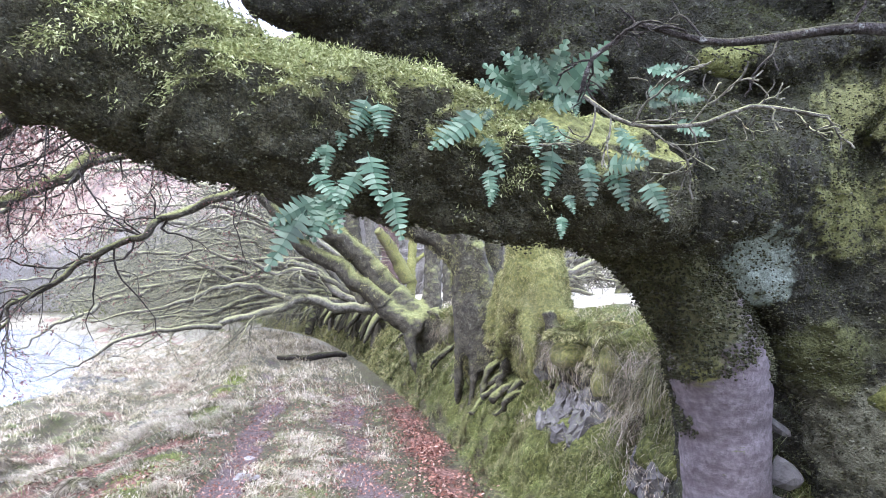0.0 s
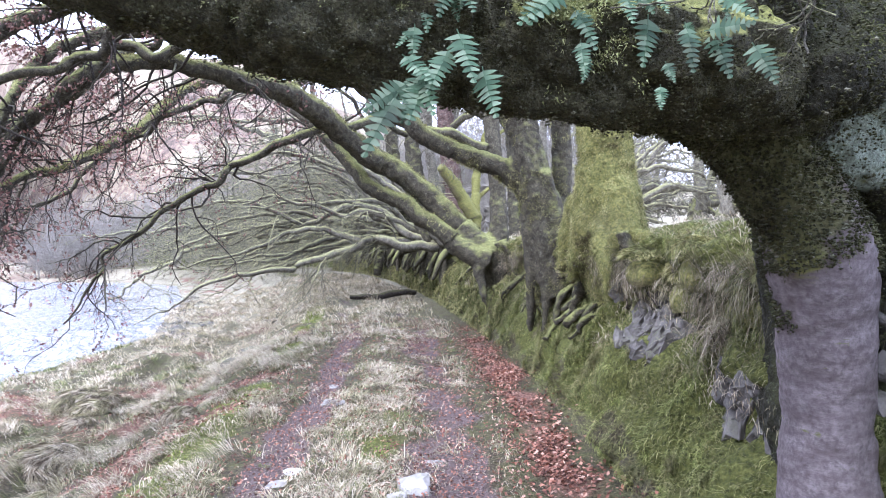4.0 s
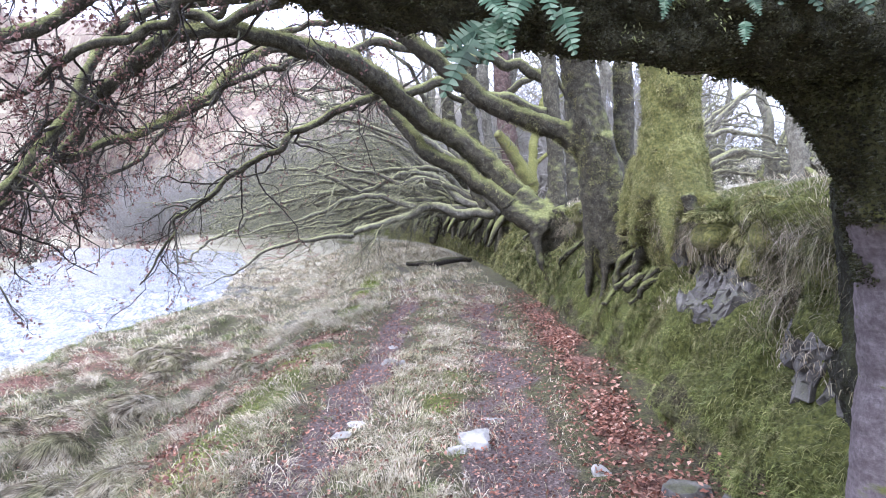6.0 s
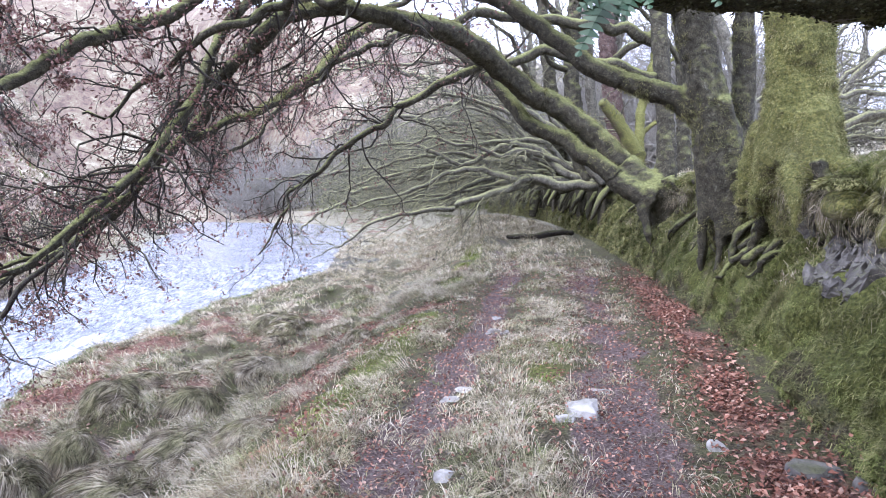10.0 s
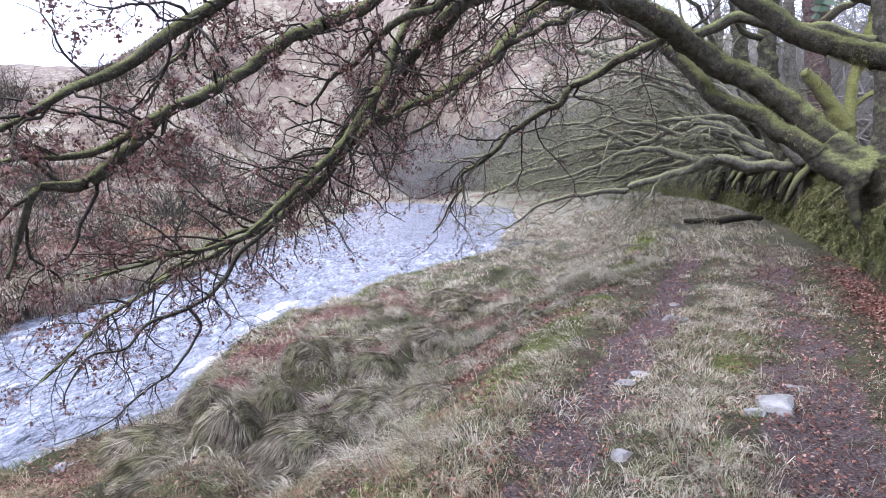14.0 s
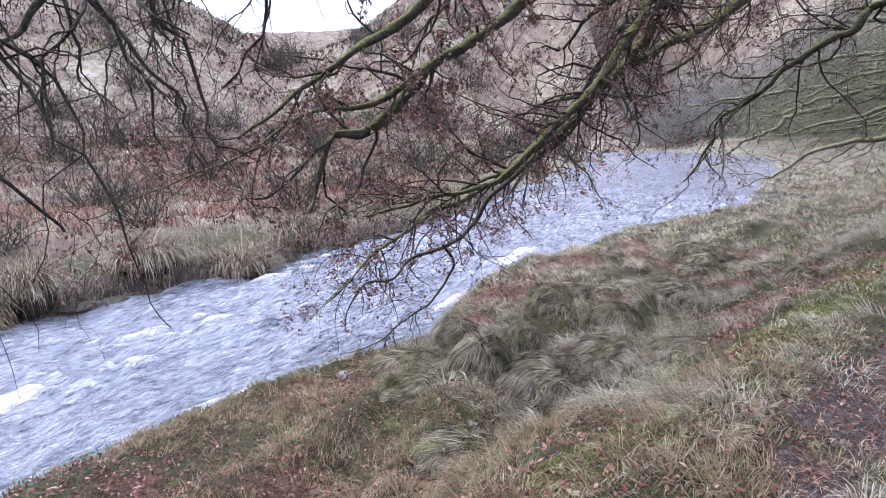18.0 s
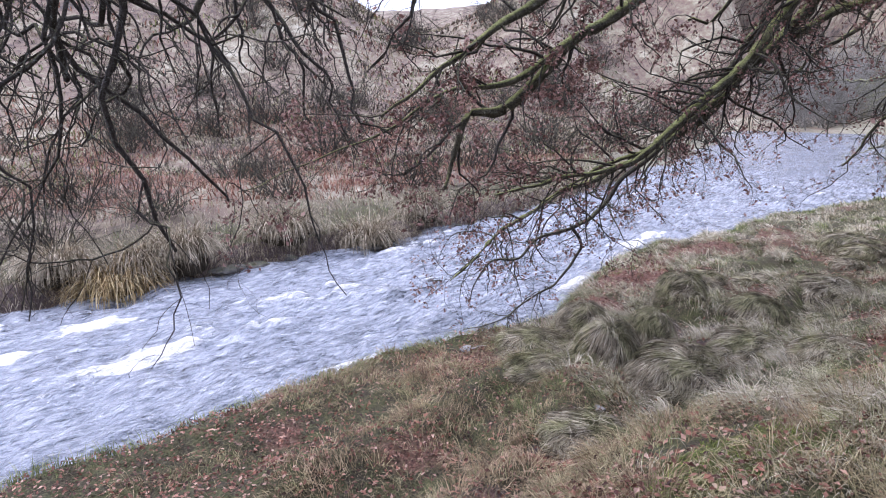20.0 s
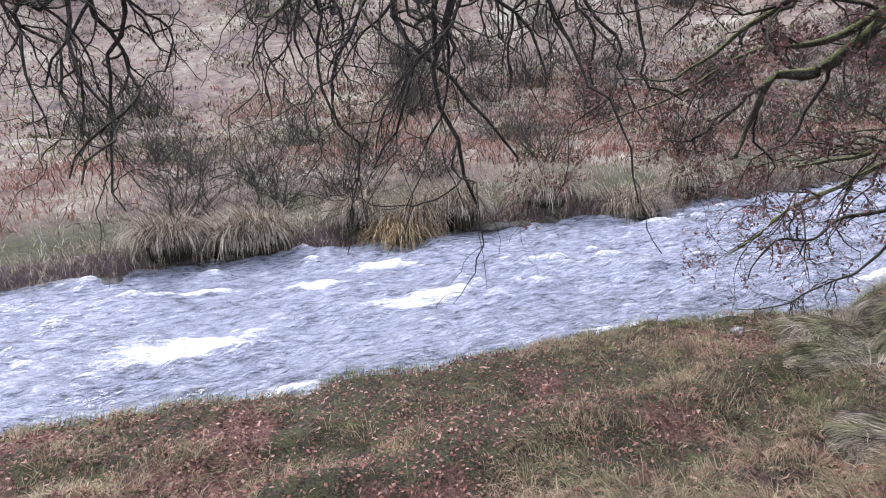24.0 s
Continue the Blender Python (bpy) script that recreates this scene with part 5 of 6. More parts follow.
back_tree = thing("beech_tree", (-3.07, 16.77, 1.17), "dark upright beech stem crowding the bank top", "tree", "beeches on the hedge bank")
fused("trunk", [[(-3.07, 16.77, 1.17, 0.220), (-3.26, 16.86, 2.75, 0.190), (-3.50, 16.97, 4.75, 0.170), (-3.66, 17.14, 6.75, 0.130), (-3.90, 17.41, 9.88, 0.080)]], BARK, 0.045, back_tree, 0.05)
for k, pts in enumerate(([(-3.29, 16.93, 3.46, 0.090), (-3.74, 16.48, 4.02, 0.070), (-4.15, 15.99, 5.10, 0.050), (-4.82, 15.03, 5.69, 0.030)],)):
    ln, rd = limb(back_tree, pts, BARK, 10, 0.16, 0.07, "limb", 360 + k, "", 0.14, 0.012)
    twigs(back_tree, ln, rd, 380 + k, 9, 1.3, 0.0, BARK_PALE, 3, 0.3)
settle(back_tree)

back_tree = thing("beech_tree", (-0.04, 12.26, 1.23), "ivied dark beech trunk rising beside the fork", "tree", "beeches on the hedge bank")
fused("trunk", [[(-0.04, 12.26, 1.23, 0.160), (-0.12, 12.33, 2.16, 0.130), (-0.10, 12.50, 3.27, 0.120), (-0.18, 12.60, 4.39, 0.110), (-0.30, 12.80, 6.44, 0.080)]], BARK, 0.045, back_tree, 0.05)
for k, pts in enumerate(([(-0.13, 12.50, 3.46, 0.050), (-0.56, 12.07, 4.08, 0.040), (-0.86, 11.69, 4.49, 0.030)],)):
    ln, rd = limb(back_tree, pts, BARK, 10, 0.16, 0.07, "limb", 399 + k, "", 0.14, 0.012)
    twigs(back_tree, ln, rd, 419 + k, 9, 1.3, 0.0, BARK_PALE, 3, 0.3)
settle(back_tree)

kinds = [hedge_tree(500 + 17 * k, 0.06 * (k % 3)) for k in range(4)]
spots = [15.4, 16.9, 18.6, 19.8, 21.5, 23.2, 25.0, 26.8, 28.6, 30.4, 32.2, 34.0, 35.6, 37.2, 38.8, 40.2, 41.6, 43.0, 44.4, 45.8, 47.2, 48.8, 50.5, 52.2]
for k, y in enumerate(spots):
    x = float(foot_x(y)) + 0.45
    turn = math.degrees(math.atan(float(foot_x(y) - foot_x(y + 0.5)) * 2)) * 0.8 + (k * 37 % 23) - 14
    m = pose(x, y, 1.25, 0, 0, turn) @ Matrix.Scale(0.9 + 0.04 * (k * 3 % 5), 4)
    if k < 4:
        kinds[k].matrix_basis = pose(x, y, 1.25, 0, 0, turn)
    else:
        copy_thing(kinds[k * 7 % 4], pose(x, y, 1.25, 0, 0, turn))


# ---- stones ----
def stone_mesh(seed, flat, material, sharp=0.5):
    """An angular stone about one metre across."""
    bm = bmesh.new()
    bmesh.ops.create_icosphere(bm, subdivisions=2, radius=0.5)
    r = random.Random(seed)
    planes = [(Vector((r.gauss(0, 1), r.gauss(0, 1), r.gauss(0, 1))).normalized(), r.uniform(0.26, 0.42)) for _ in range(9)]
    for v in bm.verts:
        for nrm, dist in planes:
            over = v.co.dot(nrm) - dist
            if over > 0:
                v.co -= nrm * over * (0.6 + 0.4 * sharp)
        v.co += v.normal * noise.noise(v.co * 3.1 + Vector((seed, 0, 0))) * 0.06
        v.co.z *= flat
    me = bpy.data.meshes.new("stone")
    bm.to_mesh(me)
    bm.free()
    me.materials.append(material)
    return me


def slab_mesh(seed, material):
    """A split slab of slate about one metre long."""
    r = random.Random(seed)
    bm = bmesh.new()
    bmesh.ops.create_cube(bm, size=0.9)
    bmesh.ops.subdivide_edges(bm, edges=bm.edges[:], cuts=1, use_grid_fill=True)
    for v in bm.verts:
        v.co += Vector((r.gauss(0, 0.13), r.gauss(0, 0.11), r.gauss(0, 0.11)))
        v.co.y *= 1 - 0.35 * max(0, v.co.z)
    bmesh.ops.bevel(bm, geom=bm.edges[:], offset=0.025, segments=1, affect="EDGES")
    me = bpy.data.meshes.new("stone")
    bm.to_mesh(me)
    bm.free()
    me.materials.append(material)
    return me


SLABS = [slab_mesh(50 + k, SLATE) for k in range(6)]
PALE = [stone_mesh(10 + k, 0.5, PALE_STONE, 1.0) for k in range(4)]
GREY = [stone_mesh(30 + k, 0.45, SLATE, 0.9) for k in range(5)]


def track_stone(x, y, sx, sy, sz, turn, meshes, seed, label):
    ob = new("stone", meshes[seed % len(meshes)])
    ob.matrix_world = pose(x, y, float(height(x, y)) - sz * 0.05, 0, 4, turn) @ Matrix.Diagonal((sx, sy, sz * 2, 1))
    return tagged(ob, label, "stone", "stones on the track")


white = "pale weathered stone half sunk in the track"
for k, (x, y, sx, sy, sz, turn) in enumerate([(-0.68, 3.86, 0.28, 0.34, 0.20, 20), (-0.78, 3.66, 0.22, 0.15, 0.08, 60), (0.06, 3.5, 0.17, 0.14, 0.12, 10), (-1.87, 5.9, 0.28, 0.14, 0.09, 30), (-1.72, 5.75, 0.16, 0.12, 0.08, 80), (-1.64, 4.0, 0.2, 0.15, 0.09, 45), (-1.58, 4.2, 0.26, 0.12, 0.06, 15), (-1.2, 2.8, 0.17, 0.13, 0.08, 75), (-0.62, 4.3, 0.2, 0.12, 0.06, 0), (-3.76, 2.14, 0.15, 0.09, 0.07, 20), (-2.05, 6.6, 0.2, 0.15, 0.07, 0)]):
    track_stone(x, y, sx, sy, sz, turn, PALE, k, white)
for k, (x, y, sx, sy, sz, turn) in enumerate([(-1.1, 2.26, 0.34, 0.14, 0.08, 20), (0.47, 3.3, 0.30, 0.22, 0.22, 30), (0.66, 3.22, 0.2, 0.2, 0.16, 75), (-5.0, 10.3, 0.75, 0.3, 0.22, 70), (-5.1, 11.1, 0.55, 0.3, 0.2, 60), (-4.85, 9.7, 0.4, 0.25, 0.15, 20), (-10.4, 17.0, 0.7, 0.5, 0.4, 0), (-11.2, 17.6, 0.6, 0.5, 0.35, 50), (-12.6, 4.9, 0.55, 0.3, 0.5, 20)]):
    track_stone(x, y, sx, sy, sz, turn, GREY, k, "grey slate stone with moss and lichen")

for k, (x, y, z, sx, sy, sz) in enumerate([(1.11, 2.26, 1.19, 0.11, 0.10, 0.07), (1.15, 2.30, 1.03, 0.15, 0.13, 0.15), (1.10, 2.29, 0.92, 0.16, 0.14, 0.12)]):
    ob = new("stone", GREY[k + 1])
    ob.matrix_world = pose(x, y, z, 10, 35 - 20 * k, 40 * k) @ Matrix.Diagonal((sx, sy, sz * 1.6, 1))
    tagged(ob, "grey stone wedged in the hollow of the trunk", "stone", "stones in the trunk")

stone_wall = thing("wall_bank", (0, 0, 0), "grey slate stones showing through the mossy hedge bank", "wall", "", "structure")
sr = random.Random(5)
for y0, y1, zmid, climb, half, count in ((4.15, 5.6, 0.86, 0.23, 0.11, 120), (2.8, 3.65, 0.64, 0.05, 0.13, 100)):
    for k in range(count):
        u, v = sr.uniform(-1, 1), sr.uniform(-1, 1)
        if abs(u) ** 3 + v * v > 1:
            continue
        y = (y0 + y1) / 2 + u * (y1 - y0) / 2
        z = zmid + climb * (y - (y0 + y1) / 2) + v * half
        w = sr.uniform(0.045, 0.12)
        ob = part("stone", SLABS[sr.randrange(6)], stone_wall)
        ob.matrix_world = pose(float(bank_x(y, z) + bank_relief(y, z)) + sr.uniform(-0.01, 0.035), y, z, sr.uniform(-35, 35), sr.uniform(15, 48), sr.uniform(-25, 25)) @ Matrix.Diagonal((0.11, w, w * sr.uniform(1.0, 2.4), 1))

gr = np.random.default_rng(77)


def pebble_field(n, x, y, size, material, name, label):
    """Many small stones in one mesh."""
    v0 = np.array([(1, 0, 0), (-1, 0, 0), (0, 1, 0), (0, -1, 0), (0, 0, 0.6), (0, 0, -0.6)], float)
    f0 = np.array([(0, 2, 4), (2, 1, 4), (1, 3, 4), (3, 0, 4), (2, 0, 5), (1, 2, 5), (3, 1, 5), (0, 3, 5)])
    s = size * gr.uniform(0.4, 1.4, n)
    a = gr.uniform(0, 6.28, n)
    v = v0[None] * s[:, None, None] * gr.uniform(0.6, 1.3, (n, 6, 1))
    c, q = np.cos(a)[:, None], np.sin(a)[:, None]
    out = np.stack([v[:, :, 0] * c - v[:, :, 1] * q + x[:, None], v[:, :, 0] * q + v[:, :, 1] * c + y[:, None], v[:, :, 2] * 0.8 + height(x, y)[:, None]], -1)
    f = (f0[None] + np.arange(n)[:, None, None] * 6).reshape(-1, 3)
    tagged(new(name, mesh_of(name, out.reshape(-1, 3), [f], material, False)), label, "gravel", "", "stuff")


py = gr.uniform(1.5, 11, 2600)
pd = np.where(gr.random(2600) < 0.62, gr.normal(2.2, 0.18, 2600), gr.normal(0.98, 0.26, 2600))
pebble_field(2600, foot_x(py) - pd, py, 0.010, SLATE, "gravel", "small pale stones in the ruts")
py = gr.uniform(15, 30, 1200)
pebble_field(1200, near_shore(py) + gr.normal(0.1, 0.7, 1200), py, 0.10, SLATE, "shingle", "grey stones along the river's edge")

# ---- fallen wood ----
log = thing("fallen_branch", (-3.7, 15.8, 0.1), "dark fallen branch lying across the track", "branch")
ln, rd = limb(log, [(-4.4, 15.4, 0.14, 0.05), (-3.9, 15.6, 0.10, 0.08), (-3.4, 16.0, 0.12, 0.09), (-2.9, 16.4, 0.12, 0.06)], TWIG, 9, 0.2, 0.08, "limb", 90)
twigs(log, ln, rd, 91, 6, 0.5, 0.0, levels=1)
settle(log)
stick = thing("fallen_stick", (-6.5, 16, 0), "thin dead stick lying in the grass", "stick")
ln, rd = limb(stick, [(x, y, float(height(x, y)) + 0.12, 0.02) for x, y in ((-7.6, 18.4), (-7.0, 17.0), (-6.4, 15.2))], TWIG, 6, 0.2, 0.1, "limb", 93)
settle(stick)


# ---- ferns on the limb ----
def frond_mesh(seed):
    """A polypody frond one unit long: broad at the foot, with blunt lobes joined along the rib."""
    r = np.random.default_rng(seed)
    h = Heap()
    n = 9
    u = np.linspace(0, 1, 15)
    bow = r.uniform(-0.10, 0.10)
    rib = np.stack([u, bow * u * u, -0.18 * u ** 2], 1)
    h.add(*tube(rib, np.linspace(0.012, 0.004, 15), 4, cap=False))
    for k in range(n):
        t = 0.16 + 0.80 * k / (n - 1)
        base = np.array([t, bow * t * t, -0.18 * t * t])
        for s in (-1, 1):
            L = (0.36 * (1 - t) ** 0.75 + 0.03) * min(1.0, 0.75 + 2.0 * (t - 0.16)) * r.uniform(0.82, 1.12)
            w = 0.060
            sweep = r.uniform(0.12, 0.34) * L
            lift = r.uniform(-0.25, 0.05) * L
            p = [base + (-w, 0, 0.004), base + (w, 0, 0.004), base + (w * 0.72 + sweep * 0.55, s * L * 0.55, lift * 0.4), base + (-w * 0.6 + sweep * 0.45, s * L * 0.55, lift * 0.4), base + (w * 0.32 + sweep * 0.9, s * L * 0.85, lift * 0.8), base + (-w * 0.26 + sweep * 0.75, s * L * 0.82, lift * 0.8), base + (sweep * 1.05, s * L, lift)]
            h.add(np.array(p), [(0, 1, 2, 3), (3, 2, 4, 5)], [(5, 4, 6)])
    return h.mesh("frond", FERN, False)


FRONDS = [frond_mesh(k) for k in range(4)]


def fern(y, rows, seed):
    """A clump: every row is the foot x, z and the way dx, dz to the tip."""
    r = random.Random(seed)
    x0, z0 = rows[0][0], rows[0][1]
    ob = thing("fern", (x0, y, z0), "blue-green polypody fern growing from moss on the limb", "fern", "ferns on the limb")
    more = [(x + r.gauss(0, 0.022), z + r.gauss(0, 0.022), dx * 0.6 + r.gauss(0, 0.022), dz * 0.75 + r.gauss(0, 0.015)) for x, z, dx, dz in rows if r.random() < 0.5]
    for x, z, dx, dz in rows + more:
        way = Vector((dx, -0.35 * math.hypot(dx, dz) + r.uniform(-0.02, 0.02), dz))
        L = way.length * r.uniform(0.75, 1.0)
        ax = way.normalized()
        face = Vector((r.uniform(-0.5, 0.5), -1, r.uniform(0.1, 0.7)))
        side = face.cross(ax).normalized()
        up = ax.cross(side)
        m = Matrix((ax, side, up)).transposed().to_4x4()
        f = part("frond", FRONDS[r.randrange(4)], ob)
        f.matrix_parent_inverse = Matrix.Translation((-x0, -y, -z0))
        f.matrix_basis = Matrix.Translation((x, y + r.uniform(-0.02, 0.02), z)) @ m @ Matrix.Scale(L, 4)


fern(1.33, [(-0.09, 1.98, -0.02, -0.08), (-0.07, 1.97, 0.02, -0.07), (-0.14, 1.95, 0.0, -0.07), (-0.16, 1.89, -0.01, -0.065)], 1)
fern(1.29, [(-0.08, 1.86, 0.04, -0.11), (-0.04, 1.8, 0.02, -0.11), (-0.13, 1.81, -0.06, -0.10), (-0.14, 1.79, -0.02, -0.09), (-0.15, 1.80, 0.03, -0.09), (-0.19, 1.76, -0.06, -0.11), (-0.17, 1.78, -0.09, -0.06)], 2)
fern(1.38, [(0.13, 1.96, -0.09, -0.07), (0.11, 1.97, -0.05, -0.06), (0.13, 1.92, 0.05, -0.08), (0.14, 1.85, 0.0, -0.06)], 3)
fern(1.39, [(0.22, 1.94, 0.02, -0.08), (0.24, 1.95, 0.04, -0.06), (0.27, 1.9, -0.01, -0.10), (0.33, 1.87, 0.02, -0.09), (0.29, 1.8, 0.01, -0.045), (0.28, 1.76, 0.0, -0.045), (0.31, 2.0, 0.01, -0.06)], 4)
fern(1.42, [(0.39, 1.87, 0.04, -0.12), (0.45, 1.83, 0.03, -0.09), (0.41, 1.95, 0.01, -0.08), (0.37, 1.86, 0.08, 0.0), (0.40, 1.93, 0.06, -0.05)], 5)
fern(1.55, [(0.56, 1.99, 0.08, -0.03), (0.51, 2.11, 0.1, 0.02), (0.54, 2.04, 0.09, 0.0), (0.5, 2.12, 0.09, -0.03), (0.5, 2.05, 0.08, 0.03)], 6)
fern(1.46, [(0.24, 2.01, -0.11, 0.08), (0.25, 2.02, -0.09, 0.10), (0.26, 2.02, 0.04, 0.11), (0.23, 2.0, -0.11, 0.05), (0.29, 2.01, 0.1, 0.1), (0.19, 2.0, 0.02, 0.12), (0.3, 2.02, -0.06, 0.09), (0.22, 2.02, -0.02, 0.10), (0.33, 2.02, 0.07, 0.06), (0.27, 1.99, 0.09, 0.03)], 7)

# ---- grass ----
def scatter(name, xy, length, width, lean, material, label, category="grass", flow=None, droop=0.5, lift=0.0):
    if len(xy) == 0:
        return
    h = Heap()
    z = height(xy[:, 0], xy[:, 1]) - 0.005 + lift
    swirl = 9.0 * vnoise(xy[:, 0], xy[:, 1], 0.55, 73) + 5.0 * vnoise(xy[:, 0], xy[:, 1], 0.2, 74)
    comb = np.stack([np.cos(swirl), np.sin(swirl)], 1) * 0.8 + (np.array(flow) if flow is not None else 0)
    h.add(*blades(xy, z, length, width, lean, gr, comb, droop))
    tagged(new(name, h.mesh(name, material, False)), label, category, "", "stuff")


def area(n, y0, y1, d0, d1, keep=None):
    y = gr.uniform(y0, y1, n)
    x = foot_x(y) - gr.uniform(d0, d1, n)
    ok = (x > near_shore(y) - 0.05)
    if keep is not None:
        ok &= gr.random(n) < keep(x, y)
    return np.stack([x, y], 1)[ok]


def clumped(x, y):
    return np.clip(0.5 + 2.2 * vnoise(x, y, 0.38, 71) + 1.2 * vnoise(x, y, 1.5, 72), 0.03, 1)


def bank_grass(x, y):
    return (1 - 0.85 * smooth((moss_mask(x, y) - 0.3) / 0.3)) * clumped(x, y) * (1 - 0.75 * smooth(leaf_mask(x, y) * 1.5)) * (1 - 0.9 * soil_mask(x, y)) * (1 - 0.95 * hollow(x, y))


def path_grass(x, y):
    d = foot_x(y) - x
    middle = np.exp(-((d - 1.58) / 0.36) ** 2) + smooth((d - 2.45) / 0.2) + 0.25
    return np.clip(middle, 0, 1) * clumped(x, y) * (1 - 0.75 * soil_mask(x, y)) * (1 - 0.6 * leaf_mask(x, y)) * (1 - 0.7 * smooth((moss_mask(x, y) - 0.3) / 0.3))


def wide(xy, base):
    return np.maximum(base, np.hypot(xy[:, 0], xy[:, 1]) * 0.00085)


def tufted(name, centres, per, radius, length, material, label, flow=None, lean=1.1):
    """Grass that grows in tufts, each a small mop of strands."""
    m = len(centres)
    size = gr.uniform(0.55, 1.4, m)
    pick = np.repeat(np.arange(m), per)
    n = len(pick)
    t, u = gr.uniform(0, 2 * np.pi, n), np.sqrt(gr.random(n))
    out = np.stack([np.cos(t), np.sin(t)], 1)
    c = centres[pick]
    xy = c + out * (u * radius * size[pick])[:, None]
    z = np.repeat(height(centres[:, 0], centres[:, 1]), per) + 0.35 * radius * size[pick] * (1 - u * u) - 0.02
    z = np.maximum(z, height(xy[:, 0], xy[:, 1]) - 0.01)
    swirl = 9.0 * vnoise(c[:, 0], c[:, 1], 0.7, 73)
    comb = np.stack([np.cos(swirl), np.sin(swirl)], 1) * 0.7 + (np.array(flow) if flow is not None else 0)
    h = Heap()
    h.add(*blades(xy, z, length * size[pick], wide(xy, 0.0042), lean + 0.35 * u, gr, out * 0.75 + comb, 0.25, 0.7, 1.2))
    tagged(new(name, h.mesh(name, material, False)), label, "grass", "", "stuff")


tufted("grass_tufts", area(2500, 2.3, 10, 2.5, 9.5, bank_grass), 46, 0.085, 0.18, STRAW, "bleached tufts of matted winter grass", (-0.9, -0.5))
tufted("dark_grass_tufts", area(850, 2.0, 10, 2.5, 9.5, bank_grass), 46, 0.09, 0.18, TUSSOCK, "grey-brown tufts of rank grass", (-0.9, -0.5))
tufted("green_grass_tufts", area(520, 1.6, 12, 2.5, 8, bank_grass), 40, 0.07, 0.14, GREEN, "dull green tufts of grass", (-0.9, -0.5))
tufted("track_grass_tufts", area(1500, 1.3, 10, 0.6, 3.0, path_grass), 40, 0.06, 0.11, STRAW, "short bleached tufts along the middle of the track", None, 1.2)
tufted("track_green_tufts", area(420, 1.3, 12, 0.4, 3.0, path_grass), 40, 0.055, 0.08, GREEN, "short green tufts on the track", None, 1.1)
tufted("far_grass_tufts", area(2600, 9.5, 26, 0.5, 11, lambda x, y: clumped(x, y) * (1 - 0.8 * soil_mask(x, y))), 16, 0.14, 0.22, STRAW, "pale tufts further along the track", (-0.5, -0.25))
tufted("turf_tufts", area(2700, -5.5, 3.2, 2.2, 8.5, lambda x, y: clumped(x, y) * (1 - hollow(x, y))), 34, 0.07, 0.14, BROWN, "brown tufts in the short turf by the river", (-0.6, -0.1), 1.25)
a = area(46000, 1.2, 8, 0.5, 3.2, path_grass)
scatter("track_grass", a, 0.10, wide(a, 0.0032), 1.25, STRAW, "short bleached grass on the track")
a = area(16000, 1.2, 9, 0.4, 3.4, path_grass)
scatter("track_green_grass", a, 0.06, wide(a, 0.0035), 0.8, GREEN, "short green grass on the track")
a = area(56000, 2.2, 9.5, 2.7, 9.5, bank_grass)
scatter("bank_grass", a, 0.17, wide(a, 0.004), 1.45, STRAW, "long bleached winter grass on the river bank", flow=(-0.9, -0.5), droop=0.3)
a = area(26000, 1.6, 9.5, 2.6, 9.5, bank_grass)
scatter("bank_green_grass", a, 0.14, wide(a, 0.004), 1.15, GREEN, "green grass among the bleached grass", flow=(-0.4, -0.1), droop=0.6)
a = area(60000, 9.5, 30, 0.4, 11, lambda x, y: clumped(x, y) * (1 - 0.8 * soil_mask(x, y)))
scatter("distant_grass", a, 0.19, wide(a, 0.007), 1.35, STRAW, "bleached grass further along the track", flow=(-0.6, -0.5), droop=0.3)
a = area(100000, -5.5, 2.6, 2.2, 8.5, lambda x, y: clumped(x, y) * 0.9 * (1 - hollow(x, y)))
scatter("river_bank_turf", a, 0.12, wide(a, 0.0035), 1.35, BROWN, "short brown turf by the river", flow=(-0.3, 0.2), droop=0.6)
a = area(12000, -5.5, 2.0, 2.2, 8.5, clumped)
scatter("river_bank_green_turf", a, 0.10, wide(a, 0.0035), 1.3, GREEN, "olive green turf by the river", droop=0.6)
a = area(110000, 1.0, 16, 0.9, 4.2, lambda x, y: smooth((moss_mask(x, y) - 0.35) / 0.3))
scatter("moss_patches", a, 0.028, wide(a, 0.006), 0.8, MOSSY, "bright moss cushions along the edge of the track", "moss")
# the lip of the bank over the water
yy = gr.uniform(-5, 16, 9000)
a = np.stack([near_shore(yy) + gr.normal(0.10, 0.07, 9000), yy], 1)
scatter("lip_grass", a, 0.16, wide(a, 0.004), 1.3, GREEN, "grass hanging over the water's edge", flow=(-0.9, 0.0), droop=0.7)

# hedge bank: moss cushions and hanging grass
n = 150000
yy = 2.2 + 12 * gr.random(n) ** 1.5
zz = gr.uniform(0.02, 1.45, n)
keep = gr.random(n) < np.clip(0.55 + 2.0 * vnoise(yy, zz, 0.32, 81) + 1.6 * vnoise(yy, zz, 0.09, 87), 0.04, 1) * np.where(((yy > 4.15) & (yy < 5.6) & (np.abs(zz - 0.86 - 0.23 * (yy - 4.87) + 0.15 * vnoise(yy, zz, 0.3, 82)) < 0.10)) | ((yy > 2.8) & (yy < 3.65) & (np.abs(zz - 0.64 - 0.05 * (yy - 3.2)) < 0.12)), 0.08, 1)
yy, zz = yy[keep], zz[keep]
xx = bank_x(yy, zz) + bank_relief(yy, zz)
h = Heap()
h.add(*blades(np.stack([xx + 0.01, yy], 1), zz * (1.5 + 0.14 * vnoise(0 * yy, yy, 2.2, 5)) / 1.5, 0.075, np.maximum(0.005, yy * 0.0011), 1.75, gr, (-0.9, 0.0), 0.45))
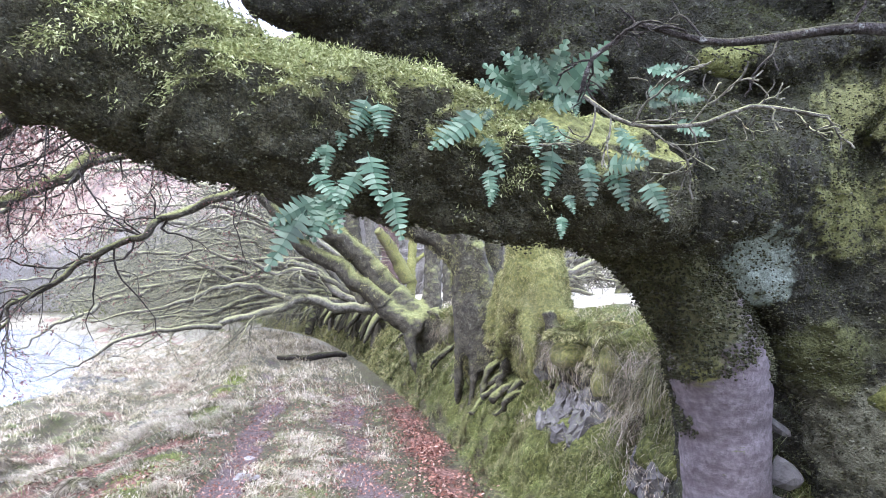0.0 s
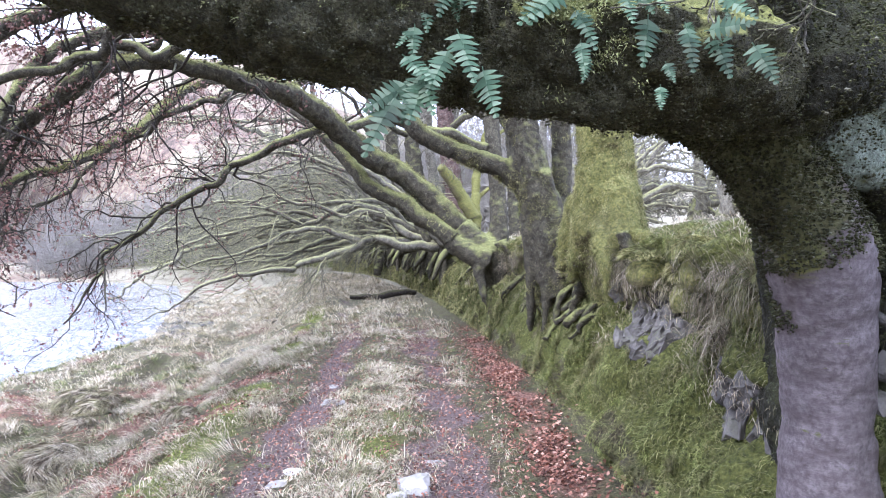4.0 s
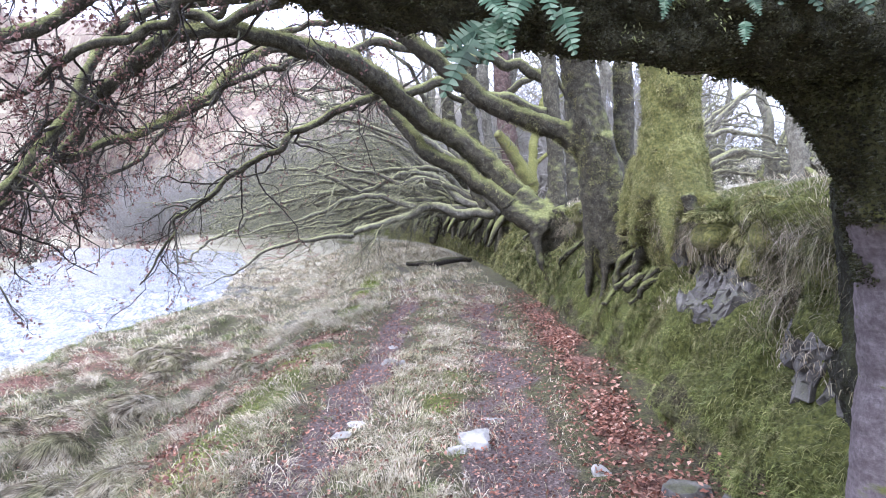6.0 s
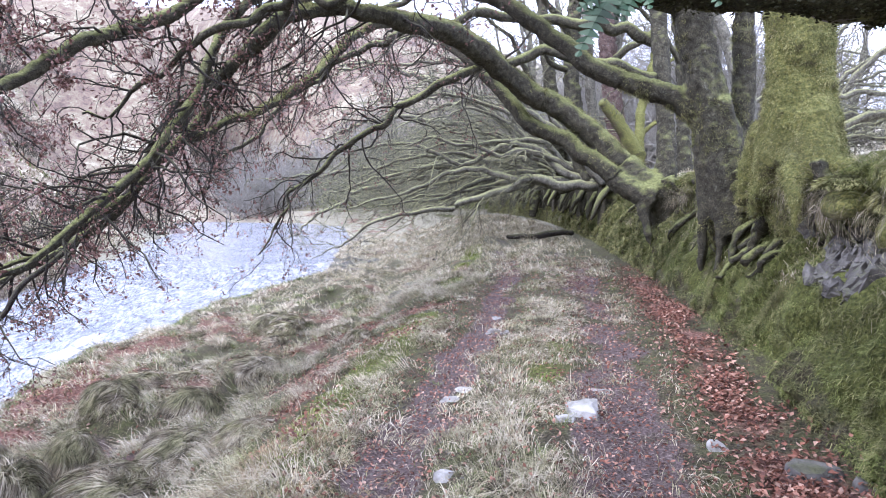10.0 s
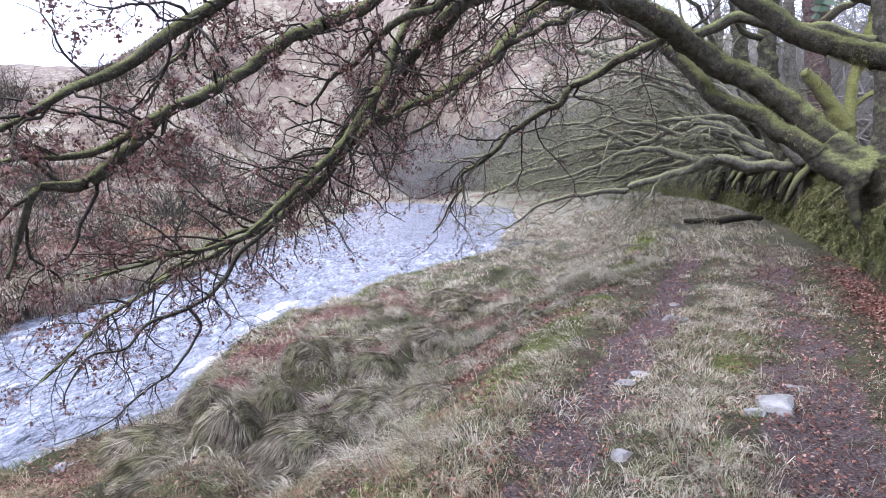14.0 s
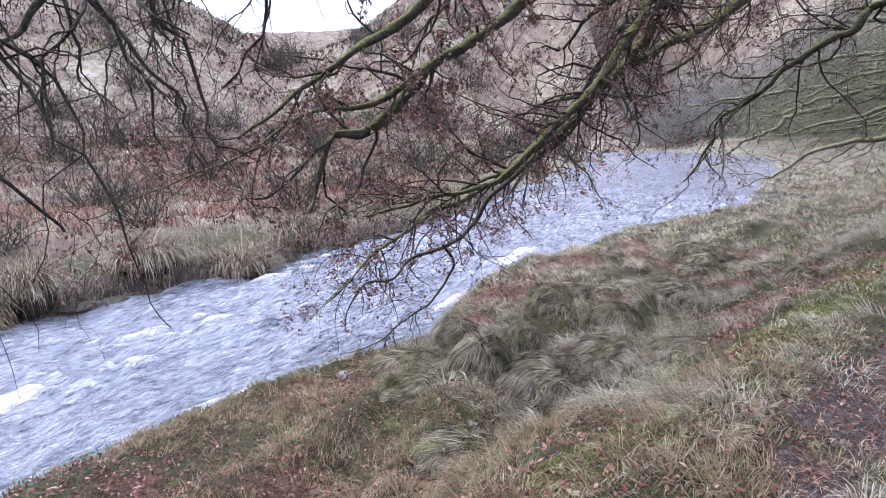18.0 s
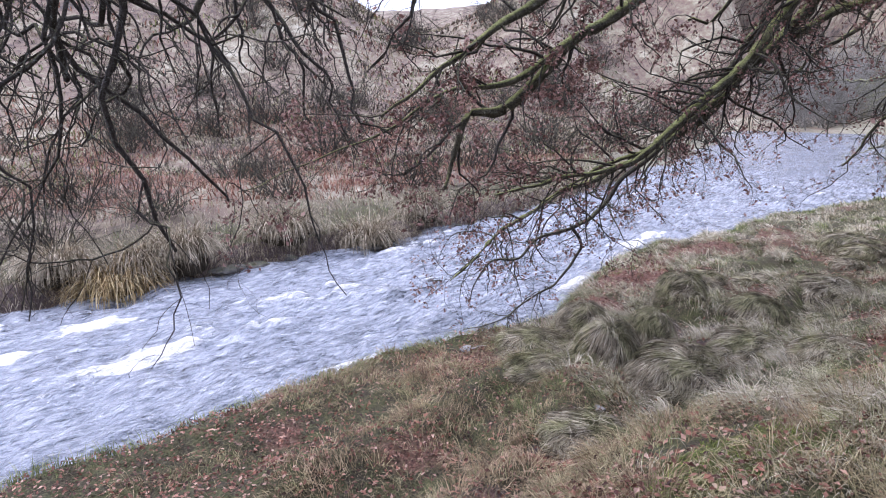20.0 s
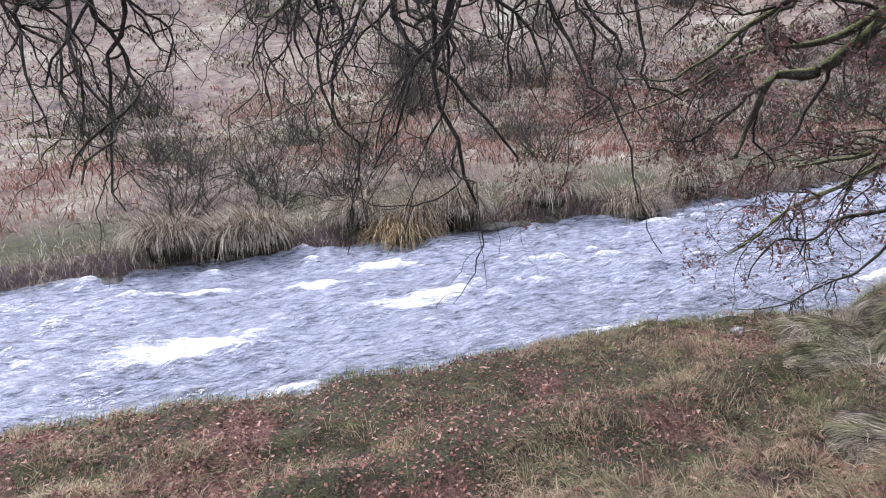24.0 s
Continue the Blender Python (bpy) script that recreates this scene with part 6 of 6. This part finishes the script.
tagged(new("bank_moss", h.mesh("bank_moss", BANK_MOSS, False)), "feathery green moss covering the hedge bank", "moss", "", "stuff")
n = 42000
yy = gr.uniform(9, 34, n)
zz = gr.uniform(0.02, 1.3, n) ** 1.3
xx = bank_x(yy, zz) + bank_relief(yy, zz) * smooth((30 - yy) / 10)
h = Heap()
h.add(*blades(np.stack([xx - 0.02, yy], 1), zz, 0.10, yy * 0.0016, 1.6, gr, (-0.9, -0.4), 0.45))
tagged(new("far_bank_moss", h.mesh("far_bank_moss", TUFTS, False)), "yellow-green moss on the hedge bank further along", "moss", "", "stuff")
n = 26000
yy = 2.2 + 14 * gr.random(n) ** 1.3
xx = foot_x(yy) + gr.uniform(0.3, 2.2, n)
a = np.stack([xx, yy], 1)[gr.random(n) < clumped(xx, yy)]
scatter("bank_top_grass", a, 0.13, wide(a, 0.004), 1.5, STRAW, "pale grass drooping from the bank top", flow=(-0.8, -0.2), droop=0.6)
n = 8000
yy = 2.4 + 12 * gr.random(n)
zz = gr.uniform(0.0, 1.3, n)
ok = gr.random(n) < np.clip(vnoise(zz * 2, yy, 0.35, 84) * 3, 0, 1)
yy, zz = yy[ok], zz[ok]
xx = bank_x(yy, zz) + bank_relief(yy, zz)
h = Heap()
h.add(*blades(np.stack([xx, yy], 1), zz, 0.18, np.maximum(0.0035, yy * 0.0008), 1.9, gr, (-1.0, 0.0), 0.35))
tagged(new("bank_face_grass", h.mesh("bank_face_grass", GREEN, False)), "thin grass hanging on the bank face", "grass", "", "stuff")

n = 6000
yy = 2.3 + 9 * gr.random(n) ** 1.2
zz = 1.16 + 0.16 * vnoise(yy, 0 * yy, 0.6, 86) + gr.normal(0, 0.06, n)
ok = gr.random(n) < np.clip(0.35 + 2.6 * vnoise(yy, 0 * yy, 0.28, 85), 0, 1)
yy, zz = yy[ok], zz[ok]
h = Heap()
h.add(*blades(np.stack([bank_x(yy, zz) + bank_relief(yy, zz) - 0.02, yy], 1), zz, 0.34, np.maximum(0.0035, yy * 0.0007), 1.9, gr, (-1.0, -0.3), 0.28))
tagged(new("hanging_grass", h.mesh("hanging_grass", TUSSOCK, False)), "dry grass hanging from the bank's overhanging edge", "grass", "", "stuff")

n = 1700
yy = gr.uniform(3.7, 5.6, n)
zz = 1.10 + 0.2 * (yy - 4.8) + gr.normal(0, 0.045, n)
h = Heap()
h.add(*blades(np.stack([bank_x(yy, zz) + bank_relief(yy, zz) - 0.03, yy], 1), zz, 0.26, 0.0045, 2.1, gr, (-1.0, -0.4), 0.22))
tagged(new("stone_edge_grass", h.mesh("stone_edge_grass", TUSSOCK, False)), "dry grass and moss drooping over the bank's stones", "grass", "", "stuff")

# ---- leaf litter ----
def litter(n, y0, y1, d0, d1, keep, name, label, size=0.055):
    p = area(n, y0, y1, d0, d1, keep)
    pos = np.concatenate([p, (height(p[:, 0], p[:, 1]) + gr.uniform(0.005, 0.05, len(p)))[:, None]], 1)
    h = Heap()
    h.add(*leaves(pos, 0.72, size, gr))
    tagged(new(name, h.mesh(name, LEAF, False)), label, "leaf litter", "", "stuff")


litter(60000, 1.5, 13, -0.06, 0.95, lambda x, y: leaf_mask(x, y) ** 1.5 * np.clip(0.55 + 1.6 * vnoise(x, y, 0.22, 37), 0.05, 1), "leaf_drift", "russet beech leaves drifted against the bank foot", 0.036)
litter(130000, -5, 10, 0.3, 9.5, lambda x, y: 0.04 + 0.85 * leaf_mask(x, y), "leaf_litter", "scattered russet beech leaves in the grass", 0.036)


litter(42000, -5, 2.4, 2.6, 8.5, lambda x, y: 0.3 + 0.6 * leaf_mask(x, y), "turf_leaves", "brown beech leaves caught in the turf", 0.034)
litter(30000, 1.5, 12, 0.5, 2.7, lambda x, y: 0.22 + 0.75 * soil_mask(x, y), "leaf_scraps", "trodden leaf scraps in the ruts", 0.026)


# ---- tussocks ----
def tussock(x, y, radius, tall, seed, label, material=None, length=0.20, count=3600, flow=None, on=None, name="grass_tussock", group="tussocks on the river bank", soil=None):
    z = float(height(x, y)) if on is None else on
    ob = thing(name, (x, y, z), label, name.split("_")[1], group)
    m, k = 9, 22
    u = np.linspace(0, 1, m)[:, None]
    a = np.linspace(0, 2 * np.pi, k, endpoint=False)[None, :]
    rim = 0.85 * radius * (1 + 0.35 * vnoise(np.cos(a) * 1.5 + seed, np.sin(a) * 1.5, 0.7, seed))
    bulge = np.sqrt(np.clip(1 - (u * 0.98) ** 2.4, 0, 1)) * (0.86 + 0.22 * np.sin(u * 3.1))
    X, Y = rim * bulge * np.cos(a), rim * bulge * np.sin(a)
    Z = (tall + 0.12) * u + 0 * a - 0.2 + vnoise(X, Y, 0.12, seed) * 0.06
    i = np.arange(m - 1)[:, None] * k
    j = np.arange(k)[None, :]
    jj = (j + 1) % k
    part("mound", mesh_of("mound", np.stack([X, Y, Z], -1).reshape(-1, 3), [np.stack([i + j, i + jj, i + k + jj, i + k + j], -1).reshape(-1, 4)], soil or EARTH), ob, "dark peaty mound")
    if flow is None:
        part("grass_mop", mop(radius, tall, length, int(count * 1.7), max(0.004, math.hypot(x, y) * 0.0009), material or TUSSOCK, seed), ob, "", "stuff")
        return
    t = gr.uniform(0, 2 * np.pi, count)
    s = gr.random(count) ** 0.4
    bx, by = s * radius * np.cos(t), s * radius * np.sin(t)
    bz = tall * np.sqrt(np.clip(1 - 0.9 * s ** 2, 0, 1)) - 0.10
    h = Heap()
    h.add(*blades(np.stack([bx, by], 1), bz, length, max(0.005, math.hypot(x, y) * 0.0014), 1.15, gr, np.stack([np.cos(t), np.sin(t)], 1) * 0.8 + np.array(flow), 0.6))
    part("grass_mop", h.mesh("grass_mop", material or TUSSOCK, False), ob, "", "stuff")


def mop(radius, tall, length, count, width, material, seed):
    """Strands combed down over a mound, hanging past its rim."""
    r = np.random.default_rng(seed)
    p = r.normal(0, 1, (count, 3))
    p[:, 2] = np.abs(p[:, 2]) * 1.3
    p /= np.linalg.norm(p, axis=1)[:, None]
    lift = 1.0 + 0.14 * r.random(count) ** 2 + 0.30 * vnoise(p[:, 0] + seed, p[:, 1] + p[:, 2], 0.45, seed)
    step = length / max(radius, 0.12) * r.uniform(0.25, 0.6, count) / 2
    own = r.normal(0, 0.35, (count, 3))
    pts = []
    for u in range(4):
        pts.append(p * lift[:, None] * np.array([radius, radius, tall]) * (1 + 0.03 * u) + np.array([0, 0, 0.1 * tall]))
        sway = np.stack([vnoise(p[:, 0] * 1.0 + seed, p[:, 1] + p[:, 2], 0.5, seed + 1), vnoise(p[:, 1] + seed, p[:, 0] - p[:, 2], 0.5, seed + 2), 0 * p[:, 0]], 1)
        d = np.array([-0.45, -0.4, -0.8]) + 2.2 * sway + own + p * np.array([0.7, 0.7, 0])
        d -= p * np.sum(d * p, axis=1)[:, None]
        d /= np.linalg.norm(d, axis=1)[:, None] + 1e-9
        p = p + d * step[:, None]
        p /= np.linalg.norm(p, axis=1)[:, None]
        p[:, 2] = np.maximum(p[:, 2], -0.35)
    side = np.cross(pts[2] - pts[1], pts[1] * np.array([1, 1, 0.6]) + r.normal(0, 0.08, (count, 3)))
    side /= np.linalg.norm(side, axis=1)[:, None] + 1e-9
    w = side * (0.5 * width * r.uniform(0.5, 1.4, count))[:, None]
    v = np.stack([pts[0] - w * 0.7, pts[0] + w * 0.7, pts[1] - w, pts[1] + w, pts[2] - w * 0.8, pts[2] + w * 0.8, pts[3]], 1).reshape(-1, 3)
    k = np.arange(count)[:, None] * 7
    return mesh_of("grass_mop", v, [np.concatenate([k + np.array([[0, 1, 3, 2]]), k + np.array([[2, 3, 5, 4]])]), k + np.array([[4, 5, 6]])], material, False)


EARTH, en, el_, eb = mat("dark_earth", 0.95)
el_.new(ramp(en, el_, tex_noise(en, el_, 25, 5), [(0.3, (0.018, 0.014, 0.009)), (0.7, (0.07, 0.055, 0.035))]), eb.inputs["Base Color"])
bump(en, el_, eb, tex_noise(en, el_, 40, 5), 0.9, 0.03)
for k, (x, y, rad, tall) in enumerate([(-4.74, 2.91, 0.27, 0.40), (-5.60, 3.21, 0.24, 0.28), (-5.59, 2.58, 0.34, 0.16), (-5.05, 3.69, 0.22, 0.32), (-4.06, 3.11, 0.36, 0.26), (-5.60, 4.52, 0.26, 0.26), (-5.04, 5.02, 0.30, 0.24), (-5.12, 6.15, 0.36, 0.22), (-4.13, 3.95, 0.30, 0.18), (-4.79, 2.31, 0.34, 0.14), (-3.53, 1.84, 0.26, 0.12), (-4.27, 3.29, 0.30, 0.16), (-6.56, 8.60, 0.40, 0.20)]):
    tussock(x, y, rad, tall, 700 + k, "round grass tussock with a dark undercut side on the bank", None, 0.27, 2600)
tr = random.Random(31)
for k in range(18):
    row = k % 4
    y = 1.2 + 7.2 * tr.random()
    x = float(foot_x(y)) - (3.9 + 0.85 * row + tr.uniform(-0.25, 0.25))
    if x > near_shore(y) + 0.3 and y > 2.4:
        tussock(x, y, tr.uniform(0.14, 0.26), tr.uniform(0.05, 0.13), 770 + k, "low hump of matted bleached grass on the bank", BROWN if y < 2.6 else None, length=0.22, count=1100)
for k in range(22):
    y = 3.0 + 0.30 * k + tr.uniform(-0.12, 0.12)
    z = tr.choice((1.12, 1.25, 1.36)) + tr.uniform(-0.06, 0.06)
    tussock(float(bank_x(y, z) + bank_relief(y, z)) + 0.03, y, tr.uniform(0.10, 0.2), tr.uniform(0.07, 0.13), 810 + k, "lumpy green moss cushion on the edge of the bank", TUFTS, 0.05, 1800, None, z - 0.02, "moss_cushion", "moss cushions on the bank", MOSS_TRUNK)
for k, (x, y, rad, tall) in enumerate([(-11.75, -2.9, 0.45, 0.4), (-11.9, -2.2, 0.5, 0.45), (-12.1, -1.5, 0.45, 0.4), (-12.4, -0.8, 0.4, 0.35), (-11.0, -4.3, 0.5, 0.4), (-10.6, -5.0, 0.5, 0.4), (-9.9, -5.8, 0.5, 0.4), (-13.0, 1.2, 0.5, 0.35), (-13.3, 2.6, 0.5, 0.3), (-14.3, 4.2, 0.5, 0.3)]):
    tussock(x - tr.uniform(-0.15, 0.35), y + tr.uniform(-0.3, 0.3), rad * tr.uniform(0.6, 1.3), tall * tr.uniform(0.5, 1.2), 740 + k, "long straw-coloured tussock overhanging the far bank", material=OCHRE if k == 1 else RUSH, length=0.75, count=900, flow=(0.9, 0))

# ---- far side of the river ----
def far_area(n, y0, y1, w, power=1.3, keep=None):
    y = gr.uniform(y0, y1, n)
    x = far_shore(y) - 0.1 - w * gr.random(n) ** power
    ok = gr.random(n) < (1 if keep is None else keep(x, y))
    return np.stack([x, y], 1)[ok]


def rusty(x, y):
    return np.clip(0.30 + 4.2 * vnoise(x, y, 5.0, 91) + 0.8 * vnoise(x, y, 1.3, 92), 0, 1)


a = far_area(52000, -16, 30, 34, 1.6, lambda x, y: 1 - 0.75 * rusty(x, y))
scatter("meadow_grass", a, 0.34, wide(a, 0.012), 1.0, RUSH, "rank pale grass on the far meadow", droop=0.5)
a = far_area(9000, -16, 30, 34, 1.4, lambda x, y: 1 - 0.75 * rusty(x, y))
scatter("meadow_green_grass", a, 0.25, wide(a, 0.012), 0.9, GREEN, "dull green grass on the far meadow", droop=0.5)
a = far_area(60000, -16, 34, 40, 1.1, lambda x, y: rusty(x, y) * smooth((far_shore(y) - x - 2.5) / 2))
scatter("bracken", a, 0.55, wide(a, 0.03), 1.1, BRACKEN, "dead rust-brown bracken on the far meadow", "bracken", droop=0.6)


yy = gr.uniform(-14, 16, 9000)
a = np.stack([far_shore(yy) - gr.normal(0.0, 0.14, 9000), yy], 1)
scatter("far_lip_grass", a, 0.38, wide(a, 0.006), 1.3, RUSH, "bleached grass hanging over the far water's edge", flow=(0.9, 0.0), droop=0.6)
fr = random.Random(44)
for k in range(26):
    y = fr.uniform(-9, 14)
    x = float(far_shore(y)) + fr.uniform(-0.05, 0.35)
    s = fr.uniform(0.18, 0.5)
    ob = new("stone", GREY[k % len(GREY)])
    ob.matrix_world = pose(x, y, WATER + 0.02, 0, 5, 40 * k) @ Matrix.Diagonal((s, s * 1.4, s * 0.9, 1))
    tagged(ob, "dark wet stone at the edge of the river", "stone", "stones along the far bank")

# heath on the hill
def hill_patch(n, seed, cut):
    az, r = np.radians(gr.uniform(18, 135, n)), 26 + 150 * gr.random(n) ** 1.4
    x, y = -r * np.sin(az), r * np.cos(az)
    ok = (x < far_shore(y) - 3) & (vnoise(x, y, 7, seed) + 0.7 * vnoise(x, y, 2.2, seed + 1) > cut)
    return np.stack([x, y], 1)[ok]


for name, n, seed, cut, material, label in (("hill_grass", 70000, 95, -0.05, RUSH, "bleached grass on the hillside"), ("hill_heath", 70000, 97, 0.08, HEATHER, "dark heath on the hillside"), ("hill_bracken", 26000, 99, 0.12, BRACKEN, "rust-brown bracken on the hillside"), ("hill_green", 30000, 101, 0.16, GREEN, "olive grass on the hillside")):
    a = hill_patch(n, seed, cut)
    scatter(name, a, 0.25 + 0.005 * np.hypot(a[:, 0], a[:, 1]), wide(a, 0.02) * 2.4, 1.0, material, label, droop=0.5)


def shrub_mesh(seed):
    r = np.random.default_rng(seed)
    h = Heap()
    for _ in range(34):
        a = r.uniform(0, 6.28)
        w = wander((r.normal(0, 0.25), r.normal(0, 0.25), -0.1), (math.cos(a) * 0.7, math.sin(a) * 0.7, 1.0), r.uniform(0.9, 1.9), 8, 0.22, -0.02, r)
        rr = np.linspace(0.012, 0.003, 9)
        h.add(*tube(w, rr, 4, cap=False))
        sprout(h, w, rr, r, 7, 0.6, 0.0, 2, 0.2)
    return h.mesh("stem_tangle", TWIG)


SHRUBS = [shrub_mesh(k) for k in range(3)]
hr = random.Random(12)
HILL_SPOTS = []
for k in range(70):
    az, r = radians(hr.uniform(22, 128)), hr.uniform(38, 130)
    HILL_SPOTS.append((-r * math.sin(az), r * math.cos(az), 1.6 + r * 0.022 * hr.uniform(0.6, 1.4)))
HILL_SPOTS = [p for p in HILL_SPOTS if p[0] < far_shore(p[1]) - 4]
for k, (x, y, s) in enumerate(HILL_SPOTS + [(-13.5, -5.0, 1.0), (-14.5, -3.6, 1.1), (-12.6, -6.5, 1.0), (-15.5, -5.8, 1.3), (-16.5, -1.5, 1.1), (-18, 1.5, 1.2), (-17, -8.5, 1.4), (-20, -4, 1.4), (-19, 6, 1.3), (-23, 10, 1.6), (-24, 1, 1.7), (-26, -8, 1.9), (-22, -12, 1.6), (-28, 16, 2.0), (-32, 6, 2.2), (-33, 24, 2.4), (-38, -4, 2.4), (-36, 34, 2.6), (-44, 16, 2.8), (-48, 4, 3.0)]):
    ob = thing("shrub", (x, y, float(height(x, y))), "leafless brown thicket on the far meadow", "shrub", "shrubs across the river")
    st = part("stem_tangle", SHRUBS[k % 3], ob, "", "stuff")
    ob.matrix_basis = pose(x, y, float(height(x, y)), 0, 0, k * 57) @ Matrix.Scale(s, 4)

WOOD = []
for me in SHRUBS:
    WOOD.append(me.copy())
    WOOD[-1].materials.clear()
    WOOD[-1].materials.append(GREY_WOOD)
for k in range(84):
    az, r = radians(hr.uniform(-4, 40)), hr.uniform(44, 105)
    x, y = -r * math.sin(az), r * math.cos(az)
    if not far_shore(y) - 3 < x < near_shore(y) + 1:
        ob = thing("thicket", (x, y, 0), "grey leafless wood on the slope beyond the trees", "wood", "thickets beyond the trees")
        part("stem_tangle", WOOD[k % 3], ob, "", "stuff")
        ob.matrix_basis = pose(x, y, float(height(x, y)), 0, 0, k * 43) @ Matrix.Scale(3.2 + 0.025 * r * hr.uniform(0.6, 1.4), 4)

for k in range(26):
    az, r = radians(hr.uniform(-9, 13)), hr.uniform(30, 52)
    x, y = -r * math.sin(az), r * math.cos(az)
    if x > foot_x(y) + 8.5:
        ob = thing("thicket", (x, y, 0), "grey leafless wood in the field behind the bank", "wood", "thickets in the field")
        part("stem_tangle", WOOD[k % 3], ob, "", "stuff")
        ob.matrix_basis = pose(x, y, float(height(x, y)), 0, 0, k * 61) @ Matrix.Scale(5.0 + 2.5 * hr.random(), 4)

for k, (x, y, s) in enumerate([(8.5, 26, 1.6), (5.2, 30, 1.8), (11, 27, 1.7), (10, 32, 2.2), (14, 29, 2.2), (6.5, 35, 2.4), (17, 34, 2.6), (12.5, 24, 1.5), (7.2, 29, 1.5)]):
    ob = thing("shrub", (0, 0, 0), "leafless thorn bush in the pale field behind the bank", "shrub", "shrubs in the field")
    part("stem_tangle", SHRUBS[k % 3], ob, "", "stuff")
    ob.matrix_basis = pose(x, y, float(height(x, y)), 0, 0, k * 71) @ Matrix.Scale(s, 4)

# ---- bare trees in the field behind the bank ----
for k, (x, y, turn) in enumerate([(5.5, 20, 200), (9, 27, 140), (4.0, 30, 250), (13, 24, 90), (8, 38, 20), (16, 36, 300), (1.6, 17, 190), (0.8, 21, 160), (3.2, 23.5, 210), (0.5, 27, 230), (5.0, 15.5, 170)]):
    tree = copy_thing(kinds[k % 4], pose(x, y, float(height(x, y)) + 0.4, 0, 0, turn))
    tagged(tree, "bare winter tree in the pale field behind the bank", "tree", "trees in the field")
